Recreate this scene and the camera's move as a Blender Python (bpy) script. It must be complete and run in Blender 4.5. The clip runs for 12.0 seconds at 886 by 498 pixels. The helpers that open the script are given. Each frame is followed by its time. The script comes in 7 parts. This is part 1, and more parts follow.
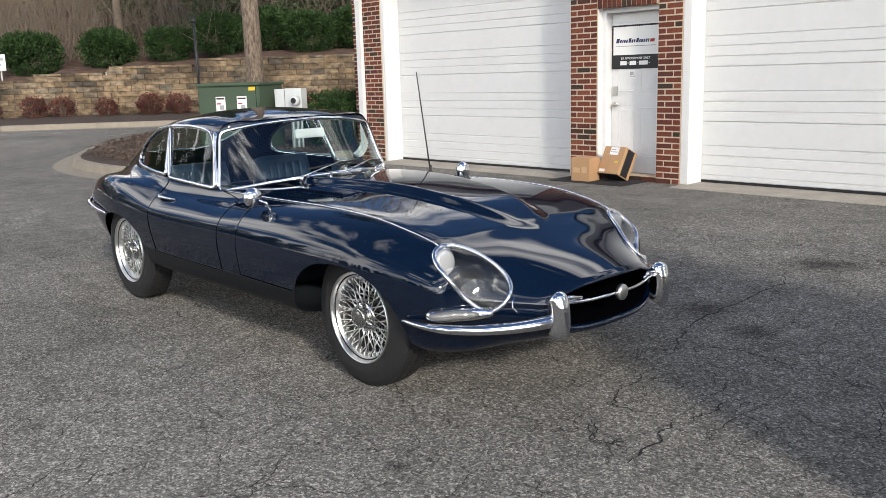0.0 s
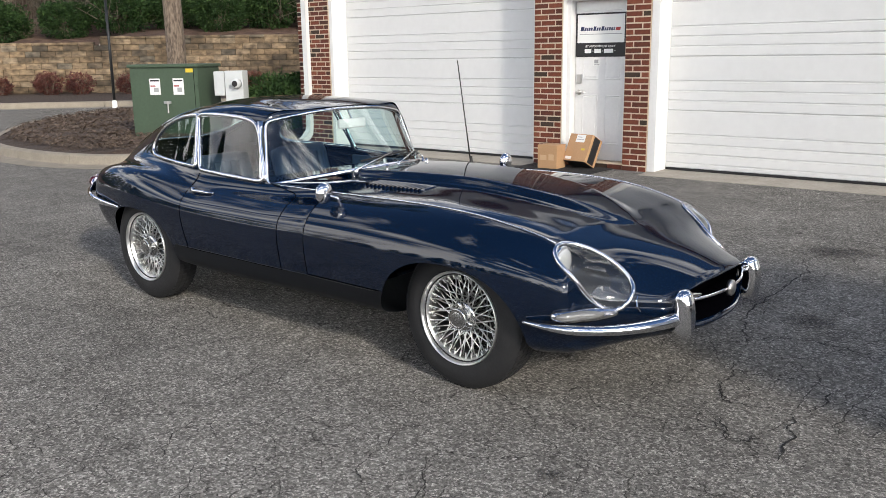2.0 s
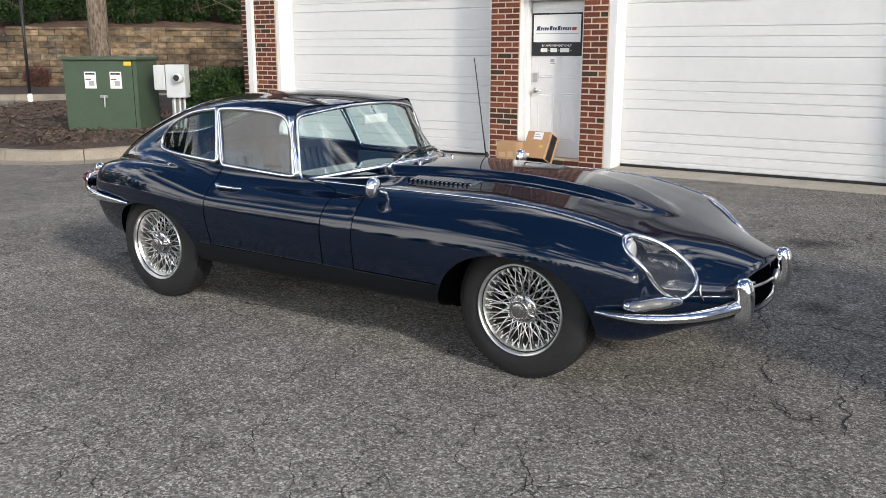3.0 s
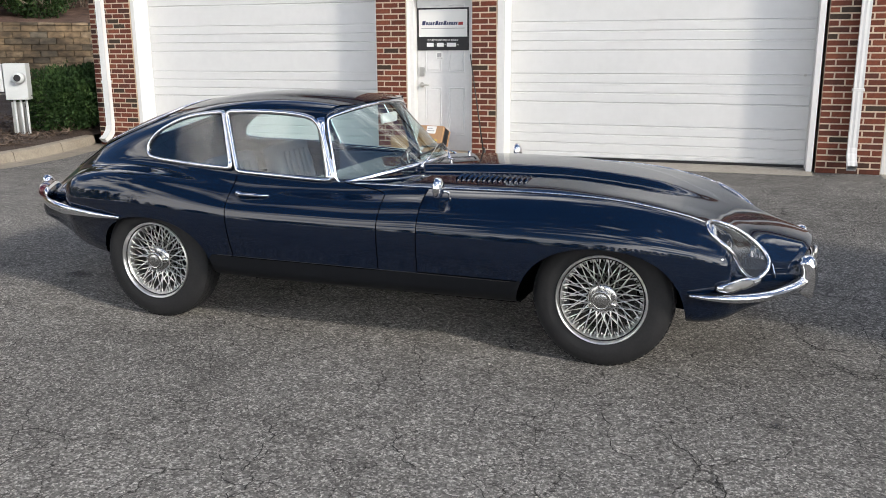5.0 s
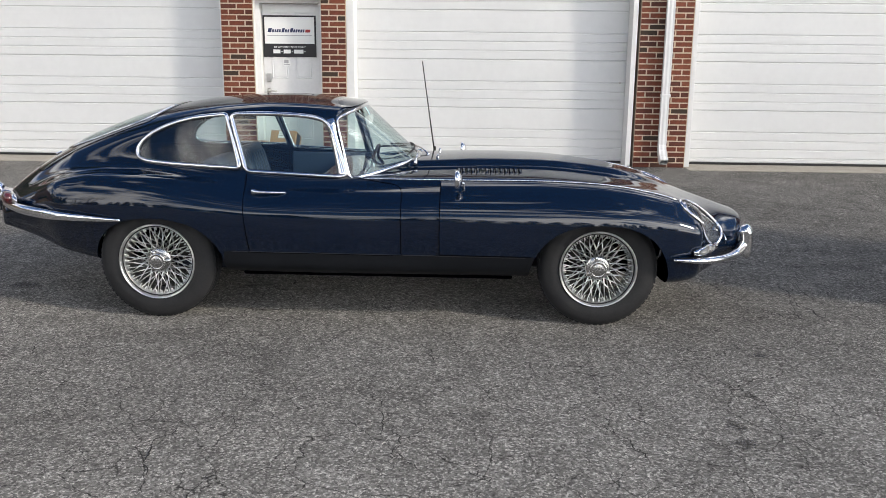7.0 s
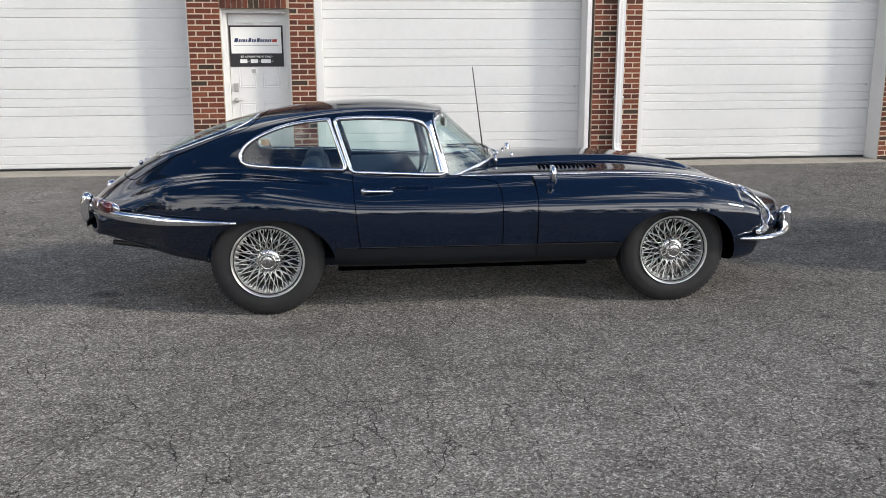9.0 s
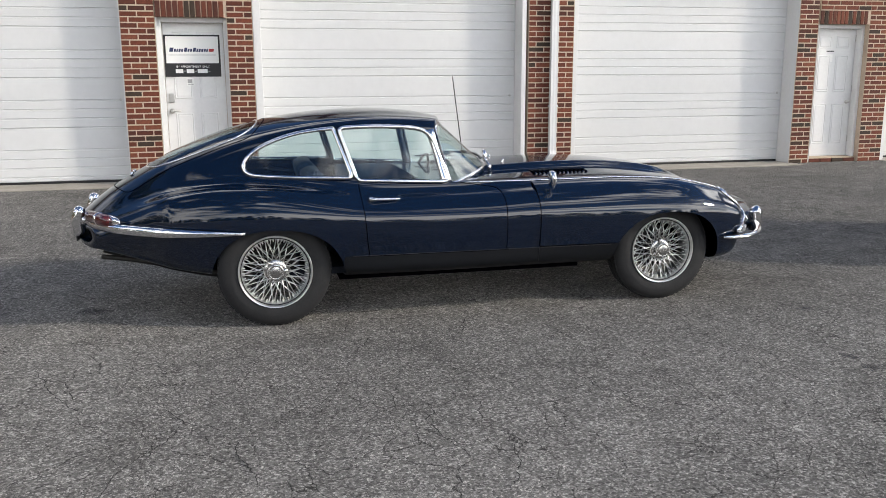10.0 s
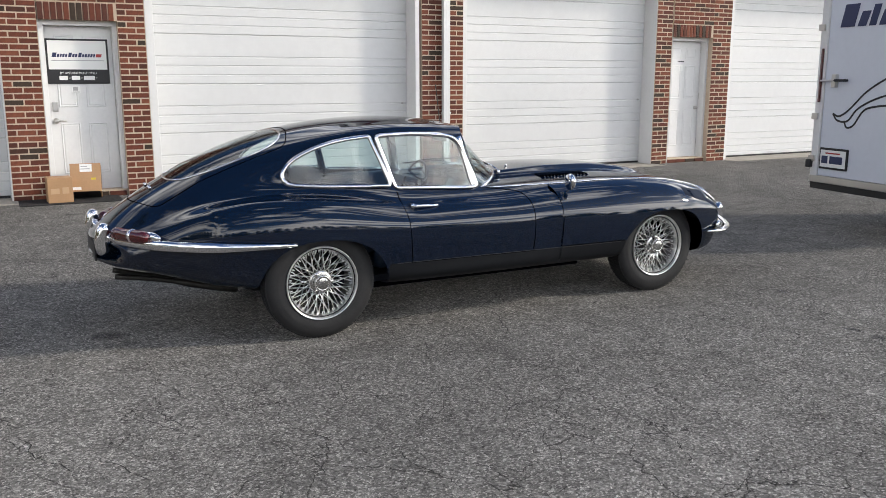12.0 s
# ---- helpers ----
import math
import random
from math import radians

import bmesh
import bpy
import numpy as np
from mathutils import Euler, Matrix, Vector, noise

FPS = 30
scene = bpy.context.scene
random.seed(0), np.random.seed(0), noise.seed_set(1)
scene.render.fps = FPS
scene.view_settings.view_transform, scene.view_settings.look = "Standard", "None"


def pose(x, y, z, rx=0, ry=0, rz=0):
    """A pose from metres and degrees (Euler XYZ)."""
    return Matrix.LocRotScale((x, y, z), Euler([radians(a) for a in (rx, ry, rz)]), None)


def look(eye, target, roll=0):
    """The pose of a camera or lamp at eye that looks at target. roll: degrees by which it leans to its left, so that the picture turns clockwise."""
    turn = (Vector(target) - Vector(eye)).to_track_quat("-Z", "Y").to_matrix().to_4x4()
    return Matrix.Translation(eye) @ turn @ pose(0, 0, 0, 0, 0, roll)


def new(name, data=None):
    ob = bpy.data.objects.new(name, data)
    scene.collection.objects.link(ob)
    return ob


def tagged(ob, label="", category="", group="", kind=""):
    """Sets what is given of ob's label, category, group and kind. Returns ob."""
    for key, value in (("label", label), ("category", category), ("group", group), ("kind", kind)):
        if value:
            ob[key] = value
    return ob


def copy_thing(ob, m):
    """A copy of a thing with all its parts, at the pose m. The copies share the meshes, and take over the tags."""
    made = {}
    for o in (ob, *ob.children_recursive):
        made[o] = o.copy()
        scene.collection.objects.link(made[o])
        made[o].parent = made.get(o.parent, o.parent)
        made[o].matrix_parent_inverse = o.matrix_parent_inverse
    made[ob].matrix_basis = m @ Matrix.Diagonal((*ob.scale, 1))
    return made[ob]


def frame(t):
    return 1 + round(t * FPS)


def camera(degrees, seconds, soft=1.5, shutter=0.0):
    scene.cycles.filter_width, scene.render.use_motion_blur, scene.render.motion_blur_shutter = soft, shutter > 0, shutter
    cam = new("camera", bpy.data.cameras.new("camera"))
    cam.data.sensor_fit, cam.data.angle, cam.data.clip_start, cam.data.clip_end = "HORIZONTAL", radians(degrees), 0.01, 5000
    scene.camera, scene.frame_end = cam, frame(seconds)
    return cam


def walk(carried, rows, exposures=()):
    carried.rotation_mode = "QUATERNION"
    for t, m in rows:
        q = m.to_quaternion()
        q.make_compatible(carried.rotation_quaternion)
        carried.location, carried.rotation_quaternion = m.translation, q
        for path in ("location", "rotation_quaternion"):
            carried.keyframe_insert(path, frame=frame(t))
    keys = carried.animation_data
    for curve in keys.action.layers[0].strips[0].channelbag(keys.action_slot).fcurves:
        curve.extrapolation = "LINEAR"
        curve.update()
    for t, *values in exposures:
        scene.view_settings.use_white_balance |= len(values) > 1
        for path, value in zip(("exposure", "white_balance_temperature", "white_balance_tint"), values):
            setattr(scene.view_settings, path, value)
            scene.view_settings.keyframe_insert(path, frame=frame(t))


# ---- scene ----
cam = camera(54.5, 12.0, soft=0.6)
PATH = [
    (0, (-0.038, 0.392, 1.385), (-1.465, 1.735, 0.986), -1.7),
    (0.5, (-0.208, 0.331, 1.389), (-1.626, 1.683, 0.985), -1.5),
    (1, (-0.392, 0.105, 1.401), (-1.726, 1.537, 0.988), -1.0),
    (1.5, (-0.582, -0.043, 1.42), (-1.869, 1.427, 0.993), -0.9),
    (2, (-0.802, -0.127, 1.441), (-2.04, 1.38, 0.998), -0.8),
    (2.5, (-1.027, -0.316, 1.427), (-2.207, 1.233, 0.968), -0.4),
    (2.7, (-1.149, -0.442, 1.437), (-2.277, 1.145, 0.98), -0.1),
    (4.3, (-2.03, -0.88, 1.45), (-2.848, 0.886, 0.991), -0.7),
    (4.5, (-2.172, -0.97, 1.466), (-2.935, 0.819, 0.999), -0.6),
    (5, (-2.477, -1.112, 1.462), (-3.11, 0.728, 0.997), -0.3),
    (5.5, (-2.774, -1.291, 1.468), (-3.309, 0.58, 1.003), 0.1),
    (6, (-3.112, -1.555, 1.468), (-3.578, 0.334, 1.003), -0.4),
    (6.5, (-3.42, -1.696, 1.458), (-3.667, 0.233, 0.992), -0.1),
    (7, (-3.72, -1.874, 1.463), (-3.78, 0.075, 1.016), 0.6),
    (7.5, (-4.061, -2.043, 1.468), (-4.082, -0.092, 1.028), -0.1),
    (7.7, (-4.187, -2.057, 1.452), (-4.199, -0.104, 1.021), -0.2),
    (9.3, (-5.18, -2.232, 1.446), (-4.883, -0.301, 1.02), -0.3),
    (9.5, (-5.302, -2.212, 1.444), (-4.961, -0.287, 1.022), -0.4),
    (10, (-5.659, -2.185, 1.442), (-5.187, -0.285, 1.036), -0.2),
    (10.5, (-6.041, -2.15, 1.446), (-5.473, -0.276, 1.039), -0.4),
    (11, (-6.325, -2.01, 1.443), (-5.642, -0.174, 1.037), -0.0),
    (11.5, (-6.68, -1.905, 1.444), (-5.857, -0.125, 1.054), 0.4),
    (12, (-7.003, -1.794, 1.451), (-6.096, -0.055, 1.06), 0.0),
]
walk(cam, [(t, look(eye, target, roll)) for t, eye, target, roll in PATH])

# ---------------- daylight ----------------
SUN_TO = Vector((0.83, -0.36, 0.42)).normalized()
world = bpy.data.worlds.new("world")
scene.world = world
world.use_nodes = True
wn, wl = world.node_tree.nodes, world.node_tree.links
wn.clear()
sky = wn.new("ShaderNodeTexSky")
sky.sky_type, sky.sun_disc = "NISHITA", False
sky.sun_elevation = math.asin(SUN_TO.z)
sky.sun_rotation = math.atan2(SUN_TO.x, SUN_TO.y)
sky.dust_density, sky.ozone_density = 1.0, 2.0
coord = wn.new("ShaderNodeTexCoord")
cmap = wn.new("ShaderNodeMapping")
cmap.inputs["Scale"].default_value = (1.0, 1.0, 2.7)
cmap.inputs["Location"].default_value = (0.0, 0.0, 0.0)
cnoise = wn.new("ShaderNodeTexNoise")
cnoise.inputs["Scale"].default_value, cnoise.inputs["Detail"].default_value = 2.5, 8.0
cnoise.inputs["Roughness"].default_value = 0.58
cramp = wn.new("ShaderNodeValToRGB")
cramp.color_ramp.elements[0].position, cramp.color_ramp.elements[1].position = 0.51, 0.66
cmix = wn.new("ShaderNodeMixRGB")
bg = wn.new("ShaderNodeBackground")
bg.inputs["Strength"].default_value = 0.108
wout = wn.new("ShaderNodeOutputWorld")
wl.new(cmap.outputs[0], cnoise.inputs["Vector"])
wl.new(coord.outputs["Generated"], cmap.inputs["Vector"])
# cloud thickens towards the horizon
csep, cbias, cadd = wn.new("ShaderNodeSeparateXYZ"), wn.new("ShaderNodeMath"), wn.new("ShaderNodeMath")
cbias.operation, cadd.operation = "MULTIPLY_ADD", "ADD"
cbias.inputs[1].default_value, cbias.inputs[2].default_value = -0.21, 0.135
wl.new(coord.outputs["Generated"], csep.inputs[0])
wl.new(csep.outputs["Z"], cbias.inputs[0])
wl.new(cnoise.outputs[0], cadd.inputs[0])
wl.new(cbias.outputs[0], cadd.inputs[1])
wl.new(cadd.outputs[0], cramp.inputs[0])
wl.new(cramp.outputs[0], cmix.inputs[0])
# deep blue between the clouds
cblue = wn.new("ShaderNodeVectorMath")
cblue.operation = "MULTIPLY"
cblue.inputs[1].default_value = (1.08, 1.28, 1.60)
wl.new(sky.outputs[0], cblue.inputs[0])
wl.new(cblue.outputs[0], cmix.inputs[1])
# clouds shine brighter round the sun
csun, cpow, cgain, cbright = wn.new("ShaderNodeVectorMath"), wn.new("ShaderNodeMath"), wn.new("ShaderNodeMath"), wn.new("ShaderNodeVectorMath")
csun.operation, cpow.operation, cgain.operation, cbright.operation = "DOT_PRODUCT", "POWER", "MULTIPLY_ADD", "SCALE"
csun.inputs[1].default_value = SUN_TO
cpow.use_clamp, cpow.inputs[1].default_value = True, 3.0
cgain.inputs[1].default_value, cgain.inputs[2].default_value = 2.2, 2.05
chalf = wn.new("ShaderNodeMath")
chalf.operation, chalf.inputs[1].default_value, chalf.inputs[2].default_value = "MULTIPLY_ADD", 0.5, 0.5
wl.new(coord.outputs["Generated"], csun.inputs[0])
wl.new(csun.outputs["Value"], chalf.inputs[0])
wl.new(chalf.outputs[0], cpow.inputs[0])
wl.new(cpow.outputs[0], cgain.inputs[0])
cbright.inputs[0].default_value = (15.3, 15.0, 14.7)
wl.new(cgain.outputs[0], cbright.inputs["Scale"])
wl.new(cbright.outputs[0], cmix.inputs[2])
wl.new(cmix.outputs[0], bg.inputs["Color"])
wl.new(bg.outputs[0], wout.inputs[0])

sun_data = bpy.data.lights.new("sun", "SUN")
sun_data.energy, sun_data.angle, sun_data.color = 3.9, radians(6.0), (1.0, 0.915, 0.79)
sun = new("sun", sun_data)
sun.matrix_world = look(SUN_TO * 30, (0, 0, 0))
scene.view_settings.exposure = -0.34


# ---------------- materials ----------------
def material(name, color, rough=0.5, metal=0.0, coat=0.0, vary=0.0, scale=8.0, bump=0.0, bump_scale=60.0, per_object=0.0, spec=0.5):
    """Principled surface with two scales of mottling, fine relief and a shift of tone from object to object."""
    m = bpy.data.materials.new(name)
    m.use_nodes = True
    n, l = m.node_tree.nodes, m.node_tree.links
    b = n["Principled BSDF"]
    b.inputs["Base Color"].default_value = (*color, 1)
    b.inputs["Roughness"].default_value = rough
    b.inputs["Metallic"].default_value = metal
    b.inputs["Coat Weight"].default_value = coat
    b.inputs["Coat Roughness"].default_value = 0.02
    b.inputs["Coat IOR"].default_value = 1.5
    b.inputs["Specular IOR Level"].default_value = spec
    tc = n.new("ShaderNodeTexCoord")
    if vary or per_object:
        big, small = n.new("ShaderNodeTexNoise"), n.new("ShaderNodeTexNoise")
        big.inputs["Scale"].default_value, big.inputs["Detail"].default_value = scale, 5
        small.inputs["Scale"].default_value, small.inputs["Detail"].default_value = scale * 9, 4
        l.new(tc.outputs["Object"], big.inputs["Vector"])
        l.new(tc.outputs["Object"], small.inputs["Vector"])
        add = n.new("ShaderNodeMath")
        add.operation = "ADD"
        l.new(big.outputs[0], add.inputs[0])
        l.new(small.outputs[0], add.inputs[1])
        rng = n.new("ShaderNodeMapRange")
        rng.inputs[1].default_value, rng.inputs[2].default_value = 0.6, 1.4
        rng.inputs[3].default_value, rng.inputs[4].default_value = 1 - vary, 1 + vary
        l.new(add.outputs[0], rng.inputs[0])
        val = rng.outputs[0]
        if per_object:
            info = n.new("ShaderNodeObjectInfo")
            r2 = n.new("ShaderNodeMapRange")
            r2.inputs[3].default_value, r2.inputs[4].default_value = 1 - per_object, 1 + per_object
            l.new(info.outputs["Random"], r2.inputs[0])
            mul = n.new("ShaderNodeMath")
            mul.operation = "MULTIPLY"
            l.new(val, mul.inputs[0])
            l.new(r2.outputs[0], mul.inputs[1])
            val = mul.outputs[0]
        hsv = n.new("ShaderNodeHueSaturation")
        hsv.inputs["Color"].default_value = (*color, 1)
        l.new(val, hsv.inputs["Value"])
        l.new(hsv.outputs[0], b.inputs["Base Color"])
    if bump:
        bn, bm_ = n.new("ShaderNodeTexNoise"), n.new("ShaderNodeBump")
        bn.inputs["Scale"].default_value, bn.inputs["Detail"].default_value = bump_scale, 5
        bm_.inputs["Strength"].default_value, bm_.inputs["Distance"].default_value = bump, 0.01
        l.new(tc.outputs["Object"], bn.inputs["Vector"])
        l.new(bn.outputs[0], bm_.inputs["Height"])
        l.new(bm_.outputs[0], b.inputs["Normal"])
    return m


def ramp_material(name, stops, rough=0.8, scale=10.0, per_object=False, bump=0.0, bump_scale=80.0):
    """Colours picked by noise, or by each object's own random number."""
    m = material(name, stops[0][1], rough, bump=bump, bump_scale=bump_scale)
    n, l = m.node_tree.nodes, m.node_tree.links
    ramp = n.new("ShaderNodeValToRGB")
    el = ramp.color_ramp.elements
    el[0].position, el[0].color = stops[0][0], (*stops[0][1], 1)
    el[1].position, el[1].color = stops[-1][0], (*stops[-1][1], 1)
    for p, c in stops[1:-1]:
        e = el.new(p)
        e.color = (*c, 1)
    noise_ = n.new("ShaderNodeTexNoise")
    noise_.inputs["Scale"].default_value, noise_.inputs["Detail"].default_value = scale, 6
    tc = n.new("ShaderNodeTexCoord")
    l.new(tc.outputs["Object"], noise_.inputs["Vector"])
    if per_object:
        info = n.new("ShaderNodeObjectInfo")
        l.new(info.outputs["Random"], ramp.inputs[0])
        mul = n.new("ShaderNodeMixRGB")
        mul.blend_type = "MULTIPLY"
        mul.inputs[0].default_value = 0.55
        r2 = n.new("ShaderNodeMapRange")
        r2.inputs[1].default_value, r2.inputs[2].default_value, r2.inputs[3].default_value, r2.inputs[4].default_value = 0.3, 0.7, 0.55, 1.25
        l.new(noise_.outputs[0], r2.inputs[0])
        l.new(ramp.outputs[0], mul.inputs[1])
        l.new(r2.outputs[0], mul.inputs[2])
        l.new(mul.outputs[0], n["Principled BSDF"].inputs["Base Color"])
    else:
        l.new(noise_.outputs[0], ramp.inputs[0])
        l.new(ramp.outputs[0], n["Principled BSDF"].inputs["Base Color"])
    return m


def pane_material(name, tint, gloss=0.075):
    m = bpy.data.materials.new(name)
    m.use_nodes = True
    n, l = m.node_tree.nodes, m.node_tree.links
    n.clear()
    tr, gl, fr, mx, out = (n.new("ShaderNode" + k) for k in ("BsdfTransparent", "BsdfGlossy", "LayerWeight", "MixShader", "OutputMaterial"))
    pw, ma = n.new("ShaderNodeMath"), n.new("ShaderNodeMath")
    pw.operation, pw.inputs[1].default_value = "POWER", 5.0
    ma.operation, ma.inputs[1].default_value, ma.inputs[2].default_value = "MULTIPLY_ADD", 1.0 - gloss, gloss
    tr.inputs["Color"].default_value = (*tint, 1)
    gl.inputs["Roughness"].default_value = 0.02
    fr.inputs["Blend"].default_value = 0.5
    l.new(fr.outputs["Facing"], pw.inputs[0])
    l.new(pw.outputs[0], ma.inputs[0])
    l.new(ma.outputs[0], mx.inputs[0])
    l.new(tr.outputs[0], mx.inputs[1])
    l.new(gl.outputs[0], mx.inputs[2])
    l.new(mx.outputs[0], out.inputs[0])
    return m


def asphalt_material(name="asphalt", tone=0.202):
    """Worn asphalt: pale and dark stones in a dark binder, patches, fine crazing."""
    m = material(name, (tone, tone, tone * 0.97), 0.9, spec=0.08)
    n, l = m.node_tree.nodes, m.node_tree.links
    b = n["Principled BSDF"]
    b.inputs["Diffuse Roughness"].default_value = 0.25
    tc = n.new("ShaderNodeTexCoord")

    def math_(op, x, y=None, z=None):
        k = n.new("ShaderNodeMath")
        k.operation = op
        for i, v in enumerate((x, y, z)):
            if v is None:
                continue
            if isinstance(v, (int, float)):
                k.inputs[i].default_value = v
            else:
                l.new(v, k.inputs[i])
        return k.outputs[0]

    def noise_(scale, detail=5, rough=0.5):
        k = n.new("ShaderNodeTexNoise")
        k.inputs["Scale"].default_value, k.inputs["Detail"].default_value, k.inputs["Roughness"].default_value = scale, detail, rough
        l.new(tc.outputs["Object"], k.inputs["Vector"])
        return k

    def span(v, a0, a1, b0, b1):
        k = n.new("ShaderNodeMapRange")
        for i, q in enumerate((a0, a1, b0, b1)):
            k.inputs[i + 1].default_value = q
        l.new(v, k.inputs[0])
        return k.outputs[0]

    def cells(scale, feature="F1", vec=None):
        k = n.new("ShaderNodeTexVoronoi")
        k.feature = feature
        k.inputs["Scale"].default_value = scale
        l.new(vec or tc.outputs["Object"], k.inputs["Vector"])
        return k

    big_stone, small_stone = cells(112), cells(250)
    c1, c2 = n.new("ShaderNodeSeparateColor"), n.new("ShaderNodeSeparateColor")
    l.new(big_stone.outputs["Color"], c1.inputs[0])
    l.new(small_stone.outputs["Color"], c2.inputs[0])
    mix = math_("MULTIPLY_ADD", c1.outputs[0], 0.62, math_("MULTIPLY", c2.outputs[1], 0.38))
    stone = n.new("ShaderNodeValToRGB")
    e = stone.color_ramp.elements
    e[0].position, e[0].color = 0.06, (tone * 0.30, tone * 0.285, tone * 0.265, 1)
    e[1].position, e[1].color = 0.95, (tone * 2.75, tone * 2.65, tone * 2.42, 1)
    for p, q in ((0.30, 0.60), (0.55, 0.86), (0.68, 1.15), (0.80, 1.7)):
        e.new(p).color = (tone * q * 1.03, tone * q * 0.99, tone * q * 0.915, 1)
    l.new(mix, stone.inputs[0])
    # crazing: wandering cell borders, broken up by patches
    warp = noise_(5.0, 4, 0.6)
    add = n.new("ShaderNodeVectorMath")
    add.operation = "MULTIPLY_ADD"
    add.inputs[1].default_value = (0.13, 0.13, 0.13)
    l.new(warp.outputs["Color"], add.inputs[0])
    l.new(tc.outputs["Object"], add.inputs[2])
    craze = None
    for scale, width, lo, hi in ((2.3, 0.0065, 0.44, 0.54), (5.2, 0.011, 0.43, 0.56)):
        edge = cells(scale, "DISTANCE_TO_EDGE", add.outputs[0]).outputs["Distance"]
        line = span(edge, width * 0.3, width, 1.0, 0.0)
        patch = span(noise_(0.9 + scale * 0.35, 3).outputs[0], lo, hi, 0.0, 1.0)
        q = math_("MULTIPLY", line, patch)
        craze = q if craze is None else math_("MAXIMUM", craze, q)
    tones = math_("MULTIPLY", math_("MULTIPLY", span(noise_(0.5, 5).outputs[0], 0.3, 0.7, 0.80, 1.18), span(noise_(4.0, 5, 0.6).outputs[0], 0.3, 0.7, 0.84, 1.16)), span(noise_(36, 4).outputs[0], 0.3, 0.7, 0.78, 1.2))
    tones = math_("MULTIPLY", tones, span(craze, 0.0, 1.0, 1.0, 0.32))
    hsv = n.new("ShaderNodeHueSaturation")
    l.new(stone.outputs[0], hsv.inputs["Color"])
    l.new(tones, hsv.inputs["Value"])
    l.new(hsv.outputs[0], b.inputs["Base Color"])
    bump = n.new("ShaderNodeBump")
    bump.inputs["Strength"].default_value, bump.inputs["Distance"].default_value = 1.0, 0.008
    l.new(math_("SUBTRACT", mix, math_("MULTIPLY", craze, 0.5)), bump.inputs["Height"])
    l.new(bump.outputs[0], b.inputs["Normal"])
    return m


def stain_material():
    """A dark soak mark that thins out towards its rim."""
    m = material("oil_stain", (0.045, 0.043, 0.041), 0.7)
    n, l = m.node_tree.nodes, m.node_tree.links
    tc, ln, nz = n.new("ShaderNodeTexCoord"), n.new("ShaderNodeVectorMath"), n.new("ShaderNodeTexNoise")
    ln.operation = "LENGTH"
    nz.inputs["Scale"].default_value, nz.inputs["Detail"].default_value = 3.5, 6
    l.new(tc.outputs["Object"], ln.inputs[0])
    l.new(tc.outputs["Object"], nz.inputs["Vector"])
    add, rng, tr, mx = n.new("ShaderNodeMath"), n.new("ShaderNodeMapRange"), n.new("ShaderNodeBsdfTransparent"), n.new("ShaderNodeMixShader")
    add.operation = "ADD"
    l.new(ln.outputs["Value"], add.inputs[0])
    l.new(nz.outputs[0], add.inputs[1])
    rng.inputs[1].default_value, rng.inputs[2].default_value, rng.inputs[3].default_value, rng.inputs[4].default_value = 0.6, 1.4, 0.6, 0.0
    l.new(add.outputs[0], rng.inputs[0])
    l.new(rng.outputs[0], mx.inputs[0])
    l.new(tr.outputs[0], mx.inputs[1])
    l.new(n["Principled BSDF"].outputs[0], mx.inputs[2])
    l.new(mx.outputs[0], n["Material Output"].inputs[0])
    return m


OIL = stain_material()
SILLBLACK = material("satin_black_sill", (0.0045, 0.0055, 0.0075), 0.45, vary=0.2, scale=5, spec=0.25)
PAINT = material("navy_paint", (0.0010, 0.0053, 0.0165), 0.35, 0.0, 1.0, vary=0.06, scale=3, spec=0.0)
PAINT.node_tree.nodes["Principled BSDF"].inputs["Coat IOR"].default_value = 1.60
PAINT.node_tree.nodes["Principled BSDF"].inputs["Coat Roughness"].default_value = 0.045
CHROME = material("chrome", (0.78, 0.78, 0.79), 0.07, 1.0)
WIRE = material("wire_chrome", (0.78, 0.78, 0.77), 0.30, 1.0)
RUBBER = material("tyre_rubber", (0.019, 0.019, 0.020), 0.65, vary=0.25, scale=14, bump=0.15, bump_scale=220, spec=0.3)
BLACK = material("black_trim", (0.012, 0.012, 0.013), 0.55, vary=0.2)
GAP = material("shut_line_black", (0.002, 0.002, 0.003), 0.9, spec=0.0)
BOWL = material("lamp_bowl_silver", (0.10, 0.105, 0.11), 0.25, 0.7)
LAMP = material("sealed_lamp", (0.62, 0.63, 0.62), 0.15, 0.3, coat=1.0)
BARREL = material("rim_barrel", (0.34, 0.34, 0.33), 0.35, 0.9)
HUBMETAL = material("worn_hub_chrome", (0.50, 0.50, 0.49), 0.24, 1.0, vary=0.12, scale=30)
SHINGLE = material("dark_shingle", (0.035, 0.033, 0.032), 0.9, vary=0.3, scale=6, bump=0.6, bump_scale=40)
LEATHER = material("blue_leather", (0.016, 0.036, 0.070), 0.5, vary=0.2, scale=12, bump=0.2, bump_scale=160)
CARPET = material("dark_carpet", (0.02, 0.024, 0.035), 0.95, vary=0.3, scale=30)
WOODRIM = material("wood_rim", (0.022, 0.012, 0.008), 0.3, coat=0.6, vary=0.2, scale=20)
ALLOY = material("brushed_alloy", (0.6, 0.6, 0.6), 0.3, 1.0)
GLASS = pane_material("window_glass", (0.80, 0.90, 0.89), 0.09)
LENS = pane_material("lamp_cover_glass", (0.96, 0.97, 0.97))
RED = material("red_lens", (0.075, 0.003, 0.005), 0.18, coat=1.0)
FROST = material("frosted_lens", (0.15, 0.15, 0.145), 0.10, coat=1.0, vary=0.1, scale=60)
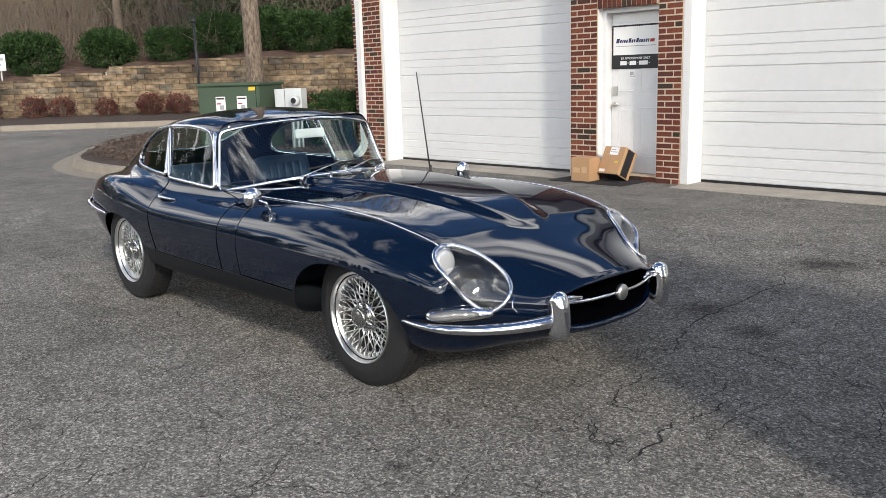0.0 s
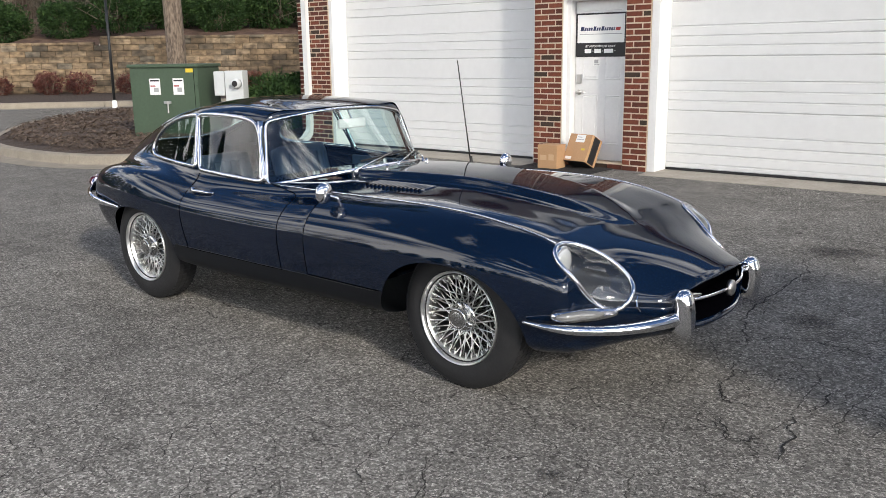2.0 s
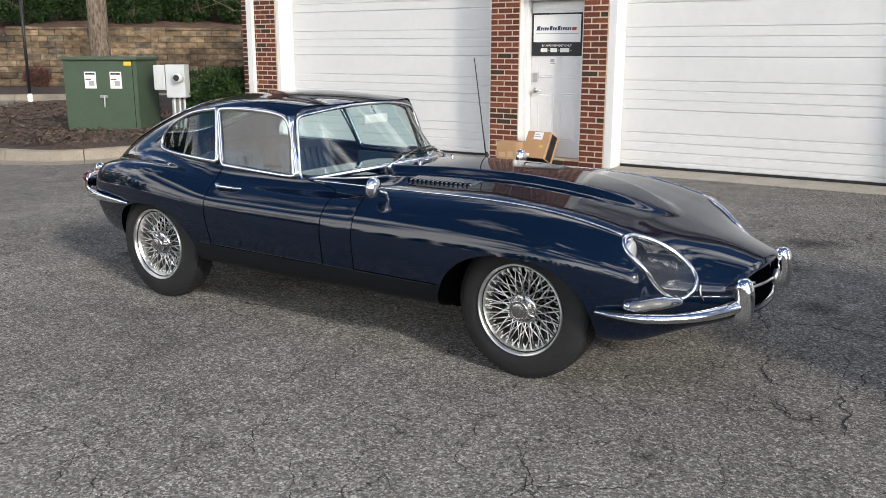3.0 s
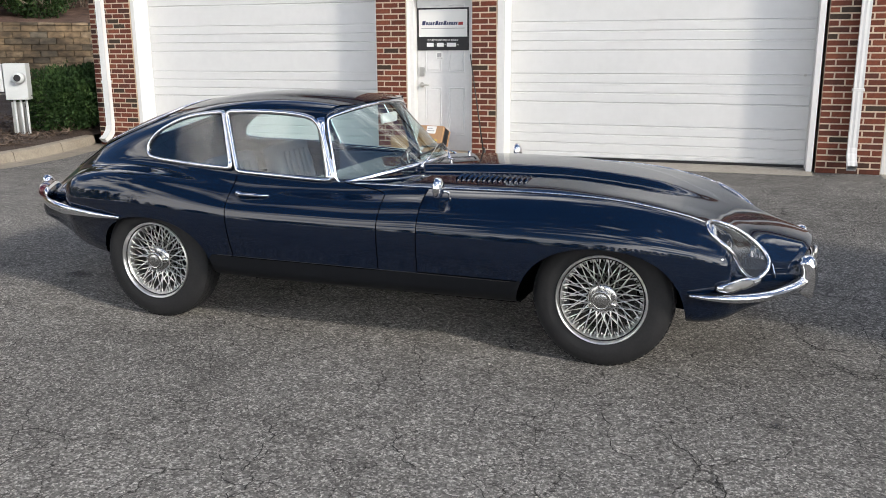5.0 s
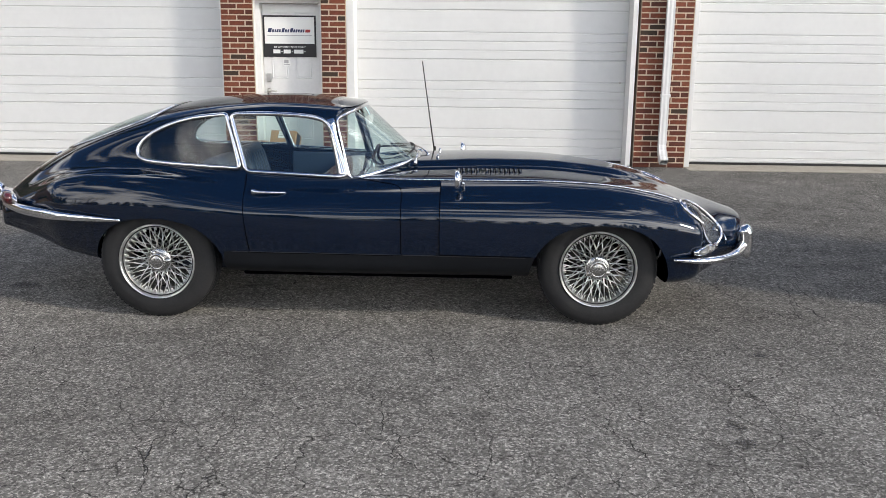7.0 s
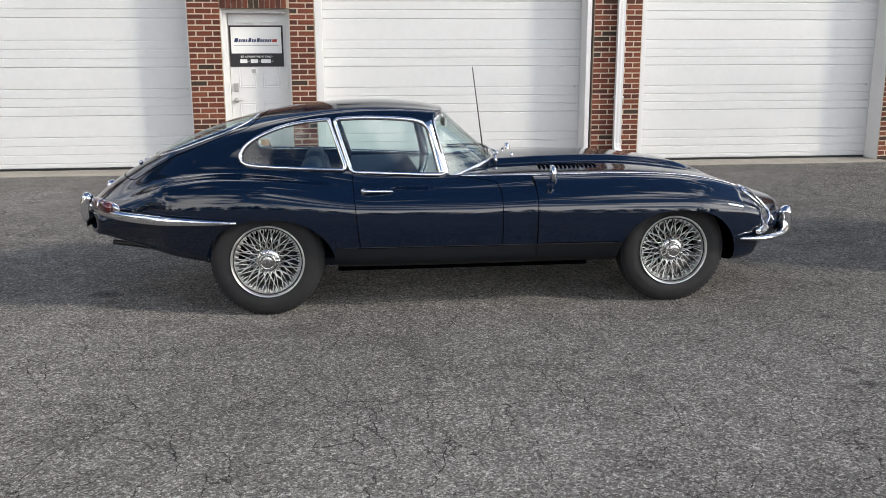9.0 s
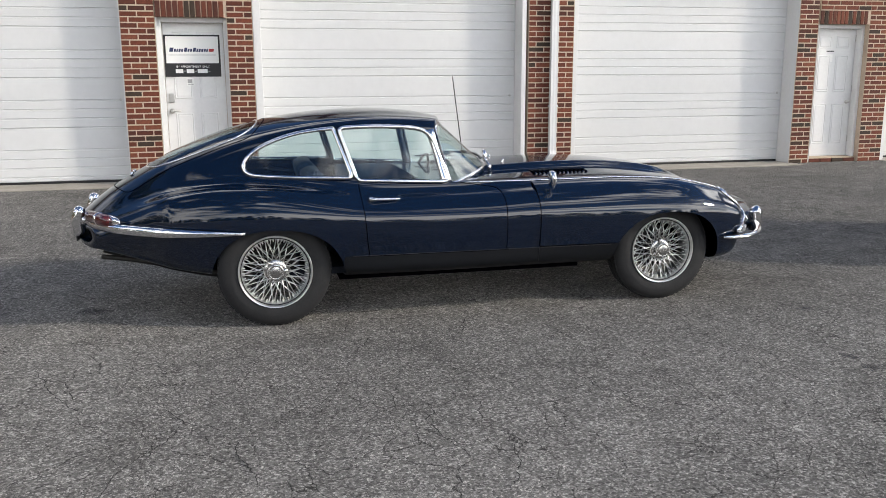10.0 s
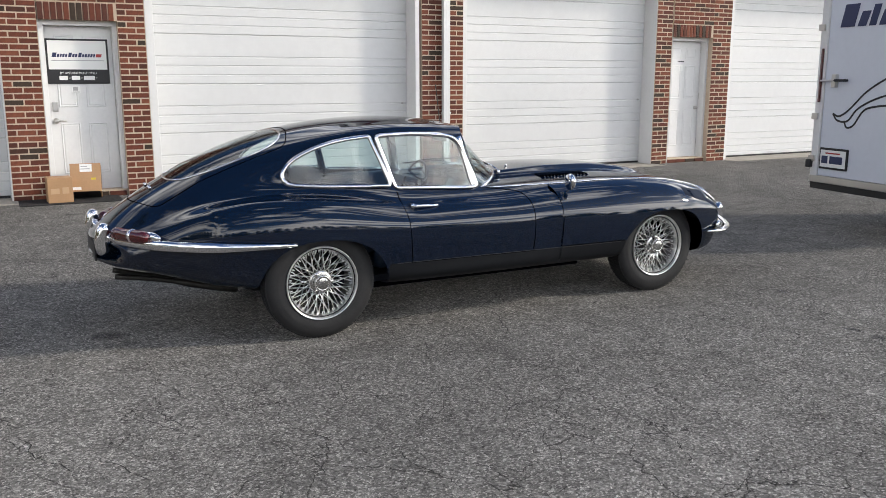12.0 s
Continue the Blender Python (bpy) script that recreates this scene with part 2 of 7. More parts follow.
PEWTER = material("dull_exhaust", (0.05, 0.048, 0.045), 0.45, 0.8, vary=0.3, scale=30)

ASPHALT = asphalt_material()
CRACK = material("crack_black", (0.016, 0.015, 0.014), 0.95)
CONCRETE = material("kerb_concrete", (0.27, 0.235, 0.185), 0.9, vary=0.22, scale=5, bump=0.4, bump_scale=120)
APRON = material("apron_concrete", (0.34, 0.31, 0.265), 0.9, vary=0.25, scale=4, bump=0.4, bump_scale=120)
MULCH = ramp_material("mulch", ((0.3, (0.02, 0.014, 0.010)), (0.5, (0.055, 0.036, 0.026)), (0.72, (0.12, 0.085, 0.062))), 0.95, 60, bump=1.0, bump_scale=45)
REDMULCH = ramp_material("pine_straw", ((0.3, (0.05, 0.026, 0.016)), (0.5, (0.105, 0.058, 0.038)), (0.75, (0.18, 0.11, 0.075))), 0.95, 3, bump=1.0, bump_scale=30)
MORTAR = material("mortar", (0.52, 0.42, 0.32), 0.95, vary=0.15, scale=12, bump=0.4, bump_scale=150)
BRICK = ramp_material("red_brick", ((0.0, (0.040, 0.025, 0.015)), (0.09, (0.042, 0.025, 0.015)), (0.15, (0.075, 0.021, 0.012)), (0.5, (0.125, 0.031, 0.015)), (0.8, (0.16, 0.041, 0.019)), (1.0, (0.19, 0.058, 0.029))), 0.85, 22, True, bump=0.5, bump_scale=90)
WHITE = material("white_trim_paint", (0.70, 0.70, 0.69), 0.5, vary=0.05, scale=3, bump=0.05)
DOORWHITE = material("white_garage_panel", (0.66, 0.665, 0.66), 0.45, vary=0.035, scale=1.5, bump=0.12, bump_scale=260)
SEAM = material("panel_seam_grey", (0.35, 0.35, 0.35), 0.7)
SILVER = material("satin_metal", (0.55, 0.54, 0.52), 0.35, 1.0)
CARD = material("cardboard", (0.42, 0.25, 0.13), 0.85, vary=0.10, scale=7, bump=0.1)
TAPE = material("parcel_tape", (0.50, 0.33, 0.19), 0.4)
PAPER = material("white_paper", (0.78, 0.78, 0.76), 0.7)
INK = material("black_ink", (0.012, 0.012, 0.014), 0.5)
NAVYINK = material("navy_ink", (0.02, 0.03, 0.09), 0.5)
REDINK = material("red_ink", (0.35, 0.04, 0.04), 0.6)
MAT = material("black_mat", (0.014, 0.014, 0.015), 0.9, bump=0.5, bump_scale=200)
GREEN = material("utility_green", (0.050, 0.080, 0.048), 0.55, vary=0.12, scale=4)
GREYBOX = material("meter_grey", (0.52, 0.54, 0.54), 0.5, vary=0.06)
POST = material("dark_post", (0.02, 0.022, 0.024), 0.5, 0.3)
BLOCK = ramp_material("tan_block", ((0.0, (0.08, 0.066, 0.048)), (0.2, (0.16, 0.115, 0.070)), (0.5, (0.195, 0.137, 0.080)), (0.8, (0.24, 0.178, 0.113)), (1.0, (0.125, 0.107, 0.080))), 0.92, 3.2, True, bump=0.8, bump_scale=25)


def weathered(m, lo=0.22, hi=1.4):
    """Stains that run on from piece to piece across a wall."""
    n, l = m.node_tree.nodes, m.node_tree.links
    b = n["Principled BSDF"]
    src = b.inputs["Base Color"].links[0].from_socket
    geo, mp = n.new("ShaderNodeNewGeometry"), n.new("ShaderNodeMapping")
    mp.inputs["Scale"].default_value = (1.0, 1.0, 1.9)
    l.new(geo.outputs["Position"], mp.inputs["Vector"])
    val = None
    for scale, det in ((0.75, 4), (4.5, 6)):
        nz, rg = n.new("ShaderNodeTexNoise"), n.new("ShaderNodeMapRange")
        nz.inputs["Scale"].default_value, nz.inputs["Detail"].default_value = scale, det
        for i, q in enumerate((0.32, 0.68, lo ** 0.6, hi)):
            rg.inputs[i + 1].default_value = q
        l.new(mp.outputs[0], nz.inputs["Vector"])
        l.new(nz.outputs[0], rg.inputs[0])
        if val is None:
            val = rg.outputs[0]
        else:
            k = n.new("ShaderNodeMath")
            k.operation = "MULTIPLY"
            l.new(val, k.inputs[0])
            l.new(rg.outputs[0], k.inputs[1])
            val = k.outputs[0]
    hsv = n.new("ShaderNodeHueSaturation")
    l.new(src, hsv.inputs["Color"])
    l.new(val, hsv.inputs["Value"])
    l.new(hsv.outputs[0], b.inputs["Base Color"])
    return m


weathered(BLOCK)
BARK = ramp_material("pine_bark", ((0.3, (0.060, 0.045, 0.034)), (0.5, (0.17, 0.13, 0.097)), (0.7, (0.27, 0.215, 0.165))), 0.95, 16, bump=1.0, bump_scale=26)
BRANCH = material("grey_branch", (0.135, 0.108, 0.080), 0.95, vary=0.3, scale=6)
for node in [q for q in BARK.node_tree.nodes if q.type == "TEX_NOISE"]:
    mp = BARK.node_tree.nodes.new("ShaderNodeMapping")
    mp.inputs["Scale"].default_value = (1.6, 1.6, 0.5)
    src = node.inputs["Vector"].links[0].from_socket
    BARK.node_tree.links.new(src, mp.inputs["Vector"])
    BARK.node_tree.links.new(mp.outputs[0], node.inputs["Vector"])
LEAF = ramp_material("holly_leaf", ((0.3, (0.007, 0.018, 0.005)), (0.5, (0.022, 0.050, 0.013)), (0.72, (0.060, 0.105, 0.028))), 0.7, 5)
LEAF.node_tree.nodes["Principled BSDF"].inputs["Specular IOR Level"].default_value = 0.22
LEAFPINE = ramp_material("pine_foliage", ((0.3, (0.016, 0.026, 0.010)), (0.5, (0.04, 0.06, 0.02)), (0.72, (0.085, 0.11, 0.035))), 0.7, 3)
LEAFRED = ramp_material("red_leaf", ((0.3, (0.035, 0.010, 0.008)), (0.5, (0.090, 0.022, 0.016)), (0.72, (0.15, 0.050, 0.028))), 0.6, 6)
TRAILER = material("white_trailer_skin", (0.62, 0.65, 0.72), 0.35, coat=0.3, vary=0.03, scale=2)
STICK = material("sticker_yellow", (0.6, 0.45, 0.03), 0.5)


def brickwall_material():
    m = material("brick_wall", (0.2, 0.055, 0.03), 0.9, bump=0.4)
    n, l = m.node_tree.nodes, m.node_tree.links
    tex, tc, mp = n.new("ShaderNodeTexBrick"), n.new("ShaderNodeTexCoord"), n.new("ShaderNodeMapping")
    mp.inputs["Rotation"].default_value = (radians(90), 0, 0)
    tex.inputs["Color1"].default_value, tex.inputs["Color2"].default_value, tex.inputs["Mortar"].default_value = (0.15, 0.038, 0.02, 1), (0.09, 0.027, 0.015, 1), (0.38, 0.30, 0.23, 1)
    tex.inputs["Scale"].default_value, tex.inputs["Mortar Size"].default_value = 1.0, 0.005
    tex.inputs["Brick Width"].default_value, tex.inputs["Row Height"].default_value = 0.203, 0.0677
    l.new(tc.outputs["Object"], mp.inputs["Vector"])
    l.new(mp.outputs[0], tex.inputs["Vector"])
    l.new(tex.outputs["Color"], n["Principled BSDF"].inputs["Base Color"])
    return m


BRICKWALL = brickwall_material()


# ---------------- mesh helpers ----------------
def mesh_of(bm, name, mat, smooth=False):
    bm.normal_update()
    me = bpy.data.meshes.new(name)
    bm.to_mesh(me)
    bm.free()
    if mat:
        me.materials.append(mat)
    if smooth:
        me.polygons.foreach_set("use_smooth", [True] * len(me.polygons))
    return me


def part(name, bm, mat, parent, label="", smooth=False):
    ob = new(name, mesh_of(bm, name, mat, smooth))
    ob.parent = parent
    return tagged(ob, label=label)


def thing(name, label, category, m=None, group="", kind=""):
    ob = new(name)
    if m:
        ob.matrix_world = m
    return tagged(ob, label, category, group, kind)


def whole(name, bm, mat, label, category, m=None, group="", kind="", smooth=False):
    ob = new(name, mesh_of(bm, name, mat, smooth))
    if m:
        ob.matrix_world = m
    return tagged(ob, label, category, group, kind)


def facing(bm, d):
    """Turns the faces of bm so that they look along d."""
    bm.normal_update()
    if sum((f.normal * f.calc_area() for f in bm.faces), Vector()).dot(Vector(d)) < 0:
        bmesh.ops.reverse_faces(bm, faces=bm.faces)
    return bm


def box(bm, x0, y0, z0, x1, y1, z1, bevel=0.0, m=None):
    r = bmesh.ops.create_cube(bm, size=1.0)
    vs = r["verts"]
    for v in vs:
        v.co = Vector((x0 + (v.co.x + 0.5) * (x1 - x0), y0 + (v.co.y + 0.5) * (y1 - y0), z0 + (v.co.z + 0.5) * (z1 - z0)))
    if bevel:
        es = {e for v in vs for e in v.link_edges}
        r = bmesh.ops.bevel(bm, geom=list(es), offset=bevel, segments=2, affect="EDGES", profile=0.6)
        vs = list({v for f in r["faces"] for v in f.verts} | {v for v in vs if v.is_valid})
    if m:
        bmesh.ops.transform(bm, matrix=m, verts=[v for v in vs if v.is_valid])
    return bm


def boxed(x0, y0, z0, x1, y1, z1, bevel=0.0, m=None):
    return box(bmesh.new(), x0, y0, z0, x1, y1, z1, bevel, m)


def tube(bm, pts, r, sides=8, closed=False, caps=True, flat=1.0, up=None):
    """A tube along pts; r a number or one per point; flat squashes it along the second axis."""
    pts = [Vector(p) for p in pts]
    n = len(pts)
    rs = list(r) if hasattr(r, "__len__") else [r] * n
    rings, prev = [], Vector(up) if up else None
    for i, p in enumerate(pts):
        a = pts[(i - 1) % n] if (closed or i) else pts[0]
        b = pts[(i + 1) % n] if (closed or i < n - 1) else pts[-1]
        d = (b - a).normalized()
        if prev is None:
            prev = Vector((0, 0, 1)) if abs(d.z) < 0.9 else Vector((1, 0, 0))
        s = prev - d * prev.dot(d)
        if s.length < 1e-5:
            s = d.orthogonal()
        s.normalize()
        if not up:
            prev = s
        q = d.cross(s)
        rings.append([bm.verts.new(p + (s * math.cos(t) + q * math.sin(t) * flat) * rs[i]) for t in (2 * math.pi * k / sides for k in range(sides))])
    m = n if closed else n - 1
    for i in range(m):
        A, B = rings[i], rings[(i + 1) % n]
        for k in range(sides):
            bm.faces.new((A[k], A[(k + 1) % sides], B[(k + 1) % sides], B[k]))
    if caps and not closed:
        bm.faces.new(rings[0][::-1])
        bm.faces.new(rings[-1])
    return bm


def lathe(bm, profile, axis="Y", n=32, m=None, caps=True):
    """profile: (distance along the axis, radius) pairs, turned round the axis."""
    rings = []
    for h, r in profile:
        ring = []
        for k in range(n):
            t = 2 * math.pi * k / n
            c = Vector((r * math.cos(t), h, r * math.sin(t))) if axis == "Y" else Vector((r * math.cos(t), r * math.sin(t), h))
            ring.append(bm.verts.new(m @ c if m else c))
        rings.append(ring)
    for A, B in zip(rings, rings[1:]):
        for k in range(n):
            bm.faces.new((A[k], A[(k + 1) % n], B[(k + 1) % n], B[k]))
    if caps:
        bm.faces.new(rings[0][::-1])
        bm.faces.new(rings[-1])
    bmesh.ops.recalc_face_normals(bm, faces=bm.faces)
    return bm


def spline(pts, per=8, closed=False):
    pts = [Vector(p) for p in pts]
    n, out = len(pts), []
    for i in range(n if closed else n - 1):
        p1, p2 = pts[i], pts[(i + 1) % n]
        p0 = pts[i - 1] if (closed or i) else p1 * 2 - p2
        p3 = pts[(i + 2) % n] if (closed or i < n - 2) else p2 * 2 - p1
        for k in range(per):
            t = k / per
            out.append(0.5 * (2 * p1 + (p2 - p0) * t + (2 * p0 - 5 * p1 + 4 * p2 - p3) * t * t + (3 * p1 - p0 - 3 * p2 + p3) * t ** 3))
    if not closed:
        out.append(pts[-1])
    return out


def smooth01(t):
    t = np.clip(t, 0, 1)
    return t * t * (3 - 2 * t)


def ground_z(x, y):
    """Height of the paved ground: level by the car, a slight rise to the building and to the far kerb."""
    far = math.hypot(x + 4, y - 3)
    return 0.065 * float(smooth01((y - 3.6) / 5.0)) + 0.06 * float(smooth01((far - 11) / 13))

# ---------------- ground ----------------
def sheet_line(near0, near1, step, far):
    a = list(np.arange(near0, near1 + 1e-6, step))
    grow, lo, hi = step, near0, near1
    while hi < far:
        grow *= 1.35
        lo, hi = lo - grow, hi + grow
        a = [lo] + a + [hi]
    return a


def build_ground():
    xs, ys = sheet_line(-28, 10, 0.5, 900), sheet_line(-8, 24, 0.5, 900)
    bm = bmesh.new()
    vs = [[bm.verts.new((x, y, ground_z(x, y))) for x in xs] for y in ys]
    for j in range(len(ys) - 1):
        for i in range(len(xs) - 1):
            bm.faces.new((vs[j][i], vs[j][i + 1], vs[j + 1][i + 1], vs[j + 1][i]))
    whole("ground", bm, ASPHALT, "worn grey asphalt forecourt with fine cracks", "pavement", kind="structure", smooth=True)


build_ground()


def crack(pts, width, seed, label="thin dark crack wandering across the asphalt"):
    rnd = random.Random(seed)
    path = spline([(x, y, 0) for x, y in pts], 14)
    bm, prev = bmesh.new(), None
    for i, p in enumerate(path):
        q = path[min(i + 1, len(path) - 1)] - path[max(i - 1, 0)]
        s = Vector((-q.y, q.x, 0)).normalized()
        c = p + s * (0.035 * noise.noise(Vector((i * 0.21, seed * 3.1, 0))) + 0.012 * noise.noise(Vector((i * 0.8, seed * 1.7, 5))))
        w = width * rnd.uniform(0.25, 1.3) * min(1, 0.25 + 4 * i / len(path), 0.25 + 4 * (1 - i / len(path)))
        z = ground_z(c.x, c.y) + 0.004
        pair = [bm.verts.new((*(c + s * w).xy, z)), bm.verts.new((*(c - s * w).xy, z))]
        if prev:
            bm.faces.new((prev[0], prev[1], pair[1], pair[0]))
        prev = pair
    return whole("asphalt_crack", bm, CRACK, label, "crack", kind="structure")


def blotch(x, y, rx, ry, seed, mat, name, label):
    bm = bmesh.new()
    bmesh.ops.create_circle(bm, cap_ends=True, segments=28, radius=1.0)
    return whole(name, bm, mat, label, "stain", Matrix.Translation((x, y, ground_z(x, y) + 0.004)) @ Matrix.Rotation(seed, 4, "Z") @ Matrix.Diagonal((rx, ry, 1, 1)), kind="structure")


crack(((-2.57, 5.93), (-2.42, 5.60), (-2.42, 5.37), (-2.41, 5.03), (-2.42, 4.72), (-2.39, 4.40), (-2.33, 4.25), (-2.22, 3.98)), 0.0052, 0)
crack(((-2.18, 3.70), (-2.13, 3.55), (-2.13, 3.42), (-2.08, 3.29), (-2.00, 3.23), (-1.91, 3.25)), 0.0052, 1)
crack(((-1.98, 3.06), (-1.92, 2.94), (-1.86, 2.88), (-1.79, 2.97)), 0.0052, 2)
crack(((-1.78, 3.28), (-1.74, 3.17), (-1.71, 3.03), (-1.69, 2.80)), 0.0052, 3)
crack(((-2.18, 4.18), (-2.04, 4.22), (-1.85, 4.20), (-1.73, 4.18)), 0.0052, 4)
crack(((-1.73, 3.59), (-1.69, 3.42), (-1.72, 3.29)), 0.0052, 5)
crack(((-2.65, 3.56), (-2.55, 3.52)), 0.0052, 6)
crack(((-2.42, 3.29), (-2.35, 3.21)), 0.0052, 7)
crack(((-2.28, 4.18), (-2.00, 4.19), (-1.69, 4.24)), 0.0026, 8)
crack(((-1.63, 4.24), (-1.51, 4.15), (-1.29, 4.11)), 0.0026, 9)
crack(((-1.28, 4.08), (-1.15, 3.71), (-1.08, 3.57)), 0.0026, 10)
crack(((-1.62, 3.43), (-1.49, 3.44), (-1.27, 3.60), (-1.10, 3.59)), 0.0026, 11)
crack(((-1.47, 3.46), (-1.46, 3.29), (-1.45, 3.16)), 0.0026, 12)
crack(((-1.79, 3.28), (-1.78, 3.62), (-1.81, 3.78)), 0.0026, 13)
crack(((-2.11, 3.33), (-1.99, 3.22), (-1.79, 3.28)), 0.0026, 14)
crack(((-2.02, 3.07), (-1.93, 2.93), (-1.84, 2.86)), 0.0026, 15)
crack(((-1.63, 3.06), (-1.43, 3.12), (-1.25, 3.26)), 0.0026, 16)
crack(((-2.05, 6.03), (-2.10, 6.40)), 0.0026, 17)
crack(((-3.68, 1.77), (-3.59, 1.60), (-3.45, 1.43)), 0.0026, 18)
crack(((-3.34, 1.52), (-3.21, 1.39), (-3.08, 1.22), (-3.04, 1.02)), 0.0026, 19)
crack(((-2.93, 1.28), (-2.75, 1.22), (-2.67, 1.02)), 0.0026, 20)
crack(((-4.24, 1.41), (-4.10, 1.23), (-3.99, 1.10), (-4.00, 0.94)), 0.0026, 21)
crack(((-3.70, 1.01), (-3.63, 0.87)), 0.0026, 22)
crack(((-2.70, 2.09), (-2.55, 1.85), (-2.45, 1.64), (-2.44, 1.34)), 0.0026, 23)
crack(((-1.57, 3.76), (-1.60, 3.27), (-1.55, 3.17)), 0.0026, 24)
crack(((-3.41, 2.07), (-3.42, 1.87)), 0.0026, 25)
crack(((-7.04, 2.00), (-6.97, 1.77), (-6.85, 1.44)), 0.0026, 26)
crack(((-6.42, 2.18), (-6.45, 1.89), (-6.35, 1.70)), 0.0026, 27)
crack(((-5.82, 2.42), (-5.88, 2.16), (-5.84, 1.96)), 0.0026, 28)
crack(((-5.90, 1.47), (-5.94, 1.23), (-6.04, 1.01)), 0.0026, 29)
crack(((-4.84, 1.36), (-4.90, 1.08), (-4.84, 0.85)), 0.0026, 30)
crack(((-4.60, 0.93), (-4.67, 0.63), (-4.76, 0.45)), 0.0026, 31)
crack(((-4.57, 0.35), (-4.58, 0.20), (-4.48, 0.20)), 0.0026, 32)
crack(((-4.32, 2.61), (-4.45, 2.27)), 0.0026, 33)
crack(((-3.98, 1.26), (-3.96, 1.06), (-3.87, 0.93)), 0.0026, 34)
crack(((-6.74, 1.54), (-6.61, 1.31)), 0.0026, 35)
crack(((-5.70, 1.11), (-5.65, 0.91), (-5.62, 0.70)), 0.0026, 36)
crack(((-7.08, 2.22), (-7.02, 2.05)), 0.0026, 37)
crack(((-6.61, 2.17), (-6.49, 1.84), (-6.30, 1.52)), 0.0026, 38)
crack(((-6.05, 1.61), (-5.85, 1.31), (-5.65, 1.21)), 0.0026, 39)
crack(((-5.51, 0.92), (-5.38, 0.75), (-5.25, 0.77)), 0.0026, 40)
crack(((-4.20, 1.70), (-4.08, 1.51), (-4.05, 1.21)), 0.0026, 41)
crack(((-2.93, 2.23), (-2.85, 1.89), (-2.72, 1.76)), 0.0026, 42)

for i, (x, y, rx, ry) in enumerate(((-2.41, 6.19, 0.34, 0.28), (-2.08, 4.55, 0.20, 0.18), (-2.49, 4.78, 0.26, 0.22), (-2.26, 2.23, 0.08, 0.06), (-2.64, 1.22, 0.08, 0.06), (-2.63, 1.39, 0.09, 0.05), (-6.51, 3.27, 0.16, 0.11))):
    blotch(x, y, rx, ry, i, OIL, "oil_stain", "dark oil stain soaked into the asphalt")


# ---------------- brick building ----------------
FRONT, BACK = 9.06, 9.37
COURSE, LONG = 0.0677, 0.203


def brick_mesh(l, h, d, name):
    """A brick whose front face looks along -y, with its origin at the lower left front corner."""
    return mesh_of(boxed(0, 0, 0, l, d, h, 0.004), name, BRICK)


BRICK_FULL = brick_mesh(LONG - 0.015, COURSE - 0.015, 0.06, "brick")
BRICK_HALF = brick_mesh(LONG / 2 - 0.015, COURSE - 0.015, 0.06, "brick")
BRICK_SOLDIER = brick_mesh(COURSE - 0.012, LONG - 0.012, 0.06, "brick")


def lay(parent, x0, x1, z0, z1, y=FRONT, seed=0):
    """Courses of brick on a face, the bricks cut to fill its width."""
    rnd = random.Random(seed)
    rows = int(round((z1 - z0) / COURSE))
    n = max(1, int(round((x1 - x0) / (LONG / 2))))
    u = (x1 - x0) / n
    for r in range(rows):
        k, z = 0, z0 + r * COURSE + 0.005
        while k < n:
            half = (r % 2 == 1 and k == 0) or k == n - 1
            ob = new("brick", BRICK_HALF if half else BRICK_FULL)
            ob.parent = parent
            ob.location = (x0 + k * u + 0.007, y + rnd.uniform(-0.002, 0.002), z)
            ob.scale = (u / (LONG / 2), 1, 1)
            k += 1 if half else 2


def pier(x0, x1, top, seed, label="red brick pier with pale mortar joints"):
    bm = boxed(x0 + 0.004, FRONT + 0.004, 0.0, x1 - 0.004, BACK + 0.25, top)
    ob = whole("wall_pier", bm, MORTAR, label, "wall", kind="structure")
    lay(ob, x0, x1, 0.06, top, seed=seed)
    return ob


GD = [(-10.50, -6.80), (-5.25, -1.70), (-1.015, 2.53), (4.08, 7.62), (8.35, 11.9)]
DOORS = [(-6.435, -5.59), (2.82, 3.68)]
TOP, GTOP, DTOP = 3.05, 3.05, 2.06
WALL_TOP = 3.45


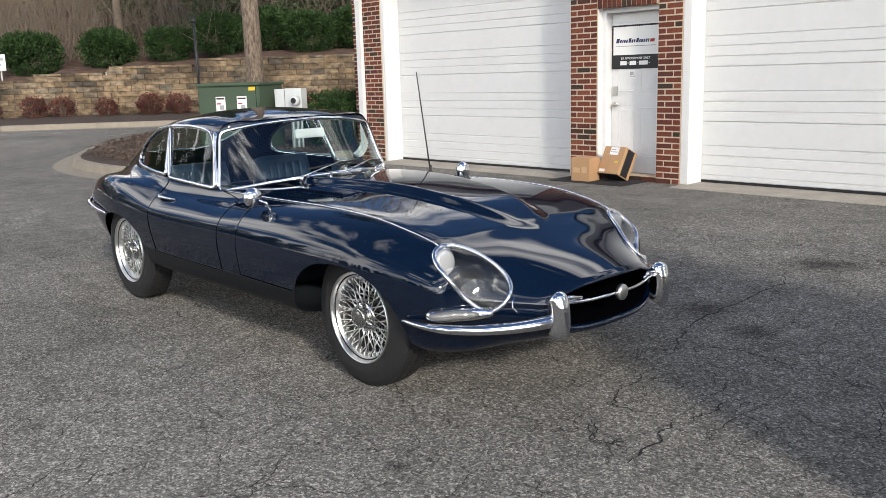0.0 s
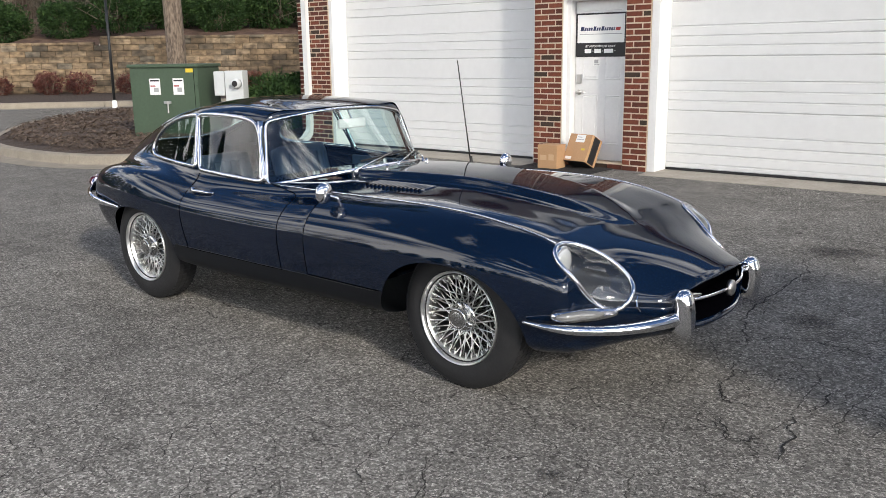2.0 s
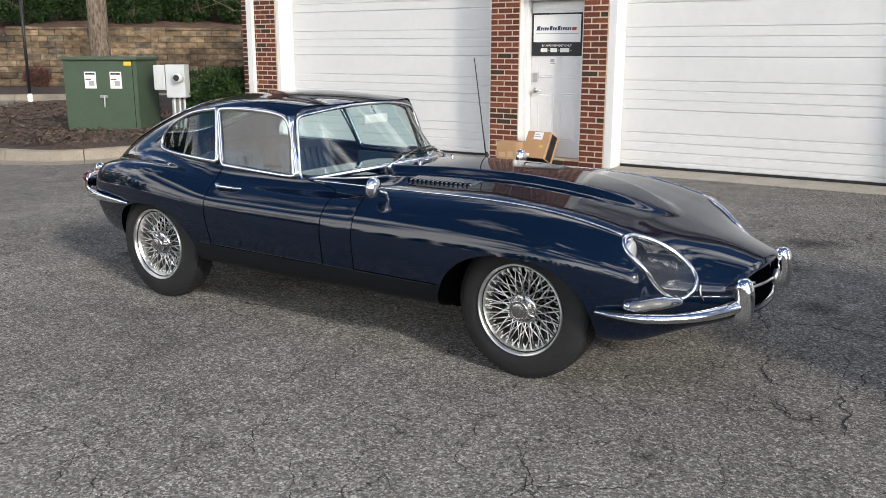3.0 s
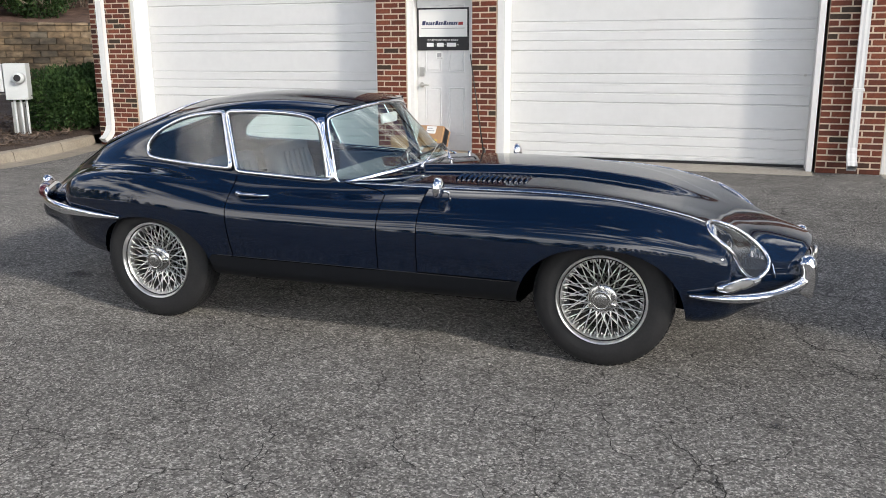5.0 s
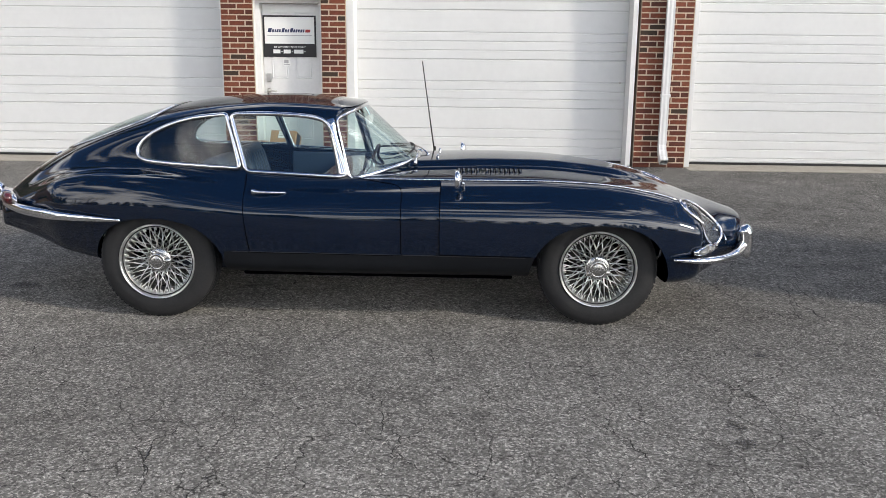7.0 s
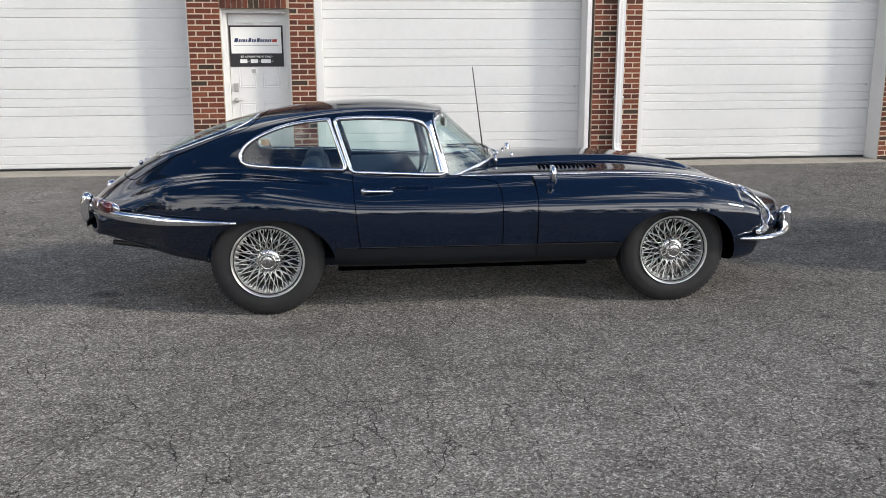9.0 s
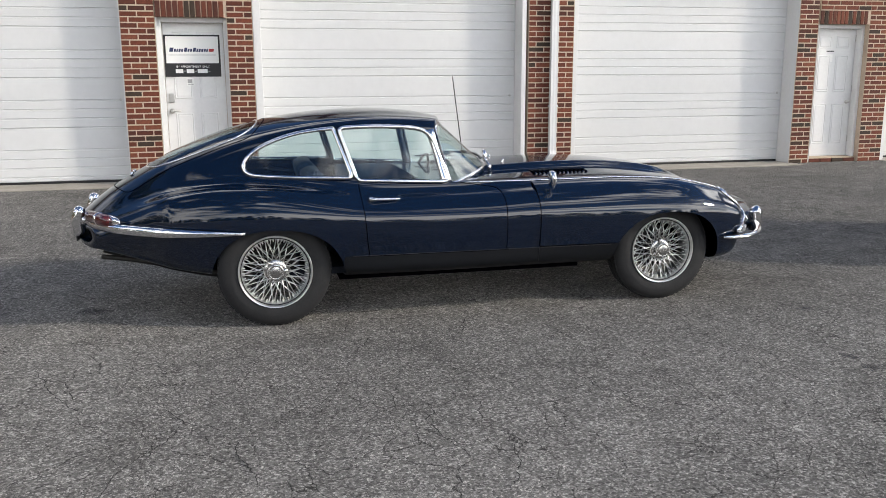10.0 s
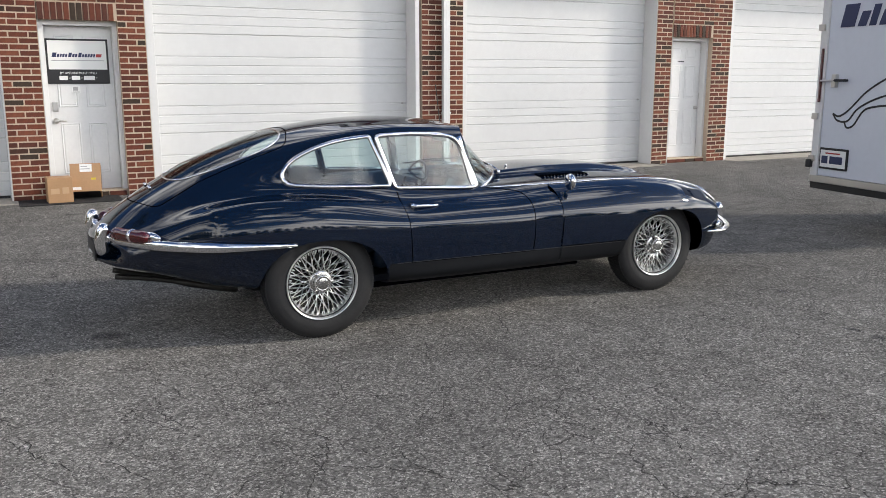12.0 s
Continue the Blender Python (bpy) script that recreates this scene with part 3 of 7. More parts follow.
def garage_door(x0, x1, n):
    g = thing("garage_door_%d" % n, "white ribbed sectional garage door, closed", "garage door", kind="structure")
    sec = 0.607
    lines = [0.159 + k * sec + d for k in range(6) for d in (0.0, 0.112, 0.223, 0.334)]
    cuts = [0.10] + [0.159 + k * sec for k in range(1, 6)] + [3.25]
    for lo, hi in zip(cuts, cuts[1:]):
        bm = bmesh.new()
        prof = [(lo + 0.001, 0.010), (lo + 0.004, 0.010), (lo + 0.009, 0.0)]
        for c in lines:
            if lo + 0.02 < c < hi - 0.02:
                prof += [(c - 0.012, 0.0), (c - 0.007, 0.010), (c + 0.004, 0.010), (c + 0.009, 0.0)]
        prof += [(hi - 0.012, 0.0), (hi - 0.007, 0.010), (hi - 0.001, 0.010)]
        rows = [[bm.verts.new((x, BACK + dy, h)) for x in (x0 + 0.002, x1 - 0.002)] for h, dy in prof]
        for p, q in zip(rows, rows[1:]):
            bm.faces.new((p[0], p[1], q[1], q[0]))
        part("panel", bm, DOORWHITE, g)
    bm = boxed(x0, BACK + 0.02, 0.07, x1, BACK + 0.05, 3.4)
    part("backing", bm, SEAM, g)
    part("bottom_seal", boxed(x0 + 0.01, BACK - 0.012, 0.075, x1 - 0.01, BACK + 0.02, 0.102, 0.004), BLACK, g, "black rubber bottom seal")
    lk = bmesh.new()
    lathe(lk, [(0, 0.016), (-0.012, 0.016), (-0.012, 0.006), (-0.03, 0.005)], "Y", 14, pose(x1 - 0.07, BACK, 1.10))
    part("lock_knob", lk, SILVER, g, "small satin metal lock knob")
    return g


for i, (a, b) in enumerate(GD):
    garage_door(a + 0.06, b - 0.06, i + 1)
    for nm, u0, u1 in (("trim_jamb_a", a - (0.034 if i == 1 else 0.001), a + 0.06), ("trim_jamb_b", b - 0.06, b + 0.001)):
        whole("trim_jamb", boxed(u0, FRONT + 0.015, 0.07, u1, BACK + 0.03, 3.25, 0.004), WHITE, "white painted garage door jamb board", "door trim", kind="structure")
    whole("trim_head", boxed(a + 0.06, FRONT - 0.01, 3.19, b - 0.06, BACK + 0.03, 3.25), WHITE, "white painted board over the garage door", "door trim", kind="structure")
    whole("apron", boxed(a, FRONT - 0.28, -0.1, b, BACK + 0.06, 0.072, 0.006), APRON, "pale concrete apron strip under the garage door", "apron", kind="structure")

LINTEL0, LINTEL1 = DTOP + 0.03, DTOP + 0.03 + LONG


def person_door(x0, x1, n, signed):
    d = thing("door_%d" % n, "white six-panel entrance door in a white frame, closed", "door", kind="structure")
    z0, yl = 0.13, FRONT + 0.215
    bm = bmesh.new()
    box(bm, x0, FRONT + 0.10, z0, x0 + 0.055, FRONT + 0.26, DTOP + 0.03, 0.004)
    box(bm, x1 - 0.055, FRONT + 0.10, z0, x1, FRONT + 0.26, DTOP + 0.03, 0.004)
    box(bm, x0 + 0.055, FRONT + 0.10, DTOP - 0.025, x1 - 0.055, FRONT + 0.26, DTOP + 0.03, 0.004)
    part("door_frame", bm, WHITE, d)
    a, b = x0 + 0.06, x1 - 0.06
    leaf = part("door_leaf", boxed(a, yl, z0 + 0.01, b, yl + 0.045, DTOP - 0.03, 0.003), WHITE, d)
    w = b - a
    for cx in (a + w * 0.29, a + w * 0.71):
        for q0, q1 in ((0.20, 0.80), (0.98, 1.52), (1.62, 1.80)):
            bm = bmesh.new()
            hw = w * 0.15
            lo, hi = z0 + q0, z0 + q1
            outer = [(cx - hw, lo), (cx + hw, lo), (cx + hw, hi), (cx - hw, hi)]
            rings = []
            for off, dy in ((0, -0.001), (0.010, -0.007), (0.022, -0.001), (0.034, -0.006)):
                rings.append([bm.verts.new((px + (off if px < cx else -off), yl + dy, pz + (off if pz < (lo + hi) / 2 else -off))) for px, pz in outer])
            for A, B in zip(rings, rings[1:]):
                for k in range(4):
                    bm.faces.new((A[k], A[(k + 1) % 4], B[(k + 1) % 4], B[k]))
            bm.faces.new(rings[-1])
            part("door_panel", bm, WHITE, leaf)
    part("threshold", boxed(x0, FRONT + 0.06, 0.07, x1, FRONT + 0.30, 0.135, 0.004), MORTAR, d, "brick and concrete threshold")
    for k in range(int((x1 - x0) / LONG)):
        ob = new("brick", BRICK_FULL)
        ob.parent = d
        ob.location = (x0 + 0.02 + k * LONG, FRONT + 0.03, 0.065)
    if signed:
        kn = bmesh.new()
        lathe(kn, [(0, 0.032), (-0.012, 0.032), (-0.016, 0.014), (-0.04, 0.012), (-0.046, 0.02), (-0.062, 0.02), (-0.066, 0.012)], "Y", 20, pose(a + 0.06, yl, 0.955))
        tube(kn, [(a + 0.06, yl - 0.055, 0.955), (a + 0.12, yl - 0.058, 0.955), (a + 0.165, yl - 0.052, 0.953)], 0.009, 10)
        part("door_handle", kn, SILVER, d, "satin metal lever handle", smooth=True)
        part("keypad", boxed(a + 0.03, yl - 0.025, 1.06, a + 0.095, yl, 1.175, 0.012), SILVER, d, "satin metal keypad deadbolt")
    else:
        kn = bmesh.new()
        lathe(kn, [(0, 0.03), (-0.012, 0.03), (-0.016, 0.012), (-0.04, 0.02), (-0.06, 0.018)], "Y", 18, pose(b - 0.07, yl, 0.955))
        part("door_handle", kn, SILVER, d, "satin metal round knob", smooth=True)
        part("notice", boxed(a + 0.27, yl - 0.004, 1.55, a + 0.36, yl - 0.001, 1.66), PAPER, d, "small white notice")
        part("notice_bar", boxed(a + 0.25, yl - 0.0040, 1.70, a + 0.38, yl - 0.001, 1.715), INK, d)
    for hz in (0.35, 1.1, 1.85):
        part("hinge", boxed(b - 0.004, yl - 0.008, hz, b + 0.012, yl + 0.004, hz + 0.1, 0.003), SILVER, d)
    return d


def text_on(body, x, y, z, size, mat, parent, align="CENTER", rot=(90, 0, 0), name="lettering", shear=0.0):
    cu = bpy.data.curves.new(name, "FONT")
    cu.body, cu.size, cu.align_x, cu.extrude, cu.shear = body, size, align, 0.0008, shear
    ob = new(name, cu)
    me = bpy.data.meshes.new_from_object(ob.evaluated_get(bpy.context.evaluated_depsgraph_get()))
    bpy.data.objects.remove(ob)
    me.materials.append(mat)
    ob = new(name, me)
    ob.parent = parent
    ob.matrix_basis = pose(x, y, z, *rot)
    return ob


door_1 = person_door(*DOORS[0], 1, True)
door_2 = person_door(*DOORS[1], 2, False)


def door_sign():
    x0, x1, z0, z1, y = -6.37, -5.695, 1.378, 1.89, FRONT + 0.206
    s = thing("door_sign", "white and black magnetic sign on the white entrance door", "sign")
    part("backing_sheet", boxed(x0, y - 0.004, z0, x1, y - 0.0005, z1, 0.001), INK, s, "black sheet")
    part("white_field", boxed(x0 + 0.022, y - 0.0052, z0 + 0.165, x1 - 0.022, y - 0.0035, z1 - 0.02), PAPER, s, "white upper field")
    # a trader's name, drawn as plain slanting strokes
    x = x0 + 0.06
    for w, g in ((0.045, 0.008), (0.024, 0.008), (0.018, 0.007), (0.024, 0.007), (0.022, 0.012), (0.034, 0.008), (0.024, 0.007), (0.022, 0.012), (0.034, 0.008), (0.020, 0.007), (0.024, 0.007), (0.024, 0.007), (0.024, 0.007), (0.018, 0.012), (0.060, 0)):
        hgt = 0.050 if w in (0.045, 0.034) else 0.036
        bm = bmesh.new()
        sl = 0.25 * hgt
        z = z0 + 0.305
        a = [bm.verts.new(p) for p in ((x, y - 0.0062, z), (x + w, y - 0.0062, z), (x + w + sl, y - 0.0062, z + hgt), (x + sl, y - 0.0062, z + hgt))]
        bm.faces.new(a)
        part("name_bar", bm, REDINK if w == 0.060 else NAVYINK, s)
        x += w + g
    part("subtitle_bar", boxed(x0 + 0.055, y - 0.0062, z0 + 0.262, x1 - 0.055, y - 0.005, z0 + 0.270), SEAM, s)
    text_on("BY APPOINTMENT ONLY", (x0 + x1) / 2, y - 0.0048, z0 + 0.112, 0.036, PAPER, s)
    x = x0 + 0.125
    for w in (0.09, 0.09, 0.12):
        part("number_bar", boxed(x, y - 0.0055, z0 + 0.045, x + w, y - 0.0042, z0 + 0.092), PAPER, s)
        part("number_dash", boxed(x + w + 0.012, y - 0.0055, z0 + 0.065, x + w + 0.03, y - 0.0042, z0 + 0.071), PAPER, s)
        x += w + 0.042
    n = thing("door_notice", "small printed notice stuck under the door sign", "notice")
    part("sheet", boxed(-6.12, y - 0.004, 1.27, -6.03, y - 0.001, 1.36), PAPER, n)
    part("picture_print", boxed(-6.11, y - 0.0048, 1.30, -6.055, y - 0.003, 1.345), SEAM, n)
    part("grey_print", boxed(-6.11, y - 0.0048, 1.28, -6.04, y - 0.003, 1.29), SEAM, n)


door_sign()


def downspout(x, name_label, y=FRONT - 0.055):
    d = thing("downspout", name_label, "downspout")
    bm = bmesh.new()
    w, dep = 0.095, 0.07
    prof = []
    for k in range(16):
        t = k / 16 * 4
        i, f = int(t), t - int(t)
        c = [(-1, -1), (1, -1), (1, 1), (-1, 1), (-1, -1)]
        px, py = c[i][0] + (c[i + 1][0] - c[i][0]) * f, c[i][1] + (c[i + 1][1] - c[i][1]) * f
        ridge = 1 - 0.10 * (k % 2)
        prof.append((px * w / 2 * (ridge if abs(py) < 0.99 else 1), py * dep / 2 * (ridge if abs(px) < 0.99 else 1)))
    rings = []
    for oz, oy in ((WALL_TOP - 0.3, 0), (0.36, 0), (0.27, -0.02), (0.20, -0.09), (0.155, -0.17)):
        rings.append([bm.verts.new((x + px, y + oy + py, oz + (py * -0.9 if oy else 0))) for px, py in prof])
    for A, B in zip(rings, rings[1:]):
        for k in range(16):
            bm.faces.new((A[k], A[(k + 1) % 16], B[(k + 1) % 16], B[k]))
    bmesh.ops.recalc_face_normals(bm, faces=bm.faces)
    part("pipe", bm, WHITE, d)
    for bz in (0.95, 2.5):
        part("strap", boxed(x - w / 2 - 0.012, y - dep / 2 - 0.004, bz, x + w / 2 + 0.012, y + dep / 2, bz + 0.03, 0.003), WHITE, d)
    return d


downspout(-1.325, "white metal downspout fixed to the brick pier")
downspout(-10.95, "white metal downspout on the brick corner pier")


def carton(name, l, w, h, m, label):
    c = thing(name, label, "cardboard box", m)
    part("carton_body", boxed(-l / 2, -w / 2, 0, l / 2, w / 2, h, 0.004), CARD, c)
    return c


def door_clutter():
    z = 0.075
    whole("door_mat", boxed(-6.80, 8.56, 0.056, -5.72, 9.12, 0.074, 0.004), MAT, "flat black rubber mat in front of the door", "mat")
    c = carton("carton_small", 0.26, 0.22, 0.28, pose(-6.38, 8.76, z, 0, 0, 3), "small plain brown cardboard box on the black mat")
    part("tape", boxed(-0.1212, -0.025, 0.08, 0.1212, 0.025, 0.2618), TAPE, c)
    part("patch", boxed(-0.10, -0.1122, 0.10, -0.01, -0.109, 0.16), TAPE, c)
    part("patch", boxed(0.02, -0.1122, 0.10, 0.09, -0.109, 0.17), TAPE, c)
    part("shipping_label", boxed(-0.02, -0.06, 0.2605, 0.09, 0.02, 0.2622), PAPER, c)
    part("side_label", boxed(0.1195, -0.02, 0.12, 0.1215, 0.05, 0.18), PAPER, c)
    # leans back against the door on its rear lower edge
    c = thing("carton_large", "large brown cardboard box leaning back against the door", "cardboard box", pose(-6.07, 8.98, z, -27, 0, -8))
    part("carton_body", boxed(-0.165, -0.21, 0, 0.165, 0, 0.345, 0.004), CARD, c)
    # thin near-black sheet covering the tilted base
    part("carton_base", boxed(-0.150, -0.205, -0.0015, 0.150, -0.005, 0.0015), INK, c, "near-black base face")
    part("tape", boxed(0.1640, -0.165, 0.01, 0.1665, -0.045, 0.335), INK, c, "dark printed tape")
    part("shipping_label", boxed(-0.06, -0.2118, 0.24, 0.07, -0.2085, 0.335), PAPER, c)
    part("print_bar", boxed(-0.05, -0.2126, 0.27, 0.05, -0.2105, 0.28), SEAM, c)
    part("print_bar", boxed(-0.05, -0.2126, 0.30, 0.02, -0.2105, 0.31), SEAM, c)
    part("yellow_sticker", boxed(0.06, -0.2118, 0.14, 0.11, -0.2085, 0.165), STICK, c)
    part("paper_label", boxed(-0.14, -0.2118, 0.02, -0.05, -0.2085, 0.055), PAPER, c)


door_clutter()

# ---------------- the car ----------------
CAR = pose(-3.013, 3.36, 0.0, 0, 0, -0.4)
car = thing("sports_car", "dark navy classic fastback coupe with chrome trim and wire wheels", "car", CAR)


def curve_of(*pts):
    """Monotone cubic through (x, value) pairs, as a function of an array."""
    px = np.array([p[0] for p in pts], float)
    py = np.array([p[1] for p in pts], float)
    h, d = np.diff(px), np.diff(py) / np.diff(px)
    m = np.zeros(len(px))
    m[0], m[-1] = d[0], d[-1]
    for i in range(1, len(px) - 1):
        if d[i - 1] * d[i] > 0:
            w1, w2 = 2 * h[i] + h[i - 1], h[i] + 2 * h[i - 1]
            m[i] = (w1 + w2) / (w1 / d[i - 1] + w2 / d[i])

    def f(x):
        x = np.clip(np.asarray(x, float), px[0], px[-1])
        i = np.clip(np.searchsorted(px, x, "right") - 1, 0, len(px) - 2)
        t = (x - px[i]) / h[i]
        return ((1 + 2 * t) * (1 - t) ** 2 * py[i] + t * (1 - t) ** 2 * h[i] * m[i] + t * t * (3 - 2 * t) * py[i + 1] + t * t * (t - 1) * h[i] * m[i + 1])
    return f


# half sections of the cabin and tail: roof, cant rail, window base, shoulder, widest, crease, underside
A_ROOF = curve_of((-3.52, 0.615), (-3.44, 0.69), (-3.12, 0.890), (-2.93, 0.988), (-2.74, 1.064), (-2.555, 1.121), (-2.19, 1.189), (-2.02, 1.203), (-1.81, 1.211), (-1.5, 1.193), (-1.30, 1.152), (-0.86, 1.00))
A_RAIL_Y = curve_of((-3.52, 0.22), (-3.3, 0.27), (-3.0, 0.34), (-2.7, 0.41), (-2.4, 0.475), (-2.1, 0.515), (-1.8, 0.53), (-1.4, 0.525), (-0.86, 0.50))
A_RAIL_Z = curve_of((-3.52, 0.605), (-3.3, 0.745), (-3.0, 0.88), (-2.7, 0.975), (-2.4, 1.05), (-2.1, 1.105), (-1.8, 1.128), (-1.4, 1.115), (-0.86, 1.0))
A_BASE_Y = curve_of((-3.52, 0.31), (-3.3, 0.40), (-3.0, 0.472), (-2.7, 0.52), (-2.5, 0.545), (-2.2, 0.595), (-1.9, 0.62), (-1.34, 0.605), (-0.86, 0.60))
A_BASE_Z = curve_of((-3.52, 0.585), (-3.3, 0.69), (-3.0, 0.775), (-2.7, 0.815), (-2.5, 0.822), (-2.2, 0.820), (-1.9, 0.806), (-1.34, 0.780), (-0.86, 0.782))
A_SHO_Y = curve_of((-3.52, 0.42), (-3.3, 0.54), (-3.0, 0.632), (-2.7, 0.688), (-2.44, 0.720), (-2.1, 0.72), (-1.9, 0.713), (-1.3, 0.713), (-0.86, 0.725))
A_SHO_Z = curve_of((-3.52, 0.56), (-3.3, 0.658), (-3.0, 0.745), (-2.7, 0.788), (-2.44, 0.785), (-2.1, 0.742), (-1.8, 0.71), (-1.3, 0.71), (-0.86, 0.725))
A_MAX_Y = curve_of((-3.52, 0.45), (-3.3, 0.58), (-3.0, 0.69), (-2.7, 0.755), (-2.44, 0.785), (-2.0, 0.79), (-1.5, 0.79), (-0.86, 0.805))
A_MAX_Z = curve_of((-3.52, 0.51), (-3.3, 0.57), (-3.0, 0.608), (-2.44, 0.628), (-1.5, 0.612), (-0.86, 0.615))
A_CRE_Y = curve_of((-3.52, 0.42), (-3.3, 0.54), (-3.0, 0.645), (-2.44, 0.74), (-1.5, 0.768), (-0.86, 0.78))
A_CRE_Z = curve_of((-3.52, 0.47), (-3.3, 0.46), (-3.0, 0.43), (-2.44, 0.40), (-1.5, 0.40), (-0.86, 0.41))
A_BOT_Y = curve_of((-3.52, 0.36), (-3.3, 0.44), (-3.0, 0.52), (-2.7, 0.60), (-2.1, 0.66), (-1.9, 0.685), (-1.5, 0.695), (-0.86, 0.70))
A_BOT_Z = curve_of((-3.52, 0.445), (-3.3, 0.39), (-3.0, 0.33), (-2.7, 0.285), (-2.2, 0.265), (-1.9, 0.262), (-1.3, 0.262), (-0.86, 0.265))

# half sections of the bonnet: centre, valley, wing crown, shoulder, widest, crease, underside
B_MID = curve_of((-1.6, 0.79), (-1.05, 0.815), (-0.88, 0.825), (-0.67, 0.835), (-0.34, 0.828), (0, 0.795), (0.245, 0.752), (0.45, 0.695), (0.6, 0.645), (0.73, 0.606), (0.83, 0.572), (0.895, 0.548))
B_VAL_Y = curve_of((-1.6, 0.40), (0, 0.40), (0.43, 0.37), (0.7, 0.32), (0.895, 0.22))
B_VAL_Z = curve_of((-1.6, 0.79), (-0.86, 0.806), (-0.34, 0.810), (0, 0.787), (0.25, 0.748), (0.43, 0.697), (0.6, 0.637), (0.74, 0.583), (0.85, 0.546), (0.895, 0.529))
B_CRO_Y = curve_of((-1.6, 0.60), (-0.86, 0.60), (-0.3, 0.612), (0.1, 0.612), (0.43, 0.59), (0.6, 0.55), (0.74, 0.49), (0.82, 0.43), (0.895, 0.33))
B_CRO_Z = curve_of((-1.6, 0.785), (-0.86, 0.782), (-0.34, 0.787), (0, 0.775), (0.25, 0.74), (0.43, 0.69), (0.6, 0.615), (0.74, 0.54), (0.85, 0.502), (0.895, 0.492))
B_SHO_Y = curve_of((-0.86, 0.725), (-0.3, 0.742), (0.1, 0.738), (0.43, 0.68), (0.6, 0.63), (0.74, 0.555), (0.83, 0.465), (0.895, 0.36))
B_SHO_Z = curve_of((-0.86, 0.725), (-0.3, 0.725), (0.1, 0.705), (0.43, 0.633), (0.6, 0.568), (0.74, 0.512), (0.83, 0.487), (0.895, 0.472))
B_MAX_Y = curve_of((-0.86, 0.805), (-0.3, 0.815), (0.1, 0.81), (0.4, 0.755), (0.6, 0.685), (0.74, 0.595), (0.83, 0.485), (0.895, 0.37))
B_MAX_Z = curve_of((-0.86, 0.615), (0, 0.61), (0.43, 0.56), (0.6, 0.505), (0.74, 0.472), (0.895, 0.45))
B_CRE_Y = curve_of((-0.86, 0.785), (-0.3, 0.80), (0.1, 0.79), (0.4, 0.725), (0.6, 0.645), (0.74, 0.555), (0.83, 0.455), (0.895, 0.35))
B_CRE_Z = curve_of((-0.86, 0.41), (-0.2, 0.41), (0.1, 0.40), (0.43, 0.345), (0.7, 0.345), (0.895, 0.385))
B_BOT_Y = curve_of((-0.86, 0.70), (-0.36, 0.69), (0, 0.65), (0.4, 0.61), (0.6, 0.51), (0.74, 0.42), (0.83, 0.34), (0.895, 0.25))
B_BOT_Z = curve_of((-0.86, 0.265), (-0.36, 0.265), (0.2, 0.245), (0.43, 0.225), (0.6, 0.25), (0.75, 0.28), (0.85, 0.308), (0.895, 0.325))

SPANS = (14, 18, 12, 9, 9, 8, 8, 6)
BELT = SPANS[0] + SPANS[1] + SPANS[2]


def sections(xs, cols):
    """Smooth half sections at all xs: an array of stations by samples by (x, y, z)."""
    P = np.array([np.stack([np.asarray(y(xs) if callable(y) else y * np.ones_like(xs)), np.asarray(z(xs))], -1) for y, z in cols])
    P = np.concatenate([(P[1] * (-1, 1))[None], P, (P[-2] * (-1, 1))[None]])
    out = []
    for k, n in enumerate(SPANS):
        p0, p1, p2, p3 = P[k], P[k + 1], P[k + 2], P[k + 3]
        for t in np.arange(n) / n:
            out.append(0.5 * (2 * p1 + (p2 - p0) * t + (2 * p0 - 5 * p1 + 4 * p2 - p3) * t * t + (3 * p1 - p0 - 3 * p2 + p3) * t ** 3))
    out.append(P[-2])
    S = np.stack(out, 1)
    # soften along the car and round the section
    for axis, rounds in ((0, 14), (1, 7)):
        for _ in range(rounds):
            a = np.roll(S, 1, axis)
            b = np.roll(S, -1, axis)
            T = 0.25 * a + 0.5 * S + 0.25 * b
            if axis == 0:
                T[0], T[-1] = S[0], S[-1]
            else:
                T[:, 0], T[:, -1] = S[:, 0], S[:, -1]
                T[:, 0, 1] = 0.5 * S[:, 0, 1] + 0.5 * S[:, 1, 1]
            S = T
    X = np.repeat(np.asarray(xs)[:, None], S.shape[1], 1)
    return np.concatenate([X[..., None], S], -1)


def lin(f, g, t):
    return lambda x: f(x) + (g(x) - f(x)) * t


A_COLS = [(0.0, A_ROOF), (lambda x: 0.56 * A_RAIL_Y(x), lin(A_RAIL_Z, A_ROOF, 0.77)), (A_RAIL_Y, A_RAIL_Z), (A_BASE_Y, A_BASE_Z), (A_SHO_Y, A_SHO_Z), (A_MAX_Y, A_MAX_Z), (A_CRE_Y, A_CRE_Z), (A_BOT_Y, A_BOT_Z), (0.0, A_BOT_Z)]
B_COLS = [(0.0, B_MID), (lambda x: 0.5 * B_VAL_Y(x), lin(B_VAL_Z, B_MID, 0.75)), (B_VAL_Y, B_VAL_Z), (B_CRO_Y, B_CRO_Z), (B_SHO_Y, B_SHO_Z), (B_MAX_Y, B_MAX_Z), (B_CRE_Y, B_CRE_Z), (B_BOT_Y, B_BOT_Z), (0.0, B_BOT_Z)]
SCUTTLE = -0.86
XA = np.concatenate([np.arange(-3.52, -3.0, 0.02), np.arange(-3.0, SCUTTLE - 0.01, 0.028), [SCUTTLE]])
XB = np.concatenate([np.arange(SCUTTLE, 0.4, 0.021), np.arange(0.4, 0.893, 0.014), [0.895]])
SA, SB = sections(XA, A_COLS), sections(XB, B_COLS)
XC = np.arange(-1.52, SCUTTLE + 0.001, 0.033)
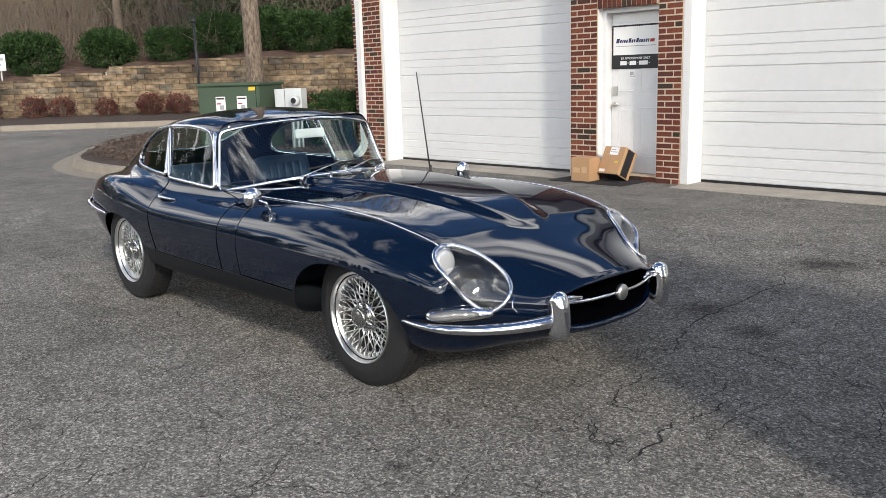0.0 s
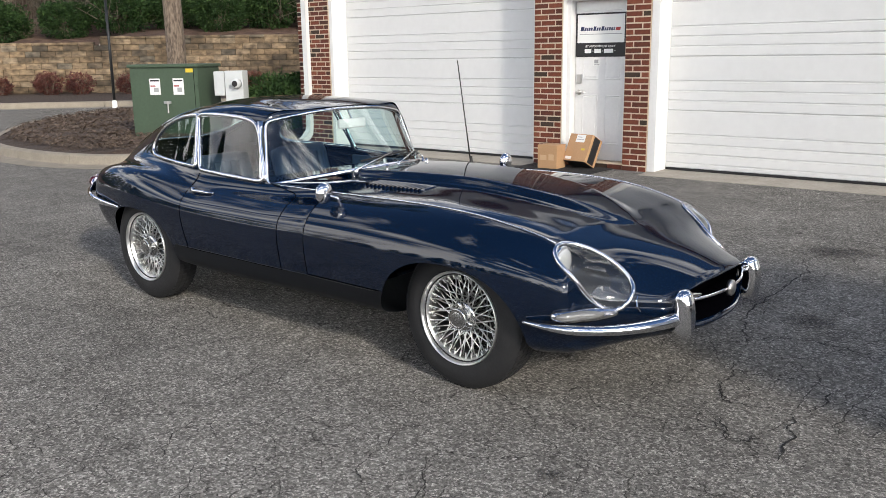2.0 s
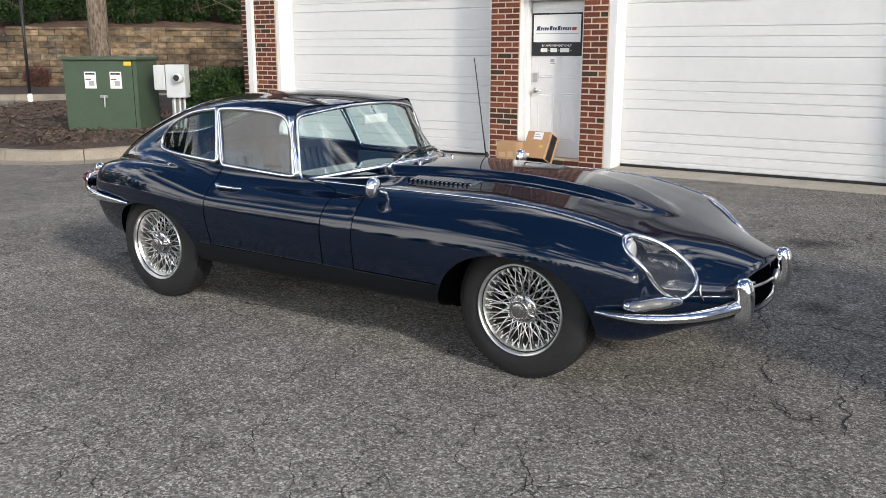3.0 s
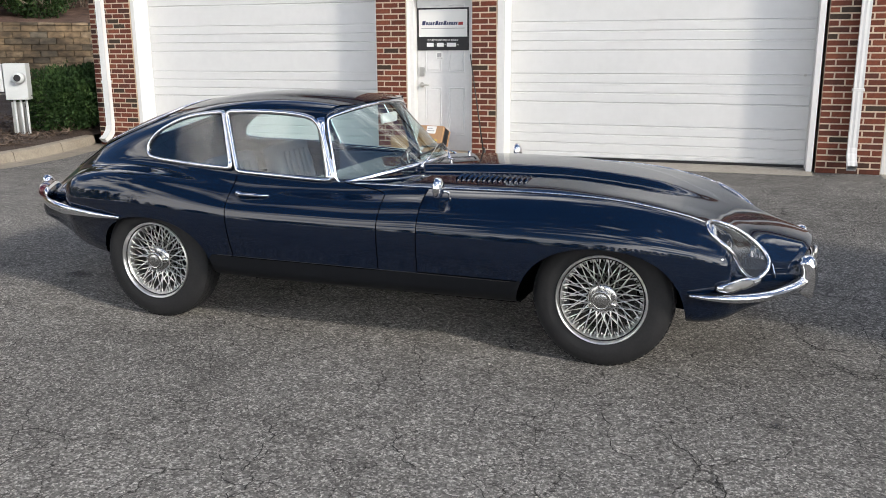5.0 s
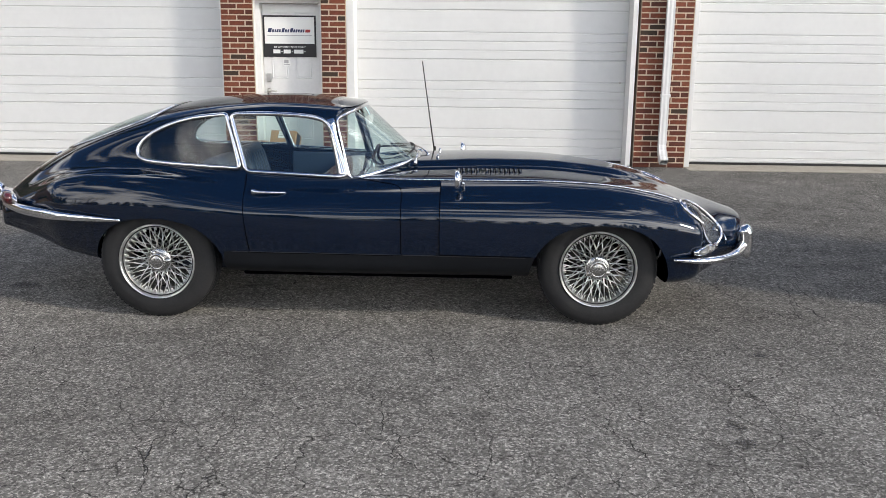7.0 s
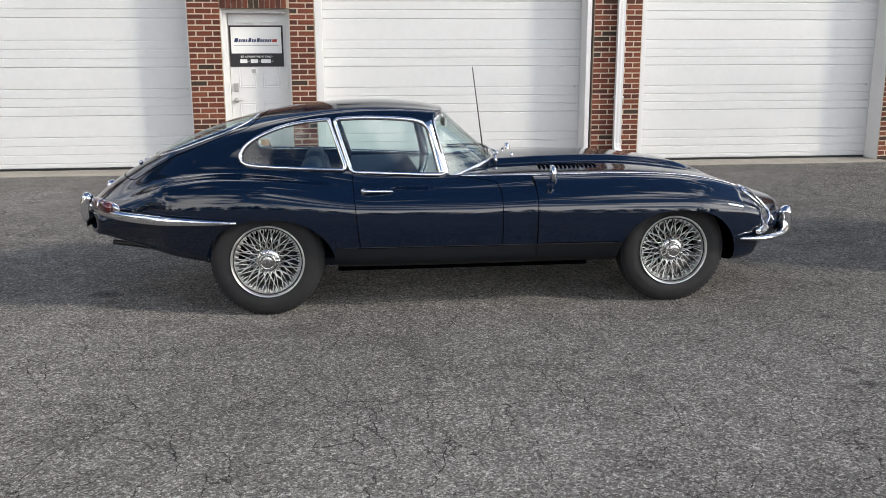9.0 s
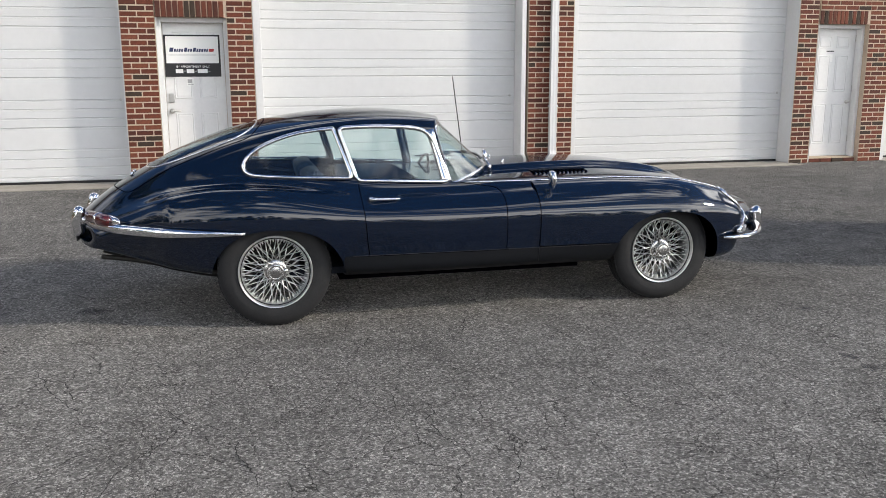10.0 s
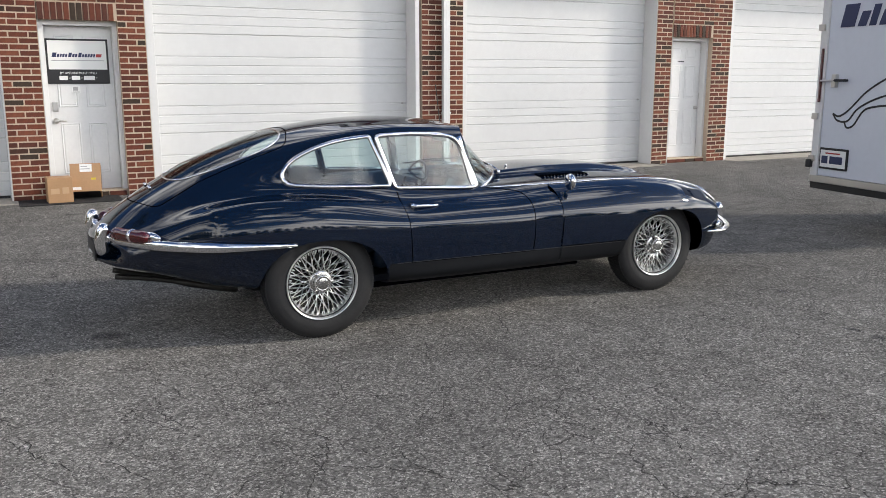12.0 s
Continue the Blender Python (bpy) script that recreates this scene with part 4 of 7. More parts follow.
SC = sections(XC, B_COLS)[:, :BELT + 1]


def bulge(S):
    """The long raised centre of the bonnet."""
    x, y = S[..., 0], np.abs(S[..., 1])
    hw = 0.265 - 0.085 * smooth01((x + 0.9) / 1.25)
    cap = np.sqrt(np.clip(1 - (np.clip(x + 0.05, 0, None) / 0.52) ** 2.6, 0, 1))
    top = S[..., 2] > 0.5
    S[..., 2] += 0.033 * smooth01((hw * cap - y) / (0.042 + 0.06 * smooth01(x / 0.42)) + 0.5) * smooth01((0.54 - x) / 0.40) * top * smooth01((x + 1.3) / 0.25)
    return S


bulge(SB), bulge(SC)
SA[..., 0] += 0.62 * SA[..., 1] ** 2 * smooth01((-2.9 - SA[..., 0]) / 0.6)
SB[..., 0] -= 0.55 * SB[..., 1] ** 2 * smooth01((SB[..., 0] - 0.5) / 0.35)


def skin(S, end=None):
    """A mesh of both halves of the sections."""
    bm = bmesh.new()
    n, m = S.shape[:2]
    grid = []
    for i in range(n):
        right = [bm.verts.new((x, -y, z)) for x, y, z in S[i]]
        left = [right[0]] + [bm.verts.new((x, y, z)) for x, y, z in S[i][1:-1]] + [right[-1] if S[i][-1][1] < 1e-6 else bm.verts.new((S[i][-1][0], S[i][-1][1], S[i][-1][2]))]
        grid.append((right, left))
    for (r0, l0), (r1, l1) in zip(grid, grid[1:]):
        for k in range(m - 1):
            bm.faces.new((r0[k], r1[k], r1[k + 1], r0[k + 1]))
            bm.faces.new((l0[k], l0[k + 1], l1[k + 1], l1[k]))
    return bm, grid


def cut(bm, f):
    """Cuts the faces of bm along f = 0; returns the faces where f < 0."""
    val = {v: f(v.co) for v in bm.verts}
    zero = set()
    for e in list(bm.edges):
        a, b = e.verts
        fa, fb = val[a], val[b]
        if fa * fb >= 0:
            continue
        lo, hi, pa, pb = 0.0, 1.0, a.co.copy(), b.co.copy()
        for _ in range(12):
            mid = (lo + hi) / 2
            if (f(pa.lerp(pb, mid)) < 0) == (fa < 0):
                lo = mid
            else:
                hi = mid
        t = min(max((lo + hi) / 2, 0.002), 0.998)
        _, nv = bmesh.utils.edge_split(e, a, t)
        nv.co = pa.lerp(pb, t)
        val[nv] = 0.0
        zero.add(nv)
    for fc in list(bm.faces):
        zs = [v for v in fc.verts if v in zero]
        if len(zs) == 2 and len(fc.verts) > 3:
            try:
                bmesh.utils.face_split(fc, zs[0], zs[1])
            except ValueError:
                pass
        elif len(zs) == 4:
            try:
                nf, _ = bmesh.utils.face_split(fc, zs[0], zs[1])
                for g in (fc, nf):
                    rest = [v for v in zs[2:] if v in g.verts]
                    if len(rest) == 2:
                        bmesh.utils.face_split(g, rest[0], rest[1])
            except ValueError:
                pass
    return [fc for fc in bm.faces if sum(val[v] for v in fc.verts) < 0]


def taken(bm, faces):
    """Moves faces out of bm into a mesh of their own."""
    mark = set(faces)
    bm.faces.index_update()
    idx = {f.index for f in mark}
    other = bm.copy()
    other.faces.ensure_lookup_table()
    bmesh.ops.delete(other, geom=[f for f in other.faces if f.index not in idx], context="FACES")
    bmesh.ops.delete(bm, geom=list(mark), context="FACES")
    return other


def rim_loops(bm):
    """Closed chains of boundary points, longest first."""
    es = {e for e in bm.edges if len(e.link_faces) == 1}
    loops = []
    while es:
        e = es.pop()
        chain = [e.verts[0], e.verts[1]]
        while True:
            nxt = next((k for k in chain[-1].link_edges if k in es), None)
            if not nxt:
                break
            es.discard(nxt)
            chain.append(nxt.other_vert(chain[-1]))
        pts = [v.co.copy() for v in chain]
        if (pts[0] - pts[-1]).length < 1e-6:
            pts.pop()
        loops.append(pts)
    return sorted(loops, key=len, reverse=True)


def evened(pts, step, closed=True, soft=2):
    ring = pts + [pts[0]] if closed else pts
    d = [0.0]
    for a, b in zip(ring, ring[1:]):
        d.append(d[-1] + (b - a).length)
    n = max(8, int(d[-1] / step))
    arr = np.array([list(p) for p in ring])
    s = np.linspace(0, d[-1], n, endpoint=not closed)
    out = np.stack([np.interp(s, d, arr[:, k]) for k in range(3)], -1)
    for _ in range(soft):
        q = (np.roll(out, 1, 0) + 2 * out + np.roll(out, -1, 0)) / 4
        if not closed:
            q[0], q[-1] = out[0], out[-1]
        out = q
    return [Vector(p) for p in out]


def outline_f(pts, per=8):
    """Signed distance in the side view to a rounded outline, negative inside."""
    q = np.array([(p.x, p.z) for p in spline([(a, 0, b) for a, b in pts], per, True)])
    nxt = np.roll(q, -1, 0)
    seg = nxt - q
    L2 = (seg ** 2).sum(1)

    def f(p):
        c = np.array((p.x, p.z))
        t = np.clip(((c - q) * seg).sum(1) / L2, 0, 1)
        dist = math.sqrt((((q + seg * t[:, None]) - c) ** 2).sum(1).min())
        a, b = q[:, 1] > c[1], nxt[:, 1] > c[1]
        hits = (a != b) & (c[0] < q[:, 0] + (c[1] - q[:, 1]) / np.where(nxt[:, 1] == q[:, 1], 1e-9, nxt[:, 1] - q[:, 1]) * seg[:, 0])
        return -dist if hits.sum() % 2 else dist
    return f


def side_y(x, z, inset=0.0):
    """How far out the flank lies at x and height z."""
    S = SA if x < SCUTTLE else SB
    i = int(np.argmin(np.abs(S[:, BELT + 8, 0] - x)))
    lo = S[i, BELT - 12:BELT + 35]
    order = np.argsort(lo[:, 2])
    return float(np.interp(z, lo[order, 2], lo[order, 1])) + inset


def top_z(x, y, S):
    i = int(np.argmin(np.abs(S[:, 6, 0] - x)))
    return float(np.interp(abs(y), S[i, :BELT + 1, 1], S[i, :BELT + 1, 2]))


# windscreen: edges along the pillars, bowed forward at the middle
def screen(v, s):
    y = v * (0.600 - 0.075 * s)
    edge, mid = -1.362 - 0.085 * s, -1.012 - 0.335 * s
    w = 1 - abs(v) ** 2.3
    z0, z1 = 0.772 + 0.076 * w, 1.097 + 0.050 * w
    return Vector((edge + (mid - edge) * w, y, z0 + (z1 - z0) * s))


def ahead_of_screen(p):
    s = min(max((p.z - 0.80) / 0.33, 0), 1)
    v = min(abs(p.y) / (0.600 - 0.075 * s), 1)
    q = screen(v, s)
    return p.x - q.x


def arch(cx, rear, front, top, base):
    def f(p):
        a = front if p.x > cx else rear
        u = abs(p.x - cx) / a
        w = max(p.z - base, 0) / (top - base)
        d = (u ** 2.4 + w ** 2.4) ** (1 / 2.4) - 1
        return max(d * 0.3, 0.40 - abs(p.y))
    return f


ARCH_F, ARCH_R = arch(0.0, 0.385, 0.375, 0.585, 0.22), arch(-2.415, 0.36, 0.40, 0.575, 0.22)
SILL = 0.408

shell, _g = skin(SA)
# tail end closed by two shrinking rings
first = [v for v in shell.verts if v.is_boundary and v.co.x < -3.2 and abs(v.co.x - (-3.52 + 0.62 * v.co.y ** 2)) < 2e-3]
ed = [e for e in shell.edges if e.is_boundary and all(v in set(first) for v in e.verts)]
r = bmesh.ops.extrude_edge_only(shell, edges=ed)
ring = [v for v in r["geom"] if isinstance(v, bmesh.types.BMVert)]
for v in ring:
    v.co = Vector((v.co.x - 0.025, v.co.y * 0.93, 0.53 + (v.co.z - 0.53) * 0.86))
ed = [e for e in r["geom"] if isinstance(e, bmesh.types.BMEdge) and all(v in set(ring) for v in e.verts)]
r = bmesh.ops.extrude_edge_only(shell, edges=ed)
ring = [v for v in r["geom"] if isinstance(v, bmesh.types.BMVert)]
for v in ring:
    v.co = Vector((v.co.x - 0.012, v.co.y * 0.75, 0.53 + (v.co.z - 0.53) * 0.6))
ed = [e for e in r["geom"] if isinstance(e, bmesh.types.BMEdge) and all(v in set(ring) for v in e.verts)]
bmesh.ops.contextual_create(shell, geom=ed)

f_over = lambda p: max(-ahead_of_screen(p), 0.79 - p.z if p.x < -1.30 else A_BASE_Z(p.x) + 0.002 - p.z)
bmesh.ops.delete(shell, geom=cut(shell, f_over), context="FACES")
bmesh.ops.delete(shell, geom=cut(shell, ARCH_R), context="FACES")

DOOR_WIN = ((-1.395, 0.797), (-1.65, 0.808), (-1.914, 0.820), (-1.922, 0.821), (-1.926, 0.826), (-1.968, 0.96), (-2.014, 1.108), (-2.015, 1.116), (-2.008, 1.118), (-1.80, 1.124), (-1.56, 1.108), (-1.475, 1.06), (-1.425, 0.94), (-1.380, 0.815))
QUARTER_WIN = ((-1.962, 0.834), (-2.25, 0.843), (-2.46, 0.852), (-2.545, 0.868), (-2.565, 0.915), (-2.51, 0.985), (-2.39, 1.048), (-2.24, 1.093), (-2.06, 1.116), (-2.049, 1.116), (-2.046, 1.11), (-2.005, 0.99), (-1.957, 0.842), (-1.956, 0.836))
DOOR = ((-1.915, 0.90), (-1.92, 0.80), (-1.905, 0.60), (-1.885, 0.42), (-1.86, 0.40), (-1.5, 0.40), (-1.09, 0.40), (-1.065, 0.42), (-1.065, 0.60), (-1.068, 0.72), (-1.10, 0.755), (-1.20, 0.772), (-1.33, 0.80), (-1.36, 0.90), (-1.6, 0.905))
win_f, quarter_f, door_f = outline_f(DOOR_WIN), outline_f(QUARTER_WIN), outline_f(DOOR, 6)


def sided(f, s):
    return lambda p: max(f(p), 0.02 - p.y * s)


def flatten(bm):
    """Gives a side pane the single gentle curve of real glass."""
    c = np.array([v.co[:] for v in bm.verts])
    A = np.stack([np.ones(len(c)), c[:, 0], c[:, 2], c[:, 0] ** 2, 0.0 * c[:, 0]], 1)
    k = np.linalg.lstsq(A, c[:, 1], rcond=None)[0]
    for v, y in zip(bm.verts, A @ k):
        v.co.y = y


panes = []
for s, side in ((-1, "right"), (1, "left")):
    for nm, f in (("side_window", win_f), ("quarter_window", quarter_f)):
        g = taken(shell, cut(shell, sided(f, s)))
        flatten(g)
        loop = evened(rim_loops(g)[0], 0.009, soft=1)
        pane = part(nm, facing(g, (0, s, 0)), GLASS, car, smooth=True)
        pane.visible_shadow = False
        t = bmesh.new()
        tube(t, [p + Vector((0, s * 0.006, 0)) for p in loop], 0.0125, 8, True, flat=0.8)
        part("window_frame", t, CHROME, pane, "bright chrome window surround", smooth=True)
    lower = lambda p, s=s: max(sided(door_f, s)(p), p.z - float(A_BASE_Z(p.x)) - 0.012)
    g = taken(shell, cut(shell, lower))
    door = part("car_door", g, PAINT, car, smooth=True)
    hz, hx = 0.722, -1.86
    hb = bmesh.new()
    pts = [(hx + d, s * (side_y(hx + d, hz) + o), hz - 0.003 * d * 10) for d, o in ((0.0, 0.018), (0.02, 0.026), (0.07, 0.026), (0.13, 0.024), (0.17, 0.012))]
    tube(hb, spline(pts, 4), [0.012] * 5 + [0.009] * 6 + [0.007] * 4 + [0.005] * 2, 10)
    lathe(hb, [(0, 0.017), (0.022, 0.015), (0.028, 0.009)], "Y", 16, Matrix.Translation((hx, s * side_y(hx, hz), hz)) @ Matrix.Diagonal((1, s, 1, 1)))
    part("door_handle", hb, CHROME, door, "slim chrome pull handle", smooth=True)
    # dark joint round the door
    edge = [p for p in spline([(a, 0, b) for a, b in DOOR], 6, True) if p.z < float(A_BASE_Z(p.x)) + 0.012]
    k0 = max(range(len(edge)), key=lambda i: (edge[i] - edge[i - 1]).length)
    edge = edge[k0:] + edge[:k0]
    t = bmesh.new()
    tube(t, [(p.x, s * (side_y(p.x, p.z) + 0.0008), p.z) for p in edge], 0.0022, 6)
    part("door_gap", t, GAP, door)
    t = bmesh.new()
    tube(t, [(SCUTTLE + 0.001, s * (side_y(SCUTTLE, z) - 0.0005), z) for z in np.linspace(0.775, SILL, 22)], 0.0024, 6)
    tube(t, [(x, s * (side_y(x, SILL) + 0.0002), SILL) for x in np.linspace(SCUTTLE, -0.37, 16)], 0.0024, 6)
    tube(t, [(x, s * (side_y(x, 0.40) + 0.0002), 0.402) for x in np.linspace(-1.06, SCUTTLE, 8)], 0.0016, 6)
    part("bonnet_gap", t, GAP, car)
    t = bmesh.new()
    tube(t, [(x, s * (side_y(x, SILL - 0.006) + 0.001), SILL - 0.006) for x in np.linspace(-1.98, -0.40, 40)], 0.0019, 6)
    part("sill_seam", t, BLACK, car, "thin dark seam along the sill")

# rear hatch with its window
def hatch_f(p):
    if p.x > -2.35 or p.z < 0.55:
        return 0.5
    t = (p.x + 2.42) / -0.93
    hw = 0.40 - 0.10 * t
    return max(abs(p.y) - hw, p.x + 2.42 + 0.10 * (p.y / 0.4) ** 2, -3.33 - p.x + 0.10 * (p.y / 0.3) ** 2)


def backlight_f(p):
    if p.x > -2.4 or p.z < 0.7:
        return 0.5
    c, a = -2.80, 0.33
    u = (p.x - c) / a
    hw = 0.325 + 0.05 * u
    return ((abs(u) ** 3.2 + (abs(p.y) / hw) ** 3.2) ** (1 / 3.2) - 1) * 0.3


hatch_bm = taken(shell, cut(shell, hatch_f))
hatch_loop = evened(rim_loops(hatch_bm)[0], 0.03)
glass_bm = taken(hatch_bm, cut(hatch_bm, backlight_f))
loop = evened(rim_loops(glass_bm)[0], 0.02)
hatch = part("tailgate", hatch_bm, PAINT, car, smooth=True)
t = bmesh.new()
tube(t, hatch_loop, 0.003, 6, True)
part("tailgate_gap", t, GAP, hatch)
rear_glass = part("rear_window", facing(glass_bm, (-0.3, 0, 1)), GLASS, hatch, smooth=True)
rear_glass.visible_shadow = False
t = bmesh.new()
tube(t, [p + Vector((0, 0, 0.001)) for p in loop], 0.006, 8, True)
part("rear_window_trim", t, CHROME, hatch, "thin chrome strip", smooth=True)
for y in (-0.10, -0.06, 0.06, 0.10):
    x = -3.22
    hb = bmesh.new()
    lathe(hb, [(0, 0.009), (0.014, 0.009), (0.018, 0.005)], "Z", 12, Matrix.Translation((x, y, top_z(x, y, SA) - 0.002)))
    part("badge_stud", hb, CHROME, hatch, smooth=True)
for s in (-1, 1):
    sill = taken(shell, cut(shell, lambda p: max(p.z - SILL + 0.006, -2.03 - p.x, 0.3 - p.y * s)))
    part("sill", sill, SILLBLACK, car, "satin black sill panel", smooth=True)
part("body_shell", shell, PAINT, car, smooth=True)

# windscreen
bm = bmesh.new()
NV, NS = 36, 14
g = [[bm.verts.new(screen(-1 + 2 * i / NV, j / NS)) for i in range(NV + 1)] for j in range(NS + 1)]
for j in range(NS):
    for i in range(NV):
        bm.faces.new((g[j][i], g[j][i + 1], g[j + 1][i + 1], g[j + 1][i]))
ws = part("windscreen", facing(bm, (1, 0, 0.5)), GLASS, car, smooth=True)
ws.visible_shadow = False
t = bmesh.new()
rimpts = [screen(-1 + 2 * i / NV, 0) for i in range(NV + 1)] + [screen(1, j / NS) for j in range(1, NS)] + [screen(1 - 2 * i / NV, 1) for i in range(NV + 1)] + [screen(-1, 1 - j / NS) for j in range(1, NS)]
tube(t, evened(rimpts, 0.02, soft=3), 0.013, 8, True, flat=0.8)
part("windscreen_frame", t, CHROME, ws, "bright chrome windscreen surround", smooth=True)
for s in (-1, 1):
    t = bmesh.new()
    pil = [screen(s, max(j / 8, 0.045)) for j in range(9)]
    tube(t, [p + Vector((-0.026, s * 0.004, 0)) for p in pil], [0.030, 0.029, 0.027, 0.025, 0.024, 0.024, 0.024, 0.025, 0.026], 12, flat=0.75, up=(1, 0, 0))
    part("pillar", t, CHROME, ws, "chrome windscreen pillar", smooth=True)

# roof edge closed down to the top of the screen
bm, rows = bmesh.new(), []
for i in range(NV + 1):
    q = screen(-1 + 2 * i / NV, 1)
    zr = top_z(q.x, q.y, SA)
    rows.append([bm.verts.new(p) for p in (q + Vector((-0.02, 0, max(zr - q.z, 0) + 0.002)), q + Vector((0.004, 0, max(zr - q.z, 0) * 0.6)), q)])
for A, B in zip(rows, rows[1:]):
    for k in range(2):
        bm.faces.new((A[k], A[k + 1], B[k + 1], B[k]))
part("header_rail", bm, PAINT, car, smooth=True)

# bonnet and front wings
nose, gridB = skin(SB)
bmesh.ops.delete(nose, geom=cut(nose, ARCH_F), context="FACES")
HL_M = Vector((0.590, 0.563, 0.608))
HL_A = Vector((0.34, -0.10, -0.175)).normalized()
HL_N = Vector((0.50, 0.52, 0.60))
HL_N = (HL_N - HL_A * HL_N.dot(HL_A)).normalized()
HL_B = HL_N.cross(HL_A)


def lamp_f(s):
    def f(p):
        d = Vector((p.x, p.y * s, p.z)) - HL_M
        if d.dot(HL_N) < -0.12 or p.y * s < 0.2:
            return 0.5
        t = d.dot(HL_A) / 0.175
        hw = 0.097 + 0.012 * max(min(t, 1), -1)
        return ((abs(t) ** 2.3 + (abs(d.dot(HL_B)) / hw) ** 2.3) ** (1 / 2.3) - 1) * 0.15
    return f


for s in (-1, 1):
    g = taken(nose, cut(nose, lamp_f(s)))
    loop = evened(rim_loops(g)[0], 0.014)
    side = Matrix.Diagonal((1, s, 1, 1))
    nrm = Vector((HL_N.x, HL_N.y * s, HL_N.z))
    head = part("headlight", facing(g, nrm), LENS, car, smooth=True)
    head.visible_shadow = False
    t = bmesh.new()
    tube(t, [p + nrm * 0.003 for p in loop], 0.0100, 10, True)
    part("headlight_rim", t, CHROME, head, "chrome headlight surround", smooth=True)
    t = bmesh.new()
    rings = []
    mid = sum(loop, Vector()) / len(loop)
    inward = Vector((-0.96, -0.10 * s, -0.05)).normalized()
    for d, k in ((0.0, 1.0), (0.08, 0.90), (0.17, 0.78), (0.21, 0.5)):
        rings.append([t.verts.new(mid + (p - mid) * k + inward * d - nrm * 0.006) for p in loop])
    for A, B in zip(rings, rings[1:]):
        for i in range(len(A)):
            t.faces.new((A[i], A[(i + 1) % len(A)], B[(i + 1) % len(A)], B[i]))
    t.faces.new(rings[-1])
    bmesh.ops.recalc_face_normals(t, faces=t.faces)
    part("lamp_bowl", t, BOWL, head, "silvered lamp bowl", smooth=True)
    m = Matrix.Translation((0.450, s * 0.590, 0.620)) @ Matrix.Rotation(radians(90), 4, "Y") @ Matrix.Scale(0.72, 4)
    t = bmesh.new()
    lathe(t, [(0.002, 0.080), (0.006, 0.090), (0.018, 0.092), (0.022, 0.084)], "Z", 28, m)
    part("lamp_ring", t, CHROME, head, smooth=True)
    t = bmesh.new()
    lathe(t, [(0.0215, 0.082), (0.032, 0.066), (0.040, 0.040), (0.043, 0.012)], "Z", 28, m)
    part("lamp_lens", t, LAMP, head, "ribbed round sealed lamp", smooth=True)

under = taken(nose, cut(nose, lambda p: p.z - SILL if p.x < 0 else 1.0))
part("front_sill", under, SILLBLACK, car, "satin black sill panel", smooth=True)
# mouth: rolled lip and dark throat
last = set(gridB[-1][0] + gridB[-1][1])
ed = [e for e in nose.edges if e.is_boundary and all(v in last for v in e.verts)]
ctr = Vector((0.88, 0, 0.448))
for dx, k, kz in ((0.009, 0.995, 0.95), (0.006, 0.985, 0.92), (-0.004, 0.98, 0.93), (-0.016, 0.985, 0.95)):
    r = bmesh.ops.extrude_edge_only(nose, edges=ed)
    ring = [v for v in r["geom"] if isinstance(v, bmesh.types.BMVert)]
    for v in ring:
        v.co = Vector((v.co.x + dx, v.co.y * k, ctr.z + (v.co.z - ctr.z) * kz))
    ed = [e for e in r["geom"] if isinstance(e, bmesh.types.BMEdge) and all(v in set(ring) for v in e.verts)]
mouth_ring = [v.co.copy() for v in ring]
bonnet = part("bonnet", nose, PAINT, car, "long navy bonnet with a raised centre and louvres", smooth=True)
cowl, _g = skin(SC)
part("scuttle", cowl, PAINT, car, smooth=True)

t = bmesh.new()
ordered = sorted(mouth_ring, key=lambda p: math.atan2(p.z - 0.448, p.y))
rings = [[t.verts.new(Vector((p.x + d, p.y * k, 0.448 + (p.z - 0.448) * k))) for p in ordered] for d, k in ((0.0, 1.0), (-0.10, 0.97), (-0.30, 0.9))]
for A, B in zip(rings, rings[1:]):
    for i in range(len(A)):
        t.faces.new((A[i], A[(i + 1) % len(A)], B[(i + 1) % len(A)], B[i]))
t.faces.new(rings[-1])
part("air_intake", t, GAP, car, "black air intake")
t = bmesh.new()
tube(t, spline([(0.845, -0.33, 0.460), (0.895, -0.17, 0.458), (0.915, 0, 0.46), (0.895, 0.17, 0.458), (0.845, 0.33, 0.460)], 8), 0.008, 8, flat=1.2)
bar = part("grille_bar", t, CHROME, car, "slim chrome bar across the intake", smooth=True)
t = bmesh.new()
lathe(t, [(0, 0.034), (0.016, 0.034), (0.022, 0.026), (0.024, 0.0012)], "Z", 24, Matrix.Translation((0.915, 0, 0.46)) @ Matrix.Rotation(radians(90), 4, "Y"))
part("badge", t, SILVER, bar, "round badge", smooth=True)

